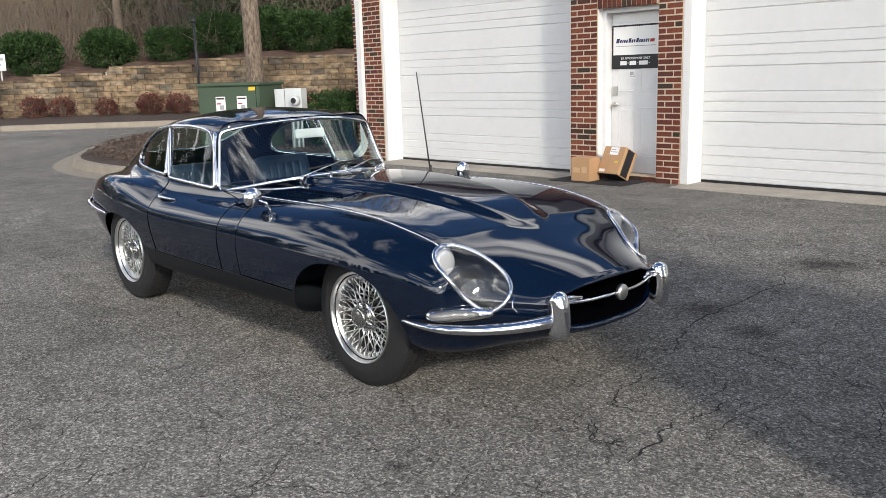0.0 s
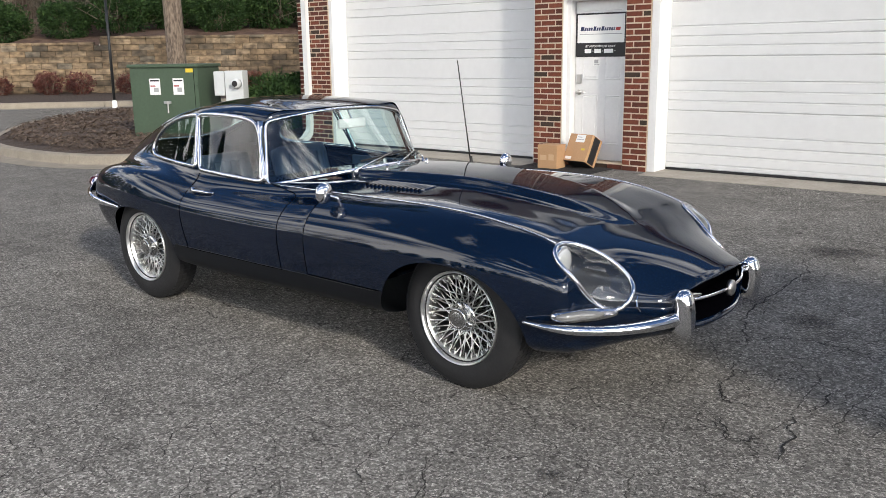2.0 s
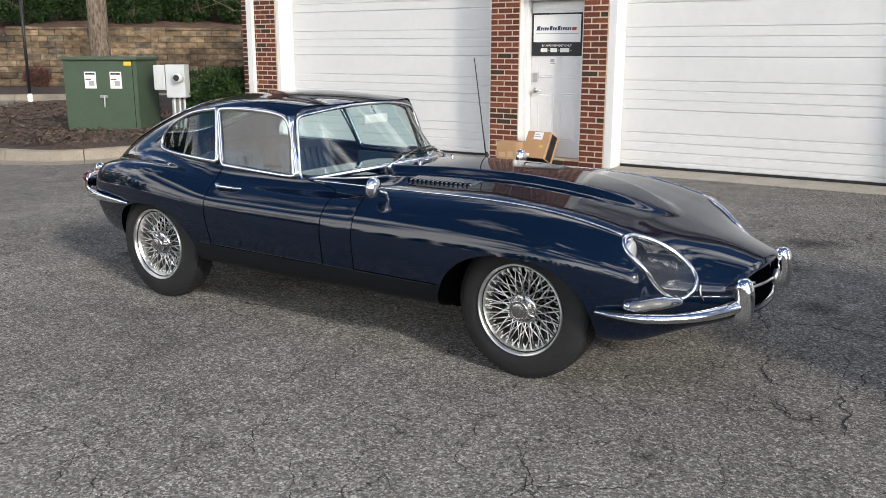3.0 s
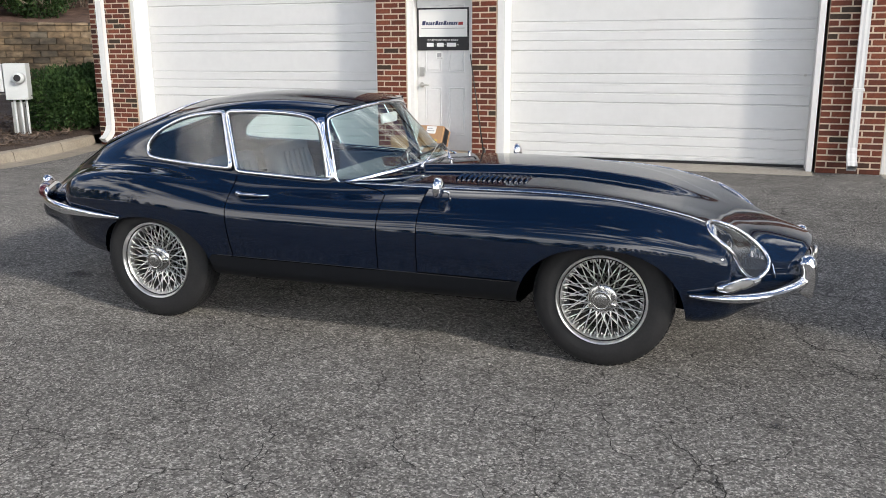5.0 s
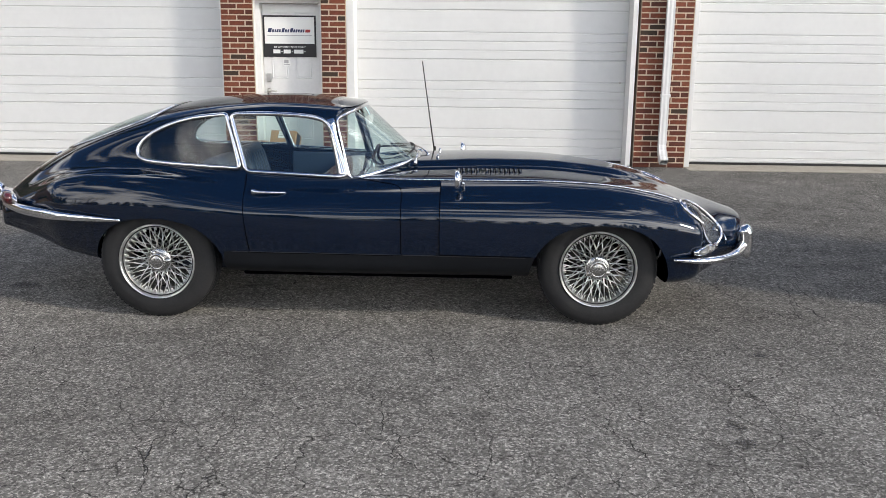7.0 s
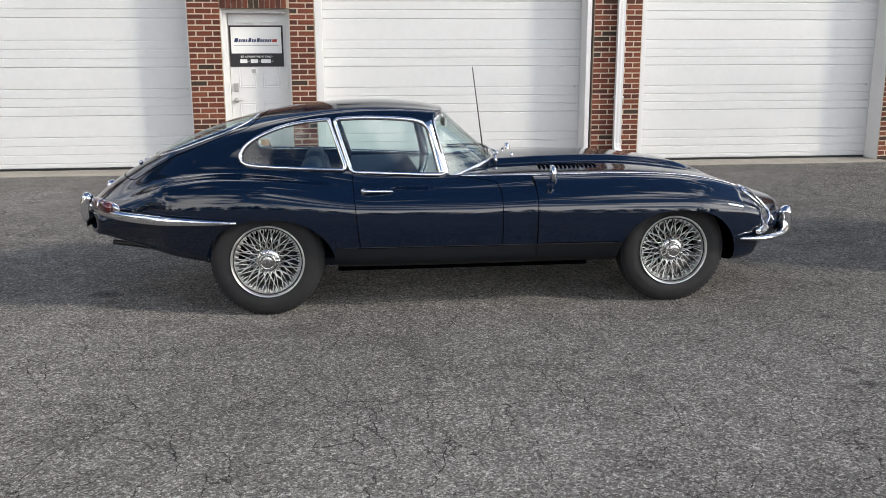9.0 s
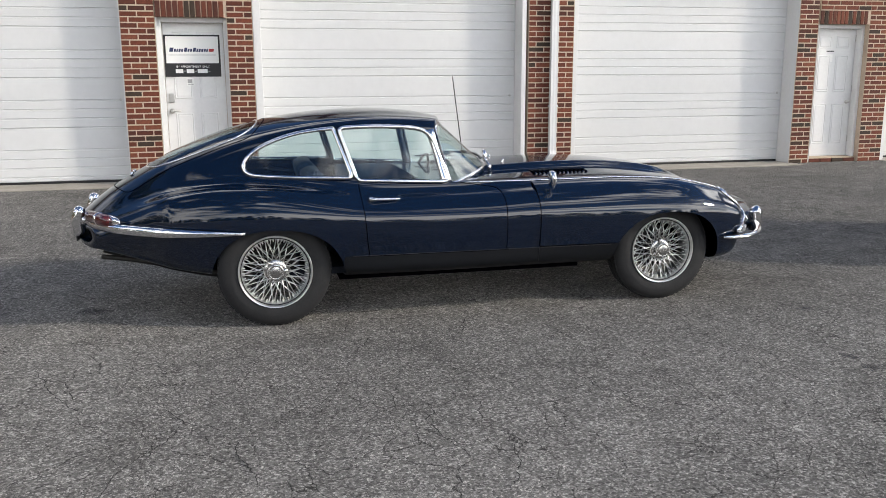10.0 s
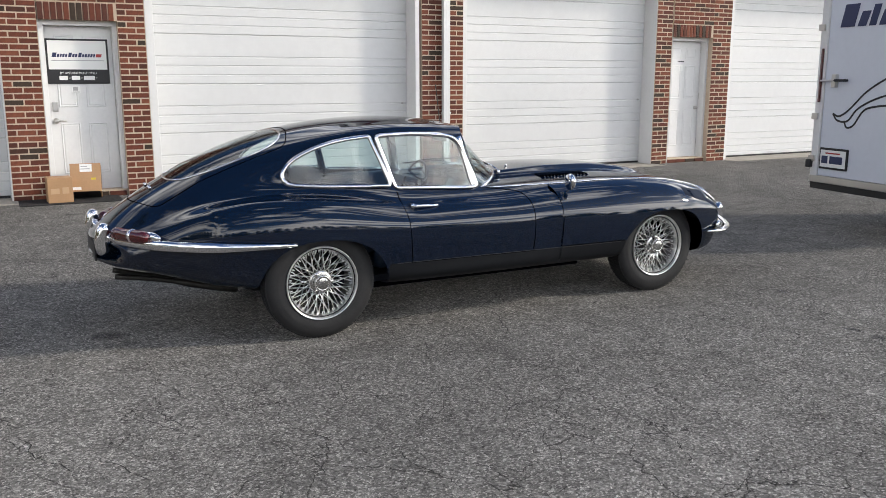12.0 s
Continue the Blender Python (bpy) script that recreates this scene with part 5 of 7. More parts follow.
for s in (-1, 1):
    # chrome bead on the crown of the wing
    t = bmesh.new()
    xs = np.linspace(-1.28, 0.425, 60)
    pts = [(x, s * float(B_CRO_Y(x)), top_z(x, float(B_CRO_Y(x)), SB if x > SCUTTLE else SC) + 0.003) for x in xs]
    tube(t, evened([Vector(p) for p in pts], 0.03, False, 3), 0.0042, 6)
    part("wing_bead", t, CHROME, bonnet, "thin chrome bead", smooth=True)
    # louvres
    for k in range(14):
        x = -0.765 + k * 0.0265
        t = bmesh.new()
        y0, y1 = 0.315, 0.455
        rows = []
        for i in range(9):
            y = y0 + (y1 - y0) * i / 8
            lift = math.sqrt(max(0.0, 1 - (2 * i / 8 - 1) ** 4))
            z = top_z(x, y, SB)
            rows.append([t.verts.new(q) for q in ((x + 0.011, s * y, z - 0.002), (x + 0.004, s * y, z + 0.006 * lift), (x - 0.006, s * y, z + 0.010 * lift), (x - 0.008, s * y, z - 0.003))])
        for A, B in zip(rows, rows[1:]):
            for i in range(3):
                t.faces.new((A[i], A[i + 1], B[i + 1], B[i]))
        bmesh.ops.recalc_face_normals(t, faces=t.faces)
        part("louvre", t, PAINT, bonnet)
        t = bmesh.new()
        z = top_z(x - 0.008, 0.385, SB)
        part("louvre_slot", boxed(x - 0.0125, s * 0.385 - 0.062, z - 0.006, x - 0.0085, s * 0.385 + 0.062, z + 0.0065), GAP, bonnet)
    # front bumper with overrider
    t = bmesh.new()
    path = [(0.385, 0.762, 0.399), (0.48, 0.752, 0.394), (0.58, 0.715, 0.390), (0.68, 0.645, 0.389), (0.76, 0.555, 0.391), (0.82, 0.455, 0.396), (0.86, 0.36, 0.402)]
    pts = spline([(a, s * b, c) for a, b, c in path], 6)
    n = len(pts)
    tube(t, pts, [0.006 + 0.0135 * min(1, i / 12) + 0.008 * max(0, i / 18 - 1) for i in range(n)], 12, flat=1.25, up=(0, 0, 1))
    fb = part("front_bumper", t, CHROME, car, "slim chrome quarter bumper", smooth=True)
    t = bmesh.new()
    tube(t, spline([(0.868, s * 0.357, 0.335), (0.872, s * 0.357, 0.346), (0.878, s * 0.356, 0.40), (0.874, s * 0.356, 0.46), (0.862, s * 0.355, 0.495), (0.850, s * 0.355, 0.512)], 6), [0.016 + 0.027 * math.sin(math.pi * min(1, (i + 0.6) / 9) / 2) if i < 9 else 0.043 if i < 22 else 0.043 * math.cos((i - 22) / 8 * 1.35) for i in range(31)], 16, flat=1.05, up=(0, 1, 0))
    part("overrider", t, CHROME, fb, smooth=True)
    t = bmesh.new()
    tube(t, [(0.83, s * 0.34, 0.47), (0.86, s * 0.28, 0.478), (0.885, s * 0.22, 0.474)], [0.018, 0.014, 0.006], 10, flat=0.7)
    part("bumper_tip", t, CHROME, fb, smooth=True)
    t = bmesh.new()
    tube(t, [(x, s * (side_y(x, z) + 0.001), z) for x, z in ((0.715, 0.500), (0.725, 0.478), (0.733, 0.455), (0.738, 0.430))], 0.0035, 6)
    part("wing_seam", t, CHROME, bonnet, "thin bright seam below the headlight")
    # side and flasher lamp
    lamp_pts = [(x, s * (side_y(x, 0.432) + 0.015), 0.432) for x in (0.495, 0.525, 0.555, 0.585, 0.615, 0.645, 0.675)]
    t = bmesh.new()
    tube(t, spline(lamp_pts, 3), [0.003 + 0.0245 * math.sin(math.pi * (i + 0.4) / 18.8) ** 0.4 for i in range(19)], 12, flat=0.8, up=(0, 0, 1))
    sl = part("side_lamp", t, CHROME, car, "chrome side lamp body", smooth=True)
    t = bmesh.new()
    tube(t, spline([(x, s * (abs(y) + 0.021), z + 0.003) for x, y, z in lamp_pts[1:-1]], 3), [0.003 + 0.0175 * math.sin(math.pi * (i + 0.4) / 12.8) ** 0.5 for i in range(13)], 12, flat=0.9, up=(0, 0, 1))
    part("side_lens", t, FROST, sl, "clear ribbed lens", smooth=True)
    # rear bumper, overrider, tail lamp
    t = bmesh.new()
    path = [(-2.575, 0.776, 0.562), (-2.75, 0.765, 0.568), (-2.95, 0.728, 0.574), (-3.12, 0.655, 0.580), (-3.26, 0.56, 0.584), (-3.375, 0.44, 0.588), (-3.455, 0.31, 0.592), (-3.495, 0.20, 0.595)]
    pts = spline([(a, s * b, c) for a, b, c in path], 6)
    tube(t, pts, [0.007 + 0.021 * min(1, i / 14) for i in range(len(pts))], 12, flat=0.62, up=(0, 0, 1))
    rb = part("rear_bumper", t, CHROME, car, "slim chrome quarter bumper", smooth=True)
    t = bmesh.new()
    tube(t, spline([(-3.500, s * 0.285, 0.515), (-3.506, s * 0.285, 0.53), (-3.512, s * 0.285, 0.58), (-3.505, s * 0.285, 0.63), (-3.490, s * 0.285, 0.658), (-3.475, s * 0.285, 0.672)], 6), [0.012 + 0.024 * math.sin(math.pi * min(1, (i + 0.6) / 9) / 2) if i < 9 else 0.036 if i < 22 else 0.036 * math.cos((i - 22) / 8 * 1.35) for i in range(31)], 16, flat=1.05, up=(0, 1, 0))
    part("overrider", t, CHROME, rb, smooth=True)
    xs = (-3.25, -3.29, -3.34, -3.38, -3.41, -3.435)
    ys = (0.565, 0.515, 0.445, 0.385, 0.33, 0.27)
    t = bmesh.new()
    tube(t, spline([(x, s * y, 0.622) for x, y in zip(xs, ys)], 4), [0.008, 0.018, 0.025, 0.029] + [0.032] * 15 + [0.028, 0.02], 12, flat=0.7, up=(0, 0, 1))
    tl = part("tail_lamp", t, CHROME, car, "chrome tail lamp body", smooth=True)
    t = bmesh.new()
    tube(t, spline([(x - 0.016, s * (y + 0.022), 0.626) for x, y in zip(xs[1:], ys[1:])], 4), [0.020, 0.031] + [0.036] * 13 + [0.031, 0.016], 14, flat=0.85, up=(0, 0, 1))
    part("tail_lens", t, RED, tl, "dark red ribbed lens", smooth=True)
    t = bmesh.new()
    mid = Vector((-3.373, s * 0.440, 0.626))
    tube(t, [mid + Vector((0.006, s * 0.009, 0)), mid - Vector((0.006, s * 0.009, 0))], 0.039, 14, flat=0.9, up=(0, 0, 1))
    part("lens_band", t, CHROME, tl, "thin chrome band", smooth=True)
    # wing mirror
    t = bmesh.new()
    foot = Vector((-0.735, s * 0.672, 0.748))
    head_c = Vector((-0.770, s * 0.735, 0.805))
    lathe(t, [(-0.012, 0.022), (0.0, 0.020), (0.008, 0.010)], "Z", 16, Matrix.Translation(foot) @ Matrix.Rotation(radians(-32 * s), 4, "X"))
    tube(t, spline([foot, foot + Vector((0.0, s * 0.014, 0.030)), foot + Vector((-0.022, s * 0.026, 0.036)), head_c + Vector((0.02, 0, -0.01))], 5), 0.0065, 8)
    wm = part("wing_mirror", t, CHROME, car, "small round chrome wing mirror", smooth=True)
    t = bmesh.new()
    lathe(t, [(-0.010, 0.050), (0.0, 0.052), (0.012, 0.046), (0.024, 0.028), (0.029, 0.008)], "Z", 24, Matrix.Translation(head_c) @ Matrix.Rotation(radians(90), 4, "Y"))
    part("mirror_shell", t, CHROME, wm, smooth=True)
    # wheel housing
    for cx in (0.0, -2.416):
        t = bmesh.new()
        R = 0.36
        rr = []
        for i in range(25):
            a = math.pi * (0.14 + 0.72 * i / 24)
            rr.append([t.verts.new((cx + R * math.cos(a), s * y, 0.27 + R * math.sin(a) * 0.92)) for y in (0.40, 0.50, 0.575)])
        for A, B in zip(rr, rr[1:]):
            for k in range(2):
                t.faces.new((A[k], A[k + 1], B[k + 1], B[k]))
        t.faces.new([x[0] for x in rr])
        part("wheel_housing", t, GAP, car)

# exhaust: twin pipes with resonators under the tail
for y in (-0.045, 0.045):
    t = bmesh.new()
    tube(t, spline([(-2.75, y * 2, 0.195), (-2.86, y * 1.9, 0.215), (-3.10, y * 1.5, 0.272), (-3.28, y * 1.2, 0.308), (-3.435, y, 0.330 + 0.25 * (y + 0.045))], 6), [0.025] * 11 + [0.022, 0.017] + [0.0165] * 12, 12)
    part("exhaust_pipe", t, PEWTER, car, "dull dark exhaust tail pipe", smooth=True)
t = bmesh.new()
tube(t, [(-2.5, -0.10, 0.25), (-2.72, -0.09, 0.25)], 0.042, 14)
part("silencer", t, PEWTER, car, smooth=True)
part("plate_bracket", boxed(-3.545, -0.2, 0.46, -3.535, 0.2, 0.56, 0.004), BLACK, car)


# wire wheels
def wheel(x, s, z=0.322):
    w = new("wheel")
    w.parent = car
    w.matrix_basis = Matrix.Translation((x, s * (0.612 if x == 0 else 0.624), z)) @ Matrix.Diagonal((1, s, 1, 1))
    return w


R0 = 0.322
tyre_bm = lathe(bmesh.new(), [(-0.07, 0.192), (-0.082, 0.215), (-0.086, 0.255), (-0.080, 0.292), (-0.066, 0.312), (-0.058, 0.318), (-0.03, R0), (0.03, R0), (0.058, 0.318), (0.066, 0.312), (0.080, 0.292), (0.083, 0.270), (0.0845, 0.262), (0.086, 0.255), (0.082, 0.215), (0.07, 0.192)], "Y", 64, None, False)
TYRE = mesh_of(tyre_bm, "tyre", RUBBER, True)
tread = bmesh.new()
for k in range(60):
    a = 2 * math.pi * k / 60
    for y0, y1 in ((-0.060, -0.036), (-0.030, -0.004), (0.004, 0.030), (0.036, 0.060)):
        box(tread, -0.0115, y0, R0 - 0.006, 0.0115, y1, R0 + 0.003 - 0.004 * (abs(y0 + y1) > 0.08), 0, Matrix.Rotation(a, 4, "Y"))
TREAD = mesh_of(tread, "tread", RUBBER)
rim_bm = bmesh.new()
prof = [(0.070, 0.210), (0.085, 0.2105), (0.090, 0.209), (0.0905, 0.206), (0.087, 0.202), (0.076, 0.1985), (0.070, 0.1975), (0.064, 0.190), (0.052, 0.1885), (0.040, 0.183), (0.040, 0.187), (0.060, 0.196)]
rings = [[rim_bm.verts.new((r_ * math.cos(2 * math.pi * k / 64), h_, r_ * math.sin(2 * math.pi * k / 64))) for k in range(64)] for h_, r_ in prof]
for A, B in zip(rings, rings[1:] + rings[:1]):
    for k in range(64):
        rim_bm.faces.new((A[k], A[(k + 1) % 64], B[(k + 1) % 64], B[k]))
bmesh.ops.recalc_face_normals(rim_bm, faces=rim_bm.faces)
# spoke nipples standing on the rim well
for k in range(72):
    a = 2 * math.pi * (k + 0.25) / 72
    h_ = 0.030 if k % 2 else 0.050
    tube(rim_bm, [(r_ * math.cos(a), h_, r_ * math.sin(a)) for r_ in (0.170, 0.177, 0.190)], [0.0032, 0.0042, 0.0050], 6)
RIM = mesh_of(rim_bm, "rim", WIRE, True)
HUB = mesh_of(lathe(bmesh.new(), [(-0.06, 0.074), (-0.03, 0.066), (0.0, 0.055), (0.030, 0.054), (0.040, 0.068), (0.047, 0.069), (0.052, 0.060), (0.056, 0.048)], "Y", 32), "hub", HUBMETAL, True)
sp = bmesh.new()
lathe(sp, [(0.050, 0.040), (0.058, 0.046), (0.086, 0.0475), (0.0915, 0.045), (0.0925, 0.038), (0.0905, 0.036), (0.0935, 0.030), (0.095, 0.010)], "Y", 36)
for a in (0, 120, 240):
    m = Matrix.Rotation(radians(a + 20), 4, "Y")
    tube(sp, [m @ Vector(p) for p in ((0.034, 0.064, 0), (0.054, 0.068, 0), (0.066, 0.066, 0.004), (0.074, 0.060, 0.006))], [0.018, 0.016, 0.012, 0.006], 8, flat=0.55)
SPINNER = mesh_of(sp, "spinner", HUBMETAL, True)
BARREL_MESH = mesh_of(lathe(bmesh.new(), [(0.042, 0.188), (0.030, 0.182), (-0.04, 0.176), (-0.07, 0.19)], "Y", 48, None, False), "barrel", BARREL, True)


def spoke_mesh(h0, r0, h1, r1, swing):
    a = radians(swing)
    return mesh_of(tube(bmesh.new(), [(r0, h0, 0), (r1 * math.cos(a), h1, r1 * math.sin(a))], 0.0030, 6), "spoke", WIRE, True)


SPOKES = [spoke_mesh(0.046, 0.056, 0.030, 0.184, 24), spoke_mesh(0.046, 0.056, 0.030, 0.184, -24), spoke_mesh(-0.04, 0.068, 0.048, 0.189, 30), spoke_mesh(-0.04, 0.068, 0.048, 0.189, -30)]
for x, s in ((0.0, -1), (0.0, 1), (-2.416, -1), (-2.416, 1)):
    w = wheel(x, s)
    turn0 = 11 * (x + 1) + 5 * s
    for nm, me in (("tyre", TYRE), ("tread", TREAD), ("rim", RIM), ("barrel", BARREL_MESH), ("hub", HUB), ("spinner", SPINNER)):
        o = new(nm, me)
        o.parent = w
        o.matrix_basis = pose(0, 0, 0, 0, turn0, 0)
    for k in range(18):
        for j, me in enumerate(SPOKES):
            o = new("spoke", me)
            o.parent = w
            o.matrix_basis = pose(0, 0, 0, 0, 20 * k + (10 if j % 2 else 0) + (5 if j > 1 else 0), 0)
    o = new("brake_disc", mesh_of(lathe(bmesh.new(), [(-0.09, 0.14), (-0.075, 0.14), (-0.075, 0.05)], "Y", 32), "brake_disc", PEWTER))
    o.parent = w

# cabin
# near-black slab added below the floor to deepen the shade under the car
part("floor_pan", boxed(-2.02, -0.40, 0.180, -0.45, 0.40, 0.215, 0.01), GAP, car)
t = bmesh.new()
box(t, -2.45, -0.56, 0.26, -1.0, 0.56, 0.30)
part("cabin_floor", t, CARPET, car)
t = bmesh.new()
box(t, -3.1, -0.42, 0.56, -2.28, 0.42, 0.60, 0.01)
part("luggage_floor", t, CARPET, car)
part("rear_bulkhead", boxed(-2.30, -0.50, 0.28, -2.27, 0.50, 0.70, 0.01), CARPET, car)
t = bmesh.new()
box(t, -1.20, -0.55, 0.60, -1.02, 0.55, 0.79, 0.02)
dash = part("dashboard", t, BLACK, car)
part("centre_dial_panel", boxed(-1.215, -0.16, 0.63, -1.199, 0.16, 0.76, 0.006), ALLOY, dash)
part("tunnel", boxed(-2.2, -0.12, 0.28, -1.1, 0.12, 0.46, 0.03), LEATHER, car)
for s in (-1, 1):
    t = bmesh.new()
    box(t, -2.02, s * 0.32 - 0.21, 0.32, -1.56, s * 0.32 + 0.21, 0.47, 0.05)
    seat = part("seat", t, LEATHER, car, "dark blue leather bucket seat", smooth=True)
    t = bmesh.new()
    box(t, -0.06, -0.21, 0.0, 0.06, 0.21, 0.46, 0.05, Matrix.Translation((-2.05, s * 0.32, 0.42)) @ Matrix.Rotation(radians(-16), 4, "Y"))
    part("seat_back", t, LEATHER, seat, smooth=True)
    for k in range(5):
        t = bmesh.new()
        box(t, -0.02, -0.022, 0.05, 0.012, 0.022, 0.42, 0.01, Matrix.Translation((-1.985, s * 0.32 + (k - 2) * 0.06, 0.42)) @ Matrix.Rotation(radians(-16), 4, "Y"))
        part("seat_flute", t, LEATHER, seat, smooth=True)
    part("door_card", boxed(-1.92, s * 0.585 - 0.012, 0.32, -1.1, s * 0.585 + 0.012, 0.79, 0.01), LEATHER, car)
m = Matrix.Translation((-1.36, 0.33, 0.70)) @ Matrix.Rotation(radians(-72), 4, "Y")
t = bmesh.new()
tube(t, [m @ Vector((0.178 * math.cos(a), 0.178 * math.sin(a), 0)) for a in (2 * math.pi * k / 40 for k in range(40))], 0.010, 8, True)
wheel_rim = part("steering_wheel", t, WOODRIM, car, "wood-rimmed steering wheel", smooth=True)
for a in (90, 210, 330):
    t = bmesh.new()
    tube(t, [m @ Vector((r_ * math.cos(radians(a)), r_ * math.sin(radians(a)), -0.03 + 0.03 * r_ / 0.19)) for r_ in (0.02, 0.10, 0.172)], [0.018, 0.014, 0.012], 8, flat=0.3)
    part("steering_spoke", t, ALLOY, wheel_rim, smooth=True)
t = bmesh.new()
tube(t, [m @ Vector((0, 0, -0.02)), (-1.1, 0.34, 0.70)], 0.022, 10)
part("steering_column", t, BLACK, wheel_rim)
t = bmesh.new()
box(t, -1.330, -0.105, 1.035, -1.310, 0.105, 1.090, 0.012)
rv = part("rear_view_mirror", t, WHITE, car, "interior mirror with bright shell", smooth=False)
t = bmesh.new()
tube(t, [(-1.320, 0, 1.085), (-1.350, 0, 1.135)], 0.005, 8)
part("mirror_stem", t, CHROME, rv)

# wipers, aerial, washer jets
for y, tip in ((-0.27, 0.28), (0.0, 0.28), (0.27, 0.24)):
    t = bmesh.new()
    v0 = y / 0.60
    a = screen(v0, 0) + Vector((0.045, 0, -0.004))
    b = screen(min(max(v0 + 0.48, -0.95), 0.93), 0.16) + Vector((0.022, 0, 0.012))
    lathe(t, [(-0.01, 0.012), (0.012, 0.011), (0.018, 0.006)], "Z", 12, Matrix.Translation(a))
    tube(t, [a + Vector((0, 0, 0.014)), a.lerp(b, 0.35) + Vector((0.012, 0, 0.014)), b], [0.006, 0.0045, 0.003], 6)
    wp = part("wiper", t, CHROME, car, "chrome wiper arm", smooth=True)
    t = bmesh.new()
    pts = [screen(min(max(v0 + q, -0.96), 0.96), 0.10 + 0.10 * q) + Vector((0.012, 0, 0.006)) for q in (0.12, 0.3, 0.48, 0.66, 0.80)]
    tube(t, pts, 0.0055, 6)
    part("wiper_blade", t, BLACK, wp)
t = bmesh.new()
base = Vector((-0.955, 0.635, 0.775))
tip = Vector((-1.042, 0.62, 1.40))
lathe(t, [(-0.01, 0.018), (0.008, 0.016), (0.03, 0.010), (0.06, 0.007)], "Z", 12, Matrix.Translation(base))
tube(t, [base, base.lerp(tip, 0.35), tip], [0.0050, 0.0042, 0.0032], 6)
part("aerial", t, PEWTER, car, "thin dark metal radio aerial", smooth=True)
for y in (-0.16, 0.16):
    t = bmesh.new()
    lathe(t, [(-0.005, 0.010), (0.012, 0.009), (0.018, 0.004)], "Z", 10, Matrix.Translation((-0.90, y, top_z(-0.9, y, SC))))
    part("washer_jet", t, CHROME, car)

# ---------------- trailer ----------------
def trailer():
    t = thing("box_trailer", "white enclosed box trailer with rear door hardware, parked on asphalt", "trailer", pose(0.02, 3.95, 0, 0, 0, -8))
    # local x runs forward, -y across the rear
    W, H0, H1, L = 1.22, 0.50, 2.45, 3.0
    part("box_body", boxed(0.02, -W, H0, L, 0, H1, 0.02), TRAILER, t)
    part("floor_frame", boxed(0.0, -W, H0 - 0.10, L, 0, H0, 0.008), BLACK, t, "black steel floor frame")
    part("rear_sill", boxed(-0.02, -W, H0 - 0.035, 0.03, 0, H0 + 0.03, 0.006), SILVER, t, "bare aluminium rear sill")
    for y0, y1 in ((-0.085, 0.0), (-W, -W + 0.085)):
        p = part("corner_post", boxed(-0.012, y0, H0, 0.04, y1, H1, 0.006), WHITE, t)
        part("marker_light", boxed(-0.026, y0 + 0.02, 1.22, -0.010, y1 - 0.035, 1.72, 0.008), RED, p, "dark red marker light")
        for z in (0.66, 1.06, 1.88, 2.4):
            part("hinge", boxed(-0.028, y0 + 0.03, z, -0.008, y1 + 0.02, z + 0.06, 0.004), SILVER, p)
    part("rear_door", boxed(0.004, -W + 0.09, H0 + 0.035, 0.03, -0.09, H1 - 0.09, 0.004), TRAILER, t)
    bm = bmesh.new()
    tube(bm, [(-0.03, -0.06, 1.42), (-0.03, -0.27, 1.425)], 0.010, 8)
    box(bm, -0.035, -0.25, 1.36, 0.006, -0.20, 1.48, 0.006)
    lb = part("latch_bar", bm, SILVER, t, "steel cam latch bar")
    bm = bmesh.new()
    tube(bm, [(-0.035, -0.24, 1.425), (-0.04, -0.40, 1.425)], 0.012, 8)
    part("latch_grip", bm, BLACK, lb, "black grip")
    pf = part("plate_frame", boxed(-0.012, -0.455, 0.60, 0.006, -0.105, 0.80, 0.012), BLACK, t, "black licence plate frame")
    part("plate", boxed(-0.016, -0.435, 0.62, -0.010, -0.125, 0.78, 0.003), PAPER, pf)
    for k, (u, w) in enumerate(((0.145, 0.075), (0.245, 0.155))):
        part("plate_bar", boxed(-0.0185, -u - w, 0.655, -0.0155, -u, 0.725), NAVYINK, pf)
    part("plate_bar", boxed(-0.0185, -0.37, 0.745, -0.0155, -0.19, 0.758), REDINK, pf)
    part("rubber_stop", boxed(-0.05, -0.03, 0.60, -0.005, 0.03, 0.68, 0.012), BLACK, t)
    # a trader's name and an emblem, as plain strokes
    y = -0.22
    for w, h in ((0.17, 0.20), (0.10, 0.13), (0.08, 0.18), (0.10, 0.13), (0.08, 0.13), (0.02, 0.01), (0.13, 0.20), (0.10, 0.13), (0.08, 0.13)):
        if y - w < -W + 0.15:
            break
        bm = bmesh.new()
        z = 1.90
        bm.faces.new([bm.verts.new(q) for q in ((-0.001, y, z), (-0.001, y - w, z), (-0.001, y - w - 0.05, z + h), (-0.001, y - 0.05, z + h))])
        part("name_bar", bm, NAVYINK, t)
        y -= w + 0.03
    for pts in (((-0.22, 1.12), (-0.30, 1.10), (-0.42, 1.17), (-0.60, 1.33), (-0.85, 1.46), (-1.10, 1.50)), ((-0.22, 1.12), (-0.28, 1.06), (-0.40, 1.06), (-0.52, 1.18), (-0.75, 1.28), (-1.10, 1.36)), ((-0.36, 1.06), (-0.40, 1.00), (-0.48, 1.03), (-0.58, 1.16), (-0.72, 1.20), (-0.95, 1.22))):
        bm = bmesh.new()
        tube(bm, spline([(0.001, a, b) for a, b in pts], 6), 0.009, 6, flat=0.4, up=(0, 0, 1))
        part("emblem_stroke", bm, INK, t)
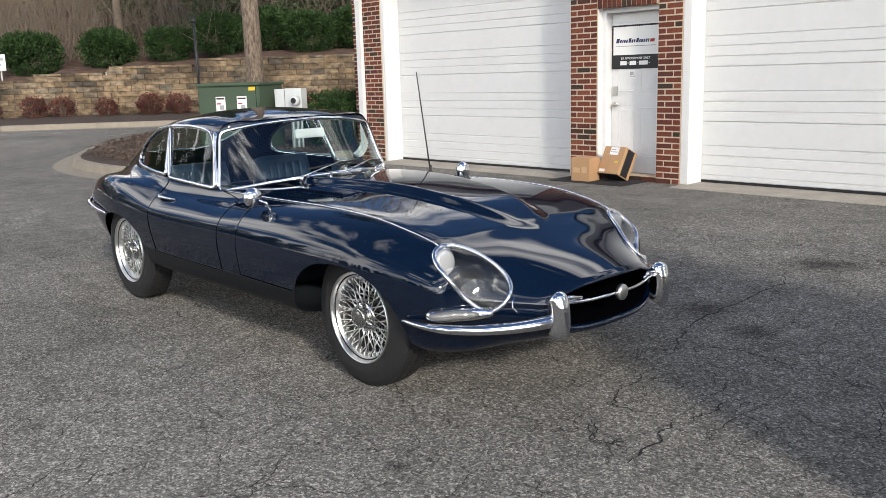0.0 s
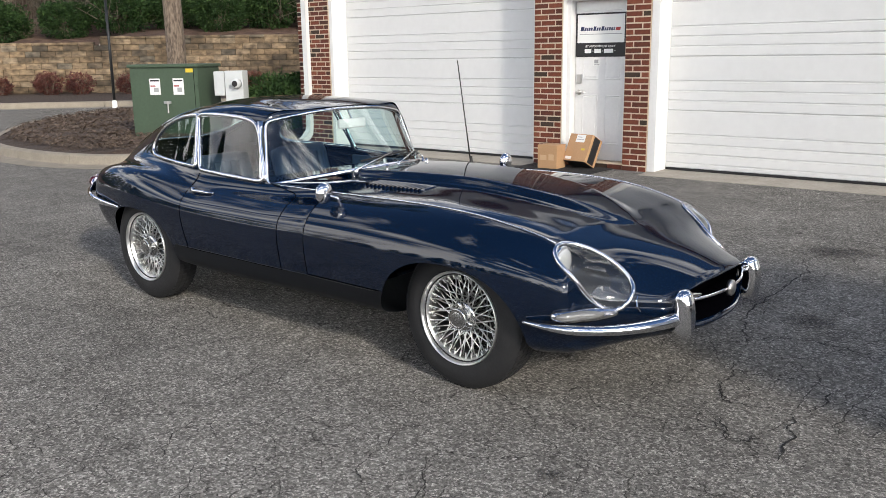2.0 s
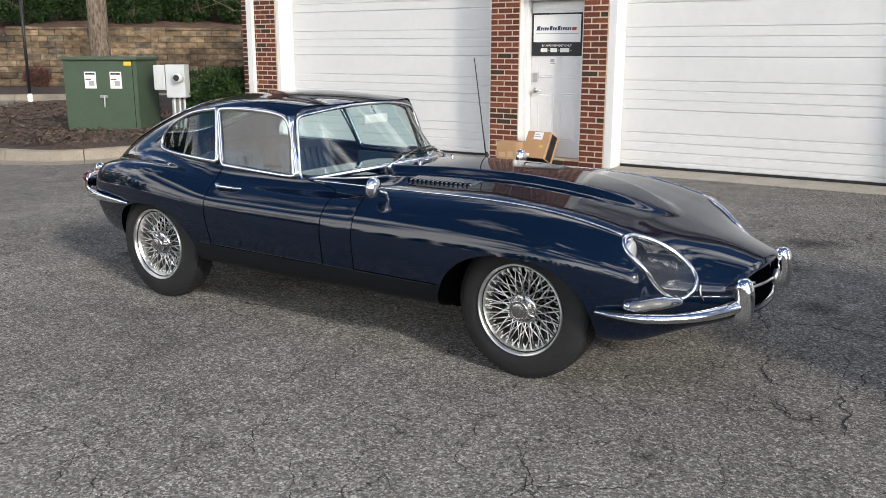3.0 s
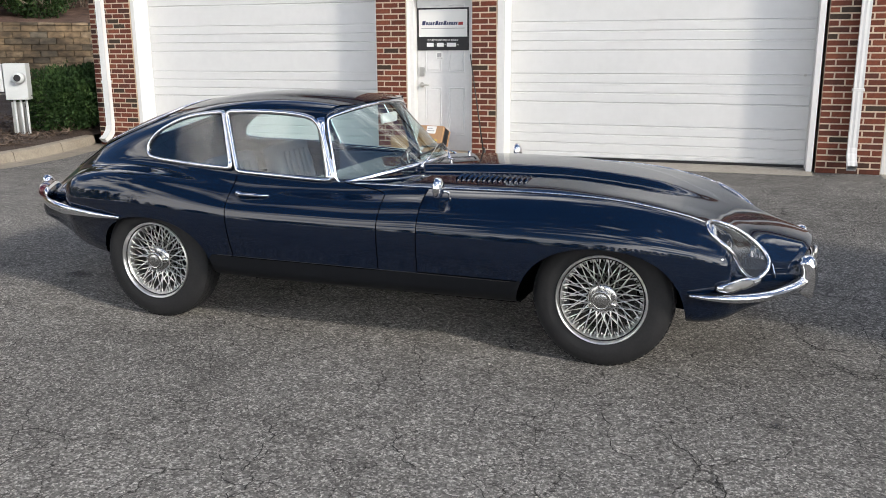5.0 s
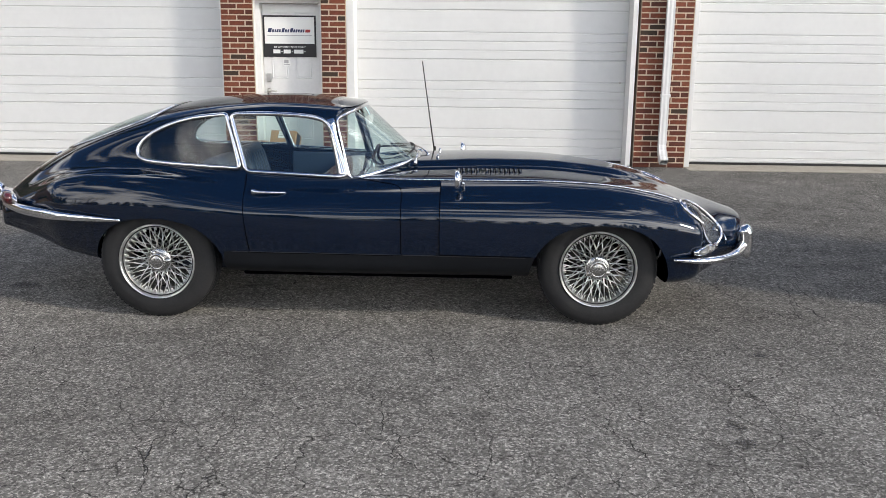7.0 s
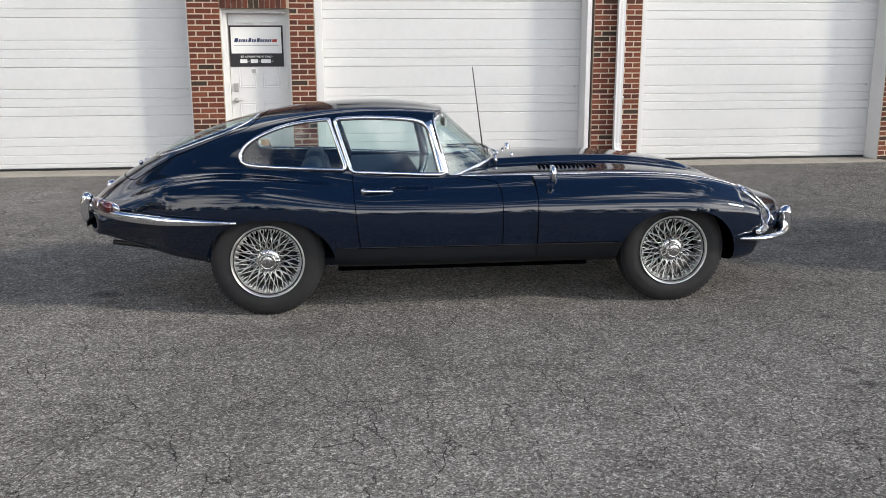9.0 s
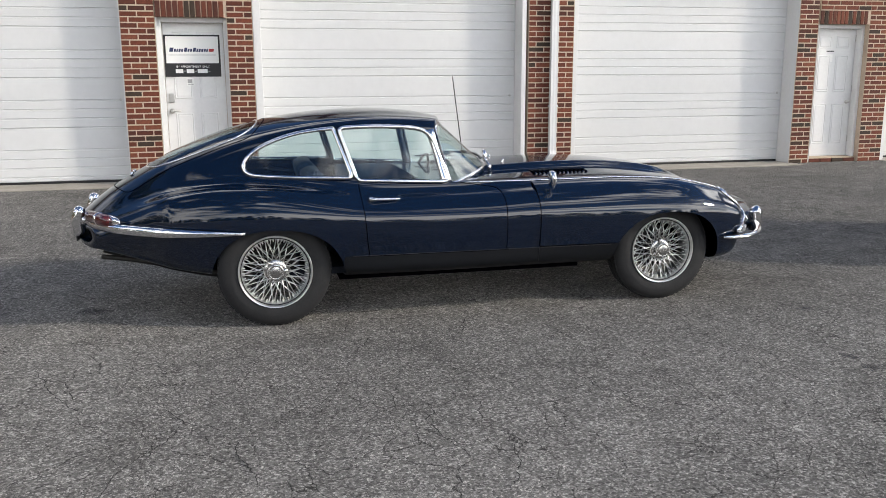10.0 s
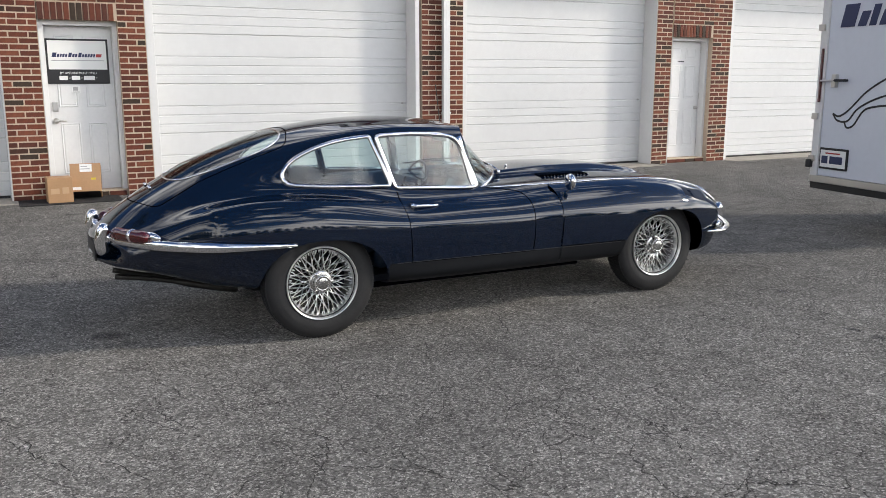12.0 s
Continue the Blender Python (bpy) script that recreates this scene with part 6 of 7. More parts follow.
    for x in (1.9, 2.75):
        for yy in (-W - 0.02, -0.15):
            w = part("trailer_wheel", lathe(bmesh.new(), [(-0.09, 0.20), (-0.10, 0.30), (-0.07, 0.34), (0.07, 0.34), (0.10, 0.30), (0.09, 0.20)], "Y", 32, pose(x, yy, 0.34)), RUBBER, t, smooth=True)
            part("wheel_disc", lathe(bmesh.new(), [(-0.05, 0.20), (0.05, 0.20)], "Y", 24, pose(x, yy, 0.34)), WHITE, w)
    part("tongue", boxed(L, -W / 2 - 0.05, H0 - 0.1, L + 1.2, -W / 2 + 0.05, H0, 0.01), BLACK, t)
    part("jack_leg", boxed(L + 0.9, -W / 2 - 0.04, 0.0, L + 0.98, -W / 2 + 0.04, H0 - 0.1, 0.01), BLACK, t)


trailer()


# ---------------- planted island by the building ----------------
KERB = [(-10.92, 9.06), (-10.72, 8.3), (-10.58, 7.5), (-10.72, 6.6), (-11.3, 5.75), (-12.4, 5.38), (-13.8, 5.35), (-15.2, 5.62), (-16.6, 6.35), (-18.2, 7.6), (-19.4, 9.0), (-20.4, 11.0), (-20.6, 14.0)]


def island():
    line = spline([(x, y, 0) for x, y in KERB], 10)
    prof = [(0.0, 0.004), (0.29, 0.016), (0.305, 0.03), (0.325, 0.125), (0.35, 0.145), (0.44, 0.15), (0.46, 0.14), (0.47, 0.02)]
    k = thing("kerb", "pale concrete kerb and gutter round the mulch island", "kerb", kind="structure")
    step = 12
    for c in range(0, len(line) - 1, step):
        seg = line[c:c + step + 1]
        bm, rows = bmesh.new(), []
        for i, p in enumerate(seg):
            j = min(c + i, len(line) - 1)
            q = line[min(j + 1, len(line) - 1)] - line[max(j - 1, 0)]
            out = Vector((-q.y, q.x, 0)).normalized()
            shrink = 0.006 if i == 0 else -0.006 if i == len(seg) - 1 else 0
            pp = p + q.normalized() * shrink
            rows.append([bm.verts.new((*(pp - out * d).xy, ground_z(pp.x, pp.y) + h)) for d, h in prof])
        for A, B in zip(rows, rows[1:]):
            for n in range(len(prof) - 1):
                bm.faces.new((A[n], B[n], B[n + 1], A[n + 1]))
        bm.faces.new(rows[0])
        bm.faces.new(rows[-1][::-1])
        bmesh.ops.recalc_face_normals(bm, faces=bm.faces)
        part("kerb_stone", bm, CONCRETE, k)
    return line


island_line = island()


def inside_island(x, y):
    poly = [(p.x, p.y) for p in island_line] + [(-14.5, 14.0), (-11.3, 13.0)]
    hit = False
    for (x0, y0), (x1, y1) in zip(poly, poly[1:] + poly[:1]):
        if (y0 > y) != (y1 > y) and x < x0 + (y - y0) / (y1 - y0) * (x1 - x0):
            hit = not hit
    return hit


def mulch_bed():
    bm = bmesh.new()
    edge = []
    for j, p in enumerate(island_line):
        q = island_line[min(j + 1, len(island_line) - 1)] - island_line[max(j - 1, 0)]
        s = p - Vector((-q.y, q.x, 0)).normalized() * 0.455
        edge.append((s.x, s.y))
    edge += [(-20.1, 15.5), (-14.5, 15.0), (-11.2, 13.0)]
    vs = [bm.verts.new((x, y, ground_z(x, y) + 0.135)) for x, y in edge]
    f = bm.faces.new(vs)
    bmesh.ops.triangulate(bm, faces=[f])
    for _ in range(4):
        bmesh.ops.subdivide_edges(bm, edges=[e for e in bm.edges if e.calc_length() > 0.6], cuts=1, use_grid_fill=False)
        bmesh.ops.triangulate(bm, faces=bm.faces)
    for v in bm.verts:
        if not v.is_boundary:
            v.co.z += 0.05 + 0.06 * noise.noise(v.co * 1.7) + 0.03 * noise.noise(v.co * 6)
    bmesh.ops.recalc_face_normals(bm, faces=bm.faces)
    whole("mulch_bed", bm, MULCH, "dark brown bark mulch filling the island", "mulch", kind="structure", smooth=True)
    rnd = random.Random(4)
    bm = bmesh.new()
    n = 0
    while n < 11000:
        x, y = rnd.uniform(-20, -10.9), rnd.uniform(5.4, 11)
        if not inside_island(x, y) or min((Vector((x, y, 0)) - p).length for p in island_line[::4]) < 0.62:
            continue
        n += 1
        l, w = rnd.uniform(0.014, 0.05), rnd.uniform(0.006, 0.015)
        m = pose(x, y, ground_z(x, y) + 0.195 + rnd.uniform(-0.02, 0.03), rnd.uniform(-40, 40), rnd.uniform(-35, 35), rnd.uniform(0, 360))
        a = [bm.verts.new(m @ Vector(p)) for p in ((-l, -w, 0), (l, -w * 0.6, 0.004), (l, w, 0), (-l, w * 0.7, 0.006))]
        bm.faces.new(a)
    whole("bark_chips", bm, CHIP, "loose chips of brown bark on the bed", "bark chips", kind="stuff")


CHIP = ramp_material("bark_chip", ((0.25, (0.03, 0.02, 0.015)), (0.5, (0.10, 0.07, 0.05)), (0.75, (0.24, 0.18, 0.14))), 0.9, 9)
mulch_bed()


def transformer():
    t = thing("transformer_cabinet", "green metal transformer cabinet standing in the mulch bed", "utility cabinet", pose(-13.05, 8.07, 0.07, 0, 0, 28))
    W, D, H = 1.15, 0.75, 1.27
    bm = bmesh.new()
    # front wall leans back towards the top
    lo = [(-W / 2, -D / 2), (W / 2, -D / 2), (W / 2, D / 2), (-W / 2, D / 2)]
    rows = [[bm.verts.new((x, y, 0)) for x, y in lo], [bm.verts.new((x * 1.0, y, H - 0.05)) for x, y in lo]]
    for k in range(4):
        bm.faces.new((rows[0][k], rows[0][(k + 1) % 4], rows[1][(k + 1) % 4], rows[1][k]))
    bm.faces.new(rows[1])
    part("cabinet_body", bm, GREEN, t)
    bm = boxed(-W / 2 - 0.03, -D / 2 - 0.04, H - 0.05, W / 2 + 0.03, D / 2 + 0.03, H, 0.012)
    part("cabinet_lid", bm, GREEN, t)
    for x in (-0.16, 0.24):
        lab = part("warning_label", boxed(x - 0.09, -D / 2 - 0.006, 0.80, x + 0.09, -D / 2 - 0.001, 1.05), PAPER, t, "white warning label")
        part("label_bar", boxed(x - 0.075, -D / 2 - 0.0085, 1.005, x + 0.075, -D / 2 - 0.0055, 1.03), INK, lab)
        part("label_sign", boxed(x - 0.075, -D / 2 - 0.0085, 0.925, x + 0.01, -D / 2 - 0.0055, 0.945), REDINK, lab)
        part("label_bar", boxed(x - 0.02, -D / 2 - 0.0085, 0.84, x + 0.06, -D / 2 - 0.0055, 0.91), SEAM, lab)
    part("id_sticker", boxed(0.38, -D / 2 - 0.006, 1.14, 0.50, -D / 2 - 0.001, 1.20), STICK, t, "yellow identification sticker")
    bm = bmesh.new()
    tube(bm, [(0.06, -D / 2, 0.68), (0.06, -D / 2 - 0.04, 0.68), (0.06, -D / 2 - 0.05, 0.52)], 0.011, 8)
    box(bm, -0.02, -D / 2 - 0.03, 0.66, 0.10, -D / 2, 0.70, 0.004)
    part("cabinet_handle", bm, SILVER, t, "grey metal locking handle")
    for z in (0.42, 0.88):
        part("hinge", boxed(0.52, -D / 2 - 0.02, z, 0.57, -D / 2, z + 0.08, 0.006), GREEN, t)
    part("door_seam", boxed(0.505, -D / 2 - 0.003, 0.02, 0.511, -D / 2, H - 0.06), GAP, t)


transformer()


def meter():
    t = thing("meter_box", "grey electric meter boxes on a short stand", "meter box", pose(-12.02, 8.44, 0.12, 0, 0, 28) @ Matrix.Scale(0.93, 4))
    part("stand", boxed(-0.10, 0.02, -0.05, 0.10, 0.08, 0.62, 0.006), SILVER, t)
    part("meter_cabinet", boxed(-0.12, -0.12, 0.66, 0.20, 0.10, 1.19, 0.012), GREYBOX, t)
    part("side_cabinet", boxed(-0.33, -0.10, 0.78, -0.14, 0.10, 1.18, 0.012), GREYBOX, t)
    part("meter_dial", lathe(bmesh.new(), [(0, 0.085), (-0.06, 0.085), (-0.10, 0.07), (-0.105, 0.02)], "Y", 24, pose(0.10, -0.12, 0.98)), GREYBOX, t, "round glass-fronted meter", smooth=True)
    part("dial_face", lathe(bmesh.new(), [(-0.106, 0.05), (-0.109, 0.048)], "Y", 20, pose(0.10, -0.12, 0.98)), BLACK, t)
    for x in (-0.03, 0.06, 0.14):
        bm = bmesh.new()
        tube(bm, [(x, -0.03, 0.0), (x, -0.03, 0.67)], 0.018, 10)
        part("conduit", bm, GREYBOX, t, smooth=True)


meter()


# ---------------- foliage ----------------
def leaf_mass(bm, rnd, c, r, n, size, hollow=0.55):
    """n folded leaves scattered through an uneven ball of radii r."""
    c = Vector(c)
    for _ in range(n):
        d = Vector((rnd.gauss(0, 1), rnd.gauss(0, 1), rnd.gauss(0, 1))).normalized()
        lump = 1 + 0.22 * noise.noise(d * 2.6 + c) + 0.14 * noise.noise(d * 6.5 + c * 2)
        k = (hollow + (1 - hollow) * rnd.random() ** 0.5) * lump
        p = c + Vector((d.x * r[0], d.y * r[1], d.z * r[2])) * k
        t = (d + Vector((rnd.gauss(0, 0.6), rnd.gauss(0, 0.6), rnd.gauss(0, 0.6) + 0.3))).normalized()
        s = t.cross(Vector((rnd.gauss(0, 1), rnd.gauss(0, 1), rnd.gauss(0, 1)))).normalized()
        l = size * rnd.uniform(0.6, 1.4)
        w = l * 0.32
        a, b = bm.verts.new(p), bm.verts.new(p + t * l)
        up = t.cross(s) * w * 0.35
        e, f = bm.verts.new(p + t * l * 0.5 + s * w + up), bm.verts.new(p + t * l * 0.5 - s * w + up)
        bm.faces.new((a, e, b))
        bm.faces.new((a, b, f))


def shrub_meshes(seed, r, n, size, mat, lobes=5):
    rnd = random.Random(seed)
    bm = bmesh.new()
    leaf_mass(bm, rnd, (0, 0, r[2]), r, n, size)
    for _ in range(lobes):
        a = rnd.uniform(0, 6.3)
        leaf_mass(bm, rnd, (math.cos(a) * r[0] * 0.55, math.sin(a) * r[1] * 0.55, r[2] * rnd.uniform(0.9, 1.5)), [q * rnd.uniform(0.4, 0.6) for q in r], n // 5, size)
    crown = mesh_of(bm, "crown", mat)
    bm = bmesh.new()
    for _ in range(7):
        a = rnd.uniform(0, 6.3)
        tube(bm, [(0.04 * math.cos(a), 0.04 * math.sin(a), -0.05), (r[0] * 0.3 * math.cos(a), r[1] * 0.3 * math.sin(a), r[2]), (r[0] * 0.6 * math.cos(a), r[1] * 0.6 * math.sin(a), r[2] * 1.6)], [0.02, 0.013, 0.005], 5)
    return crown, mesh_of(bm, "stems", BRANCH)


def shrub(name, meshes, m, label, category="shrub", group=""):
    t = thing(name, label, category, m, group)
    for nm, me in zip(("crown", "stems"), meshes):
        o = new(nm, me)
        o.parent = t
    return t


# a frame for the far bank: u along the block wall, d away from it
FAR_O, FAR_R, FAR_F = Vector((-0.04, 0.39, 0)), Vector((0.685, 0.728, 0)), Vector((-0.728, 0.685, 0))


def far(u, d, z):
    p = FAR_O + FAR_R * u + FAR_F * d
    return Vector((p.x, p.y, z))


WALL_D = 30.4
WALL_ROT = math.degrees(math.atan2(FAR_R.y, FAR_R.x))


def far_kerb():
    k = thing("far_kerb", "pale concrete kerb along the far side of the drive", "kerb", kind="structure")
    line = [(-24, 23.4), (-18, 24.2), (-12.6, 25.0), (-8.6, 25.4), (-4, 25.6), (0, 25.6), (4, 25.6)]
    pts = spline([far(u, d, 0) for u, d in line], 6)
    prof = [(-0.35, 0.0), (-0.06, 0.01), (-0.03, 0.14), (0.0, 0.16), (0.14, 0.16), (0.15, 0.05)]
    for c in range(0, len(pts) - 1, 4):
        seg = pts[c:c + 5]
        bm, rows = bmesh.new(), []
        for i, p in enumerate(seg):
            j = c + i
            q = pts[min(j + 1, len(pts) - 1)] - pts[max(j - 1, 0)]
            out = Vector((-q.y, q.x, 0)).normalized()
            pp = p + q.normalized() * (0.008 if i == 0 else -0.008 if i == len(seg) - 1 else 0)
            rows.append([bm.verts.new((*(pp + out * d).xy, ground_z(pp.x, pp.y) + h)) for d, h in prof])
        for A, B in zip(rows, rows[1:]):
            for n in range(len(prof) - 1):
                bm.faces.new((A[n], B[n], B[n + 1], A[n + 1]))
        part("kerb_stone", bm, CONCRETE, k)
    bm = bmesh.new()
    inner = [p for p in pts]
    outer = [far(-26, WALL_D + 0.4, 0), far(8, WALL_D + 0.4, 0)]
    rows = []
    for p in inner:
        u = (p - FAR_O).dot(FAR_R)
        rows.append([bm.verts.new((p.x, p.y, ground_z(p.x, p.y) + 0.14)) if i == 0 else bm.verts.new((*p.lerp(far(u, WALL_D + 0.4, 0), i / 4).xy, ground_z(p.x, p.y) + 0.16 + 0.05 * i / 4)) for i in range(5)])
    for A, B in zip(rows, rows[1:]):
        for i in range(4):
            bm.faces.new((A[i], B[i], B[i + 1], A[i + 1]))
    whole("wall_bed", bm, MULCH, "brown mulch bed at the foot of the block wall", "mulch", kind="structure", smooth=True)


far_kerb()

BH, BL = 0.19, 0.48
BLOCK_MESHES = []
for sd in range(4):
    rnd = random.Random(sd)
    bm = boxed(0, 0, 0, BL - 0.009, 0.28, BH - 0.008, 0.012)
    for v in bm.verts:
        if v.co.y < 0.03:
            v.co.y += rnd.uniform(-0.012, 0.006)
    BLOCK_MESHES.append(mesh_of(bm, "block", BLOCK))
CAP_MESH = mesh_of(boxed(0, -0.03, 0, BL - 0.008, 0.3, 0.085, 0.012), "cap_block", BLOCK)


def wall_courses(u):
    """Number of courses: the top steps up towards the building."""
    return 7 if u < -14.3 else 8 if u < -11.5 else 9 if u < -8.3 else 10


def block_wall():
    base = 0.17
    m = Matrix.Translation(far(0, WALL_D, base)) @ Matrix.Rotation(radians(WALL_ROT), 4, "Z")
    bm = bmesh.new()
    box(bm, -24, 0.18, -0.1, -14.3, 0.3, 7 * BH - 0.01)
    box(bm, -14.3, 0.18, -0.1, -11.5, 0.3, 8 * BH - 0.01)
    box(bm, -11.5, 0.18, -0.1, -8.3, 0.3, 9 * BH - 0.01)
    box(bm, -8.3, 0.18, -0.1, 3, 0.3, 10 * BH - 0.01)
    w = whole("retaining_wall", bm, BLOCK, "tan split-face concrete block retaining wall", "retaining wall", m, kind="structure")
    rnd = random.Random(9)
    n = 0
    for c in range(10):
        u = -20.0 + (BL / 2 if c % 2 else 0)
        while u < 0.5:
            top = wall_courses(u + 0.1)
            if c < top:
                o = new("block", BLOCK_MESHES[rnd.randrange(4)])
                o.parent = w
                o.matrix_basis = pose(u, rnd.uniform(-0.01, 0.01) + 0.012 * c, c * BH)
                if c == top - 1 and wall_courses(u + BL - 0.02) == top:
                    o = new("cap_block", CAP_MESH)
                    o.parent = w
                    o.matrix_basis = pose(u, 0.012 * c, top * BH - 0.004)
            u += BL


block_wall()


def bank():
    """The slope of pine straw above the wall, rising to the woods."""
    bm = bmesh.new()
    us, ds = np.arange(-60, 30.1, 0.6), [WALL_D + 0.25, WALL_D + 1, WALL_D + 2, WALL_D + 3.5, WALL_D + 5, WALL_D + 8, WALL_D + 12, WALL_D + 18, WALL_D + 30, WALL_D + 60]
    rows = []
    for d in ds:
        row = []
        for u in us:
            h = 0.17 + wall_courses(u) * BH - 0.02
            k = d - WALL_D - 0.25
            z = h + 0.08 * k + 0.05 * min(k, 6) + 0.26 * max(k - 7, 0) + 0.15 * noise.noise(Vector((u * 0.5, d * 0.5, 0))) * min(k, 1)
            row.append(bm.verts.new(far(u, d, z)))
        rows.append(row)
    for A, B in zip(rows, rows[1:]):
        for i in range(len(us) - 1):
            bm.faces.new((A[i], A[i + 1], B[i + 1], B[i]))
    whole("bank_slope", bm, REDMULCH, "reddish pine-straw slope above the block wall", "slope", kind="structure", smooth=True)


bank()


def bank_z(u, d):
    k = max(d - WALL_D - 0.25, 0)
    return 0.17 + wall_courses(u) * BH - 0.02 + 0.08 * k + 0.05 * min(k, 6) + 0.26 * max(k - 7, 0)


HOLLY = [shrub_meshes(k, (1.05, 0.95, 0.78), 4200, 0.085, LEAF) for k in range(3)]
for k, (u, d, s) in enumerate(((-15.0, 32.8, 1.08), (-12.2, 32.9, 1.0), (-9.95, 32.9, 0.86), (-8.15, 33.2, 1.05), (-6.4, 34.0, 1.1), (-4.65, 32.9, 1.0), (-2.9, 33.8, 1.1), (-0.8, 33.4, 1.1), (-18.2, 33.0, 1.0))):
    shrub("holly_bush", HOLLY[k % 3], Matrix.Translation(far(u, d, bank_z(u, d) - 0.1)) @ pose(0, 0, 0, 0, 0, 67 * k) @ Matrix.Scale(s, 4), "clipped dark green holly bush on the bank", group="hollies on the bank")
BARB = [shrub_meshes(20 + k, (0.36, 0.34, 0.30), 900, 0.05, LEAFRED, 3) for k in range(3)]
for k in range(11):
    u = -15.2 + 1.32 * k + 0.2 * math.sin(k * 2.1)
    p = far(u, 29.6, 0)
    shrub("red_shrub", BARB[k % 3], Matrix.Translation((p.x, p.y, ground_z(p.x, p.y) + 0.14)) @ pose(0, 0, 0, 0, 0, 50 * k) @ Matrix.Scale(1.05 + 0.28 * ((k * 37) % 10) / 10, 4), "low dark red barberry shrub at the wall foot", group="red shrubs along the wall")
CORNER = shrub_meshes(40, (0.68, 0.62, 0.50), 6500, 0.045, LEAF, 6)
shrub("corner_hedge", CORNER, pose(-11.92, 9.2, 0.16), "dense dark green hedge beside the brick corner")
shrub("corner_hedge", CORNER, pose(-12.2, 10.35, 0.18, 0, 0, 80), "dense dark green hedge behind the meter boxes")


# ---------------- trees ----------------
def branchy(bm, rnd, p, d, length, r, level, sides):
    pts, rs = [p.copy()], [r]
    n = 4 if level < 2 else 3
    for k in range(n):
        d = (d + Vector((rnd.gauss(0, 0.13), rnd.gauss(0, 0.13), rnd.gauss(0, 0.08) + 0.04))).normalized()
        p = p + d * (length / n)
        pts.append(p.copy())
        rs.append(r * (1 - 0.62 * (k + 1) / n))
    tube(bm, pts, rs, sides, caps=False)
    if level >= 4:
        return
    kids = (6, 5, 4, 3)[level]
    for k in range(kids):
        t = (0.35 if level == 0 else 0.2) + 0.75 * (k + rnd.random()) / kids
        i = min(int(t * n), n - 1)
        q = pts[i].lerp(pts[i + 1], min(t * n - i, 1))
        side = Vector((rnd.gauss(0, 1), rnd.gauss(0, 1), rnd.uniform(-0.1, 0.5))).normalized()
        nd = (d * 0.55 + side * 0.85).normalized()
        branchy(bm, rnd, q, nd, length * rnd.uniform(0.42, 0.62), rs[i] * 0.5, level + 1, max(3, sides - 1))


BARE = []
for k in range(4):
    rnd = random.Random(60 + k)
    bm = bmesh.new()
    tube(bm, [(0, 0, -0.3), (0.03, 0.02, 2.0), (0.06, -0.03, 4.2)], [0.17, 0.13, 0.11], 8, caps=False)
    trunk = mesh_of(bm, "trunk", BRANCH, True)
    bm = bmesh.new()
    branchy(bm, rnd, Vector((0.06, -0.03, 4.0)), Vector((0, 0, 1)), 6.5, 0.11, 0, 6)
    for j in range(7):
        branchy(bm, rnd, Vector((0.02, 0, rnd.uniform(0.8, 3.8))), Vector((rnd.gauss(0, 1), rnd.gauss(0, 1), 0.5)).normalized(), rnd.uniform(1.8, 3.2), 0.035, 2, 4)
    BARE.append((trunk, mesh_of(bm, "limbs", BRANCH)))


def bare_tree(k, m, label="leafless grey-brown woodland tree"):
    t = thing("bare_tree", label, "tree", m, "winter woods")
    for nm, me in zip(("trunk", "limbs"), BARE[k % 4]):
        o = new(nm, me)
        o.parent = t


rnd = random.Random(77)
for k in range(46):
    u, d = rnd.uniform(-30, 4), rnd.uniform(36, 56)
    bare_tree(k, Matrix.Translation(far(u, d, bank_z(u, d))) @ pose(0, 0, 0, 0, 0, rnd.uniform(0, 360)) @ Matrix.Scale(rnd.uniform(0.7, 1.25), 4))

# understorey: tangles of thin twigs between the trunks
for c in range(3):
    rnd = random.Random(90 + c)
    bm = bmesh.new()
    for _ in range(420):
        p = Vector((rnd.uniform(-5, 5), rnd.uniform(-3, 3), 0))
        h = rnd.uniform(0.8, 4.2)
        q = p + Vector((rnd.gauss(0, 0.5), rnd.gauss(0, 0.5), h * 0.5))
        tube(bm, [p, q, q + Vector((rnd.gauss(0, 0.7), rnd.gauss(0, 0.7), h * 0.5))], [0.014, 0.010, 0.004], 3, caps=False)
    me = mesh_of(bm, "brushwood", BRANCH)
    for j in range(5):
        u, d = -26 + 6.5 * j + 2 * c, 37 + 4.5 * c
        ob = new("brushwood", me)
        ob.matrix_world = Matrix.Translation(far(u, d, bank_z(u, d) - 0.1)) @ Matrix.Rotation(radians(WALL_ROT + 12 * j), 4, "Z")
        tagged(ob, "tangle of thin leafless brushwood under the trees", "brushwood", kind="stuff")


def evergreen(m, seed, h=6.0):
    rnd = random.Random(seed)
    t = thing("evergreen_tree", "dark green loblolly pine at the edge of the woods", "tree", m, "evergreens")
    bm = bmesh.new()
    tube(bm, [(0, 0, -0.3), (0.05, 0, h * 0.5), (0.0, 0.04, h)], [0.13, 0.10, 0.03], 8)
    part("trunk", bm, BARK, t)
    bm = bmesh.new()
    for k in range(26):
        z = h * (0.10 + 0.88 * k / 26)
        rad = 1.9 * (1 - 0.75 * k / 26)
        a = rnd.uniform(0, 6.3)
        leaf_mass(bm, rnd, (math.cos(a) * rad * 0.6, math.sin(a) * rad * 0.6, z), (rad * 0.55, rad * 0.55, 0.42), 330, 0.17, 0.2)
    part("crown", bm, LEAFPINE, t)
    return t


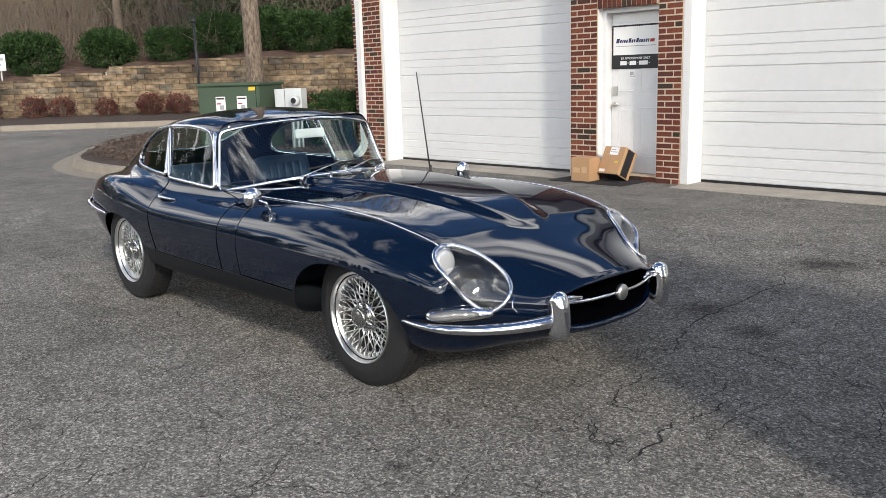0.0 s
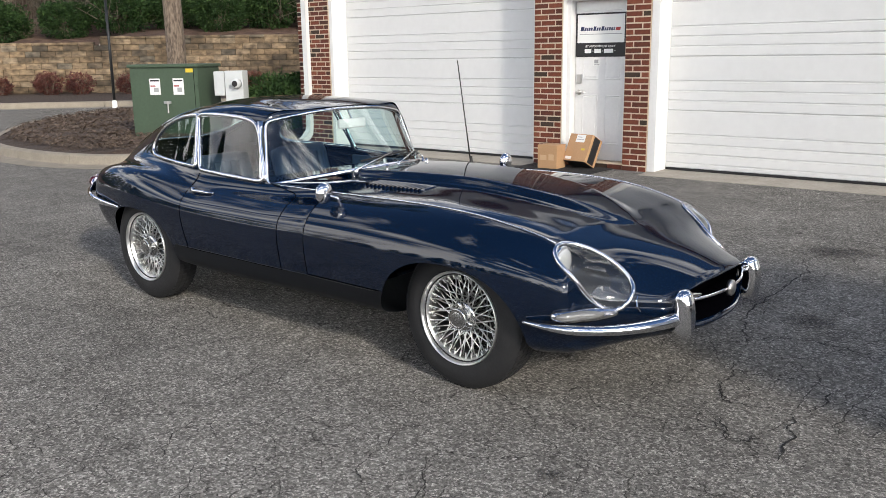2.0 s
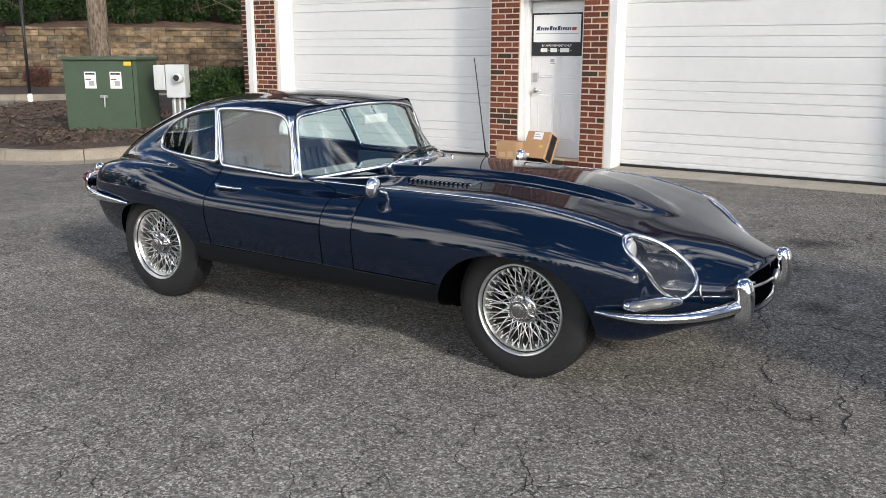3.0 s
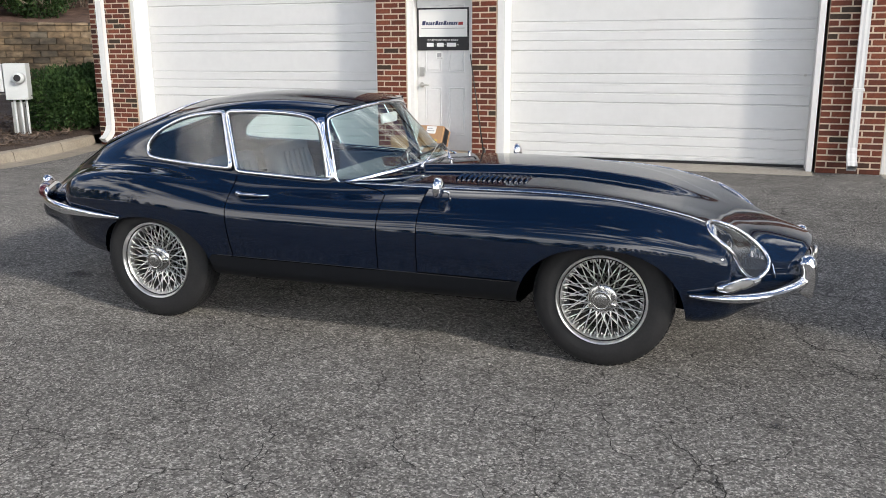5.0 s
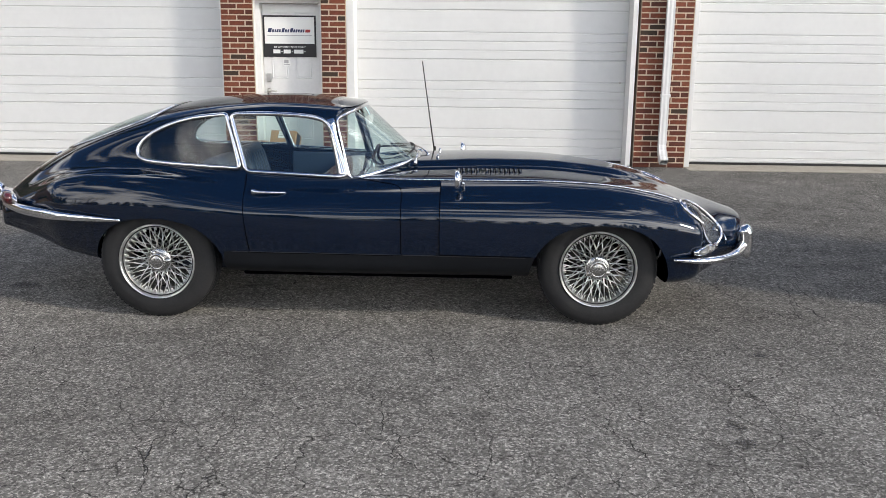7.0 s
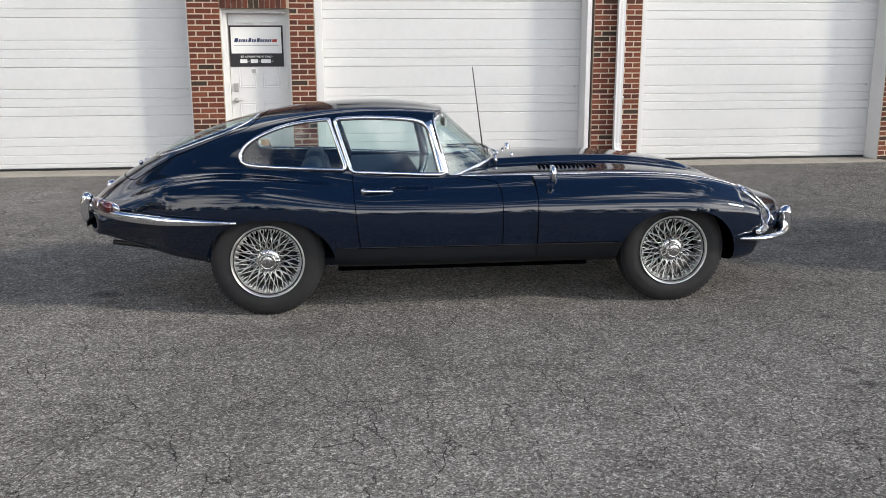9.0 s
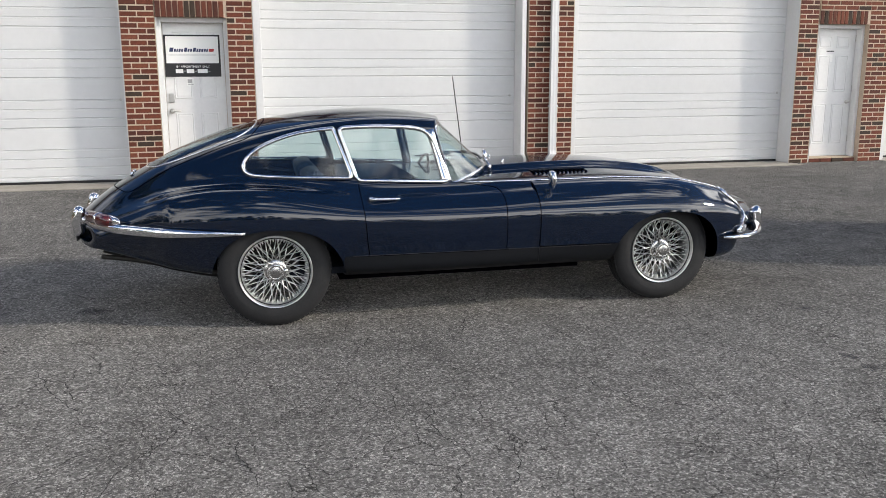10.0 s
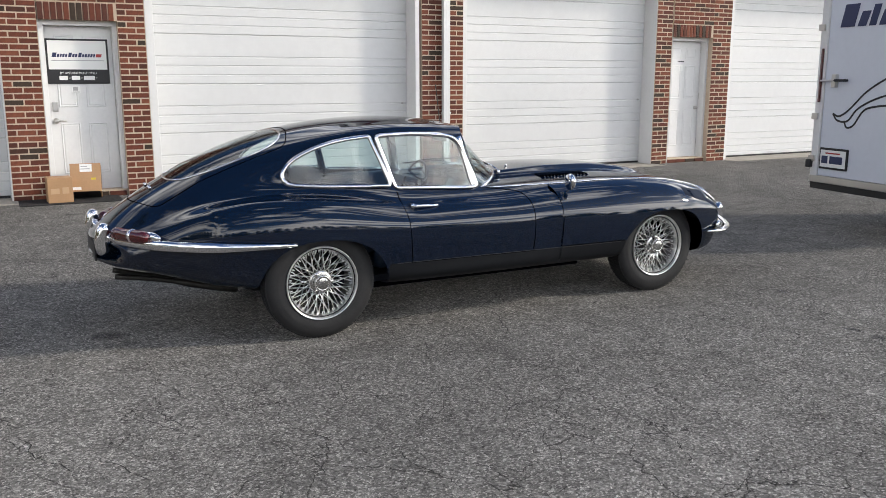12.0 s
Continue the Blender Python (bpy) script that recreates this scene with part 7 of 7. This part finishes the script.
for k, (u, d, h) in enumerate(((-9.0, 36.5, 6.5), (-5.6, 37.5, 7.5), (-2.6, 37.0, 8.0), (-0.2, 36.0, 7.0), (-13.5, 41, 7.0), (2.5, 38, 7.0))):
    evergreen(Matrix.Translation(far(u, d, bank_z(u, d))), 300 + k, h)


def pine(x, y):
    t = thing("pine_tree", "tall pine trunk with furrowed bark growing in the mulch bed", "tree", pose(x, y, 0.12))
    bm = bmesh.new()
    pts, rs = [], []
    for k in range(30):
        z = -0.2 + 0.5 * k
        pts.append((0.012 * z + 0.02 * math.sin(z), 0.02 * math.cos(z * 0.8), z))
        rs.append(0.205 * (1 + 0.28 * math.exp(-max(z, 0) * 2.2)) * (1 - 0.03 * z))
    tube(bm, pts, rs, 20)
    part("trunk", bm, BARK, t, smooth=True)
    rnd = random.Random(5)
    bm = bmesh.new()
    for k in range(24):
        a, z = rnd.uniform(0, 6.3), rnd.uniform(8.5, 14)
        r = rnd.uniform(0.8, 2.4)
        tube(bm, [(0.15, 0, z - 0.5), (r * math.cos(a), r * math.sin(a), z)], [0.05, 0.015], 5)
        leaf_mass(bm, rnd, (r * math.cos(a), r * math.sin(a), z), (0.7, 0.7, 0.45), 160, 0.2, 0.2)
    part("crown", bm, LEAFPINE, t)


pine(-17.3, 10.95)


def lamp_post():
    p = far(-6.0, 22.0, 0)
    t = thing("lamp_post", "slim dark metal post with a white-painted base", "post", pose(p.x, p.y, ground_z(p.x, p.y)))
    bm = bmesh.new()
    tube(bm, [(0, 0, 0.3), (0.02, 0, 2.72)], [0.034, 0.030], 12)
    part("shaft", bm, POST, t, smooth=True)
    bm = lathe(bmesh.new(), [(0.0, 0.09), (0.06, 0.085), (0.09, 0.065), (0.32, 0.058), (0.36, 0.036)], "Z", 16)
    part("base", bm, PAPER, t, "white painted base")
    bm = lathe(bmesh.new(), [(2.70, 0.04), (2.72, 0.08), (2.77, 0.07), (2.84, 0.03)], "Z", 14)
    part("finial", bm, POST, t, smooth=True)


lamp_post()


def yard_sign():
    p = far(-15.65, 31.6, 0)
    t = thing("yard_sign", "small white notice on a post above the wall", "sign", Matrix.Translation((p.x, p.y, bank_z(-15.6, 31.6))) @ Matrix.Rotation(radians(WALL_ROT), 4, "Z"))
    part("post", boxed(-0.02, 0, -0.1, 0.02, 0.04, 0.9), GREYBOX, t)
    part("sheet", boxed(-0.20, -0.01, 0.35, 0.20, 0.0, 0.92), PAPER, t)
    part("print_bar", boxed(-0.13, -0.014, 0.70, 0.13, -0.009, 0.80), SEAM, t)
    part("print_bar", boxed(-0.13, -0.014, 0.52, 0.05, -0.009, 0.60), SEAM, t)


yard_sign()


# ---------------- unseen woods across the forecourt, there for the reflections ---
rnd = random.Random(123)
for k in range(9):
    x, y = -52 + 1.6 * k + rnd.uniform(-1, 1), rnd.uniform(-36, -28)
    bare_tree(k, pose(x, y, ground_z(x, y), 0, 0, rnd.uniform(0, 360)) @ Matrix.Scale(rnd.uniform(0.9, 1.3), 4), "leafless tree across the drive")
first_pine = evergreen(pose(-58, -33, 0), 400, 7.5)
first_pine.matrix_world = pose(-58, -33, 0) @ Matrix.Scale(2.0, 4)
for k in range(11):
    x, y = -62 + rnd.uniform(-4, 6), -31 + 3.6 * k
    copy_thing(first_pine, pose(x, y, ground_z(x, y), 0, 0, rnd.uniform(0, 360)))
# out-of-view pine row, added so the flanks mirror a dark band
for k in range(44):
    x, y = -56 + 2.3 * k + rnd.uniform(-0.8, 0.8), -44 + rnd.uniform(-3, 3)
    copy_thing(first_pine, pose(x, y, ground_z(x, y), 0, 0, rnd.uniform(0, 360)) @ Matrix.Scale(rnd.uniform(0.40, 0.52), 4))

# ---------------- brick piers, laid brick by brick ----------------
pier(-11.19, -10.505, 3.25, 1)
pier(-6.846, -6.44, 3.25, 2)
pier(-5.60, -5.285, 3.25, 3)
pier(-1.67, -1.018, 3.25, 4)
pier(2.475, 2.80, 3.25, 5)
pier(3.67, 4.076, 3.25, 6)
pier(7.62, 8.35, 3.25, 7)


def over_door(x0, x1, seed):
    top = 3.25
    ob = whole("wall_over_door", boxed(x0, FRONT + 0.006, LINTEL0, x1, BACK + 0.25, top), MORTAR, "brickwork with a soldier course over the entrance door", "wall", kind="structure")
    x = x0 + 0.004
    while x < x1 - 0.05:
        o = new("brick", BRICK_SOLDIER)
        o.parent = ob
        o.location = (x, FRONT - 0.004, LINTEL0)
        x += COURSE
    lay(ob, x0, x1, LINTEL1, top, seed=seed)


over_door(*DOORS[0], 11)
over_door(*DOORS[1], 12)

# reveals of the entrance doors and the building behind
for a, b in DOORS:
    for x in (a - 0.004, b - 0.001):
        whole("trim_reveal", boxed(x, FRONT + 0.012, 0.07, x + 0.005, BACK, DTOP + 0.03), WHITE, "painted side of the door recess", "door trim", kind="structure")
whole("wall_upper", boxed(-11.19, FRONT + 0.004, 3.25, 12.6, BACK + 0.25, WALL_TOP), BRICKWALL, "red brick upper wall of the workshop", "wall", kind="structure")
whole("wall_side", boxed(-11.19, BACK + 0.25, 0, -10.94, 21.0, WALL_TOP), BRICKWALL, "red brick end wall of the workshop", "wall", kind="structure")
whole("wall_east", boxed(11.9, FRONT + 0.01, 0, 12.6, 21.0, 3.25), BRICKWALL, "red brick end of the workshop", "wall", kind="structure")
whole("wall_inner", boxed(-10.9, BACK + 0.26, 0, 12.6, BACK + 0.30, 3.25), MORTAR, "plain wall closing the workshop behind its doors", "wall", kind="structure")
whole("eave", boxed(-11.7, FRONT - 0.55, WALL_TOP, 13.1, FRONT + 0.4, WALL_TOP + 0.16, 0.01), WHITE, "white boxed eave of the workshop", "eave", kind="structure")
bm = bmesh.new()
rv = [[bm.verts.new((x, y, z)) for x in (-11.75, 13.15)] for y, z in ((FRONT - 0.62, WALL_TOP + 0.17), (15.2, WALL_TOP + 3.6), (21.6, WALL_TOP + 0.17))]
for a, b in zip(rv, rv[1:]):
    bm.faces.new((a[0], a[1], b[1], b[0]))
bm.faces.new((rv[0][0], rv[1][0], rv[2][0]))
bm.faces.new((rv[0][1], rv[2][1], rv[1][1]))
whole("roof", bm, SHINGLE, "dark grey shingle roof of the workshop", "roof", kind="structure")
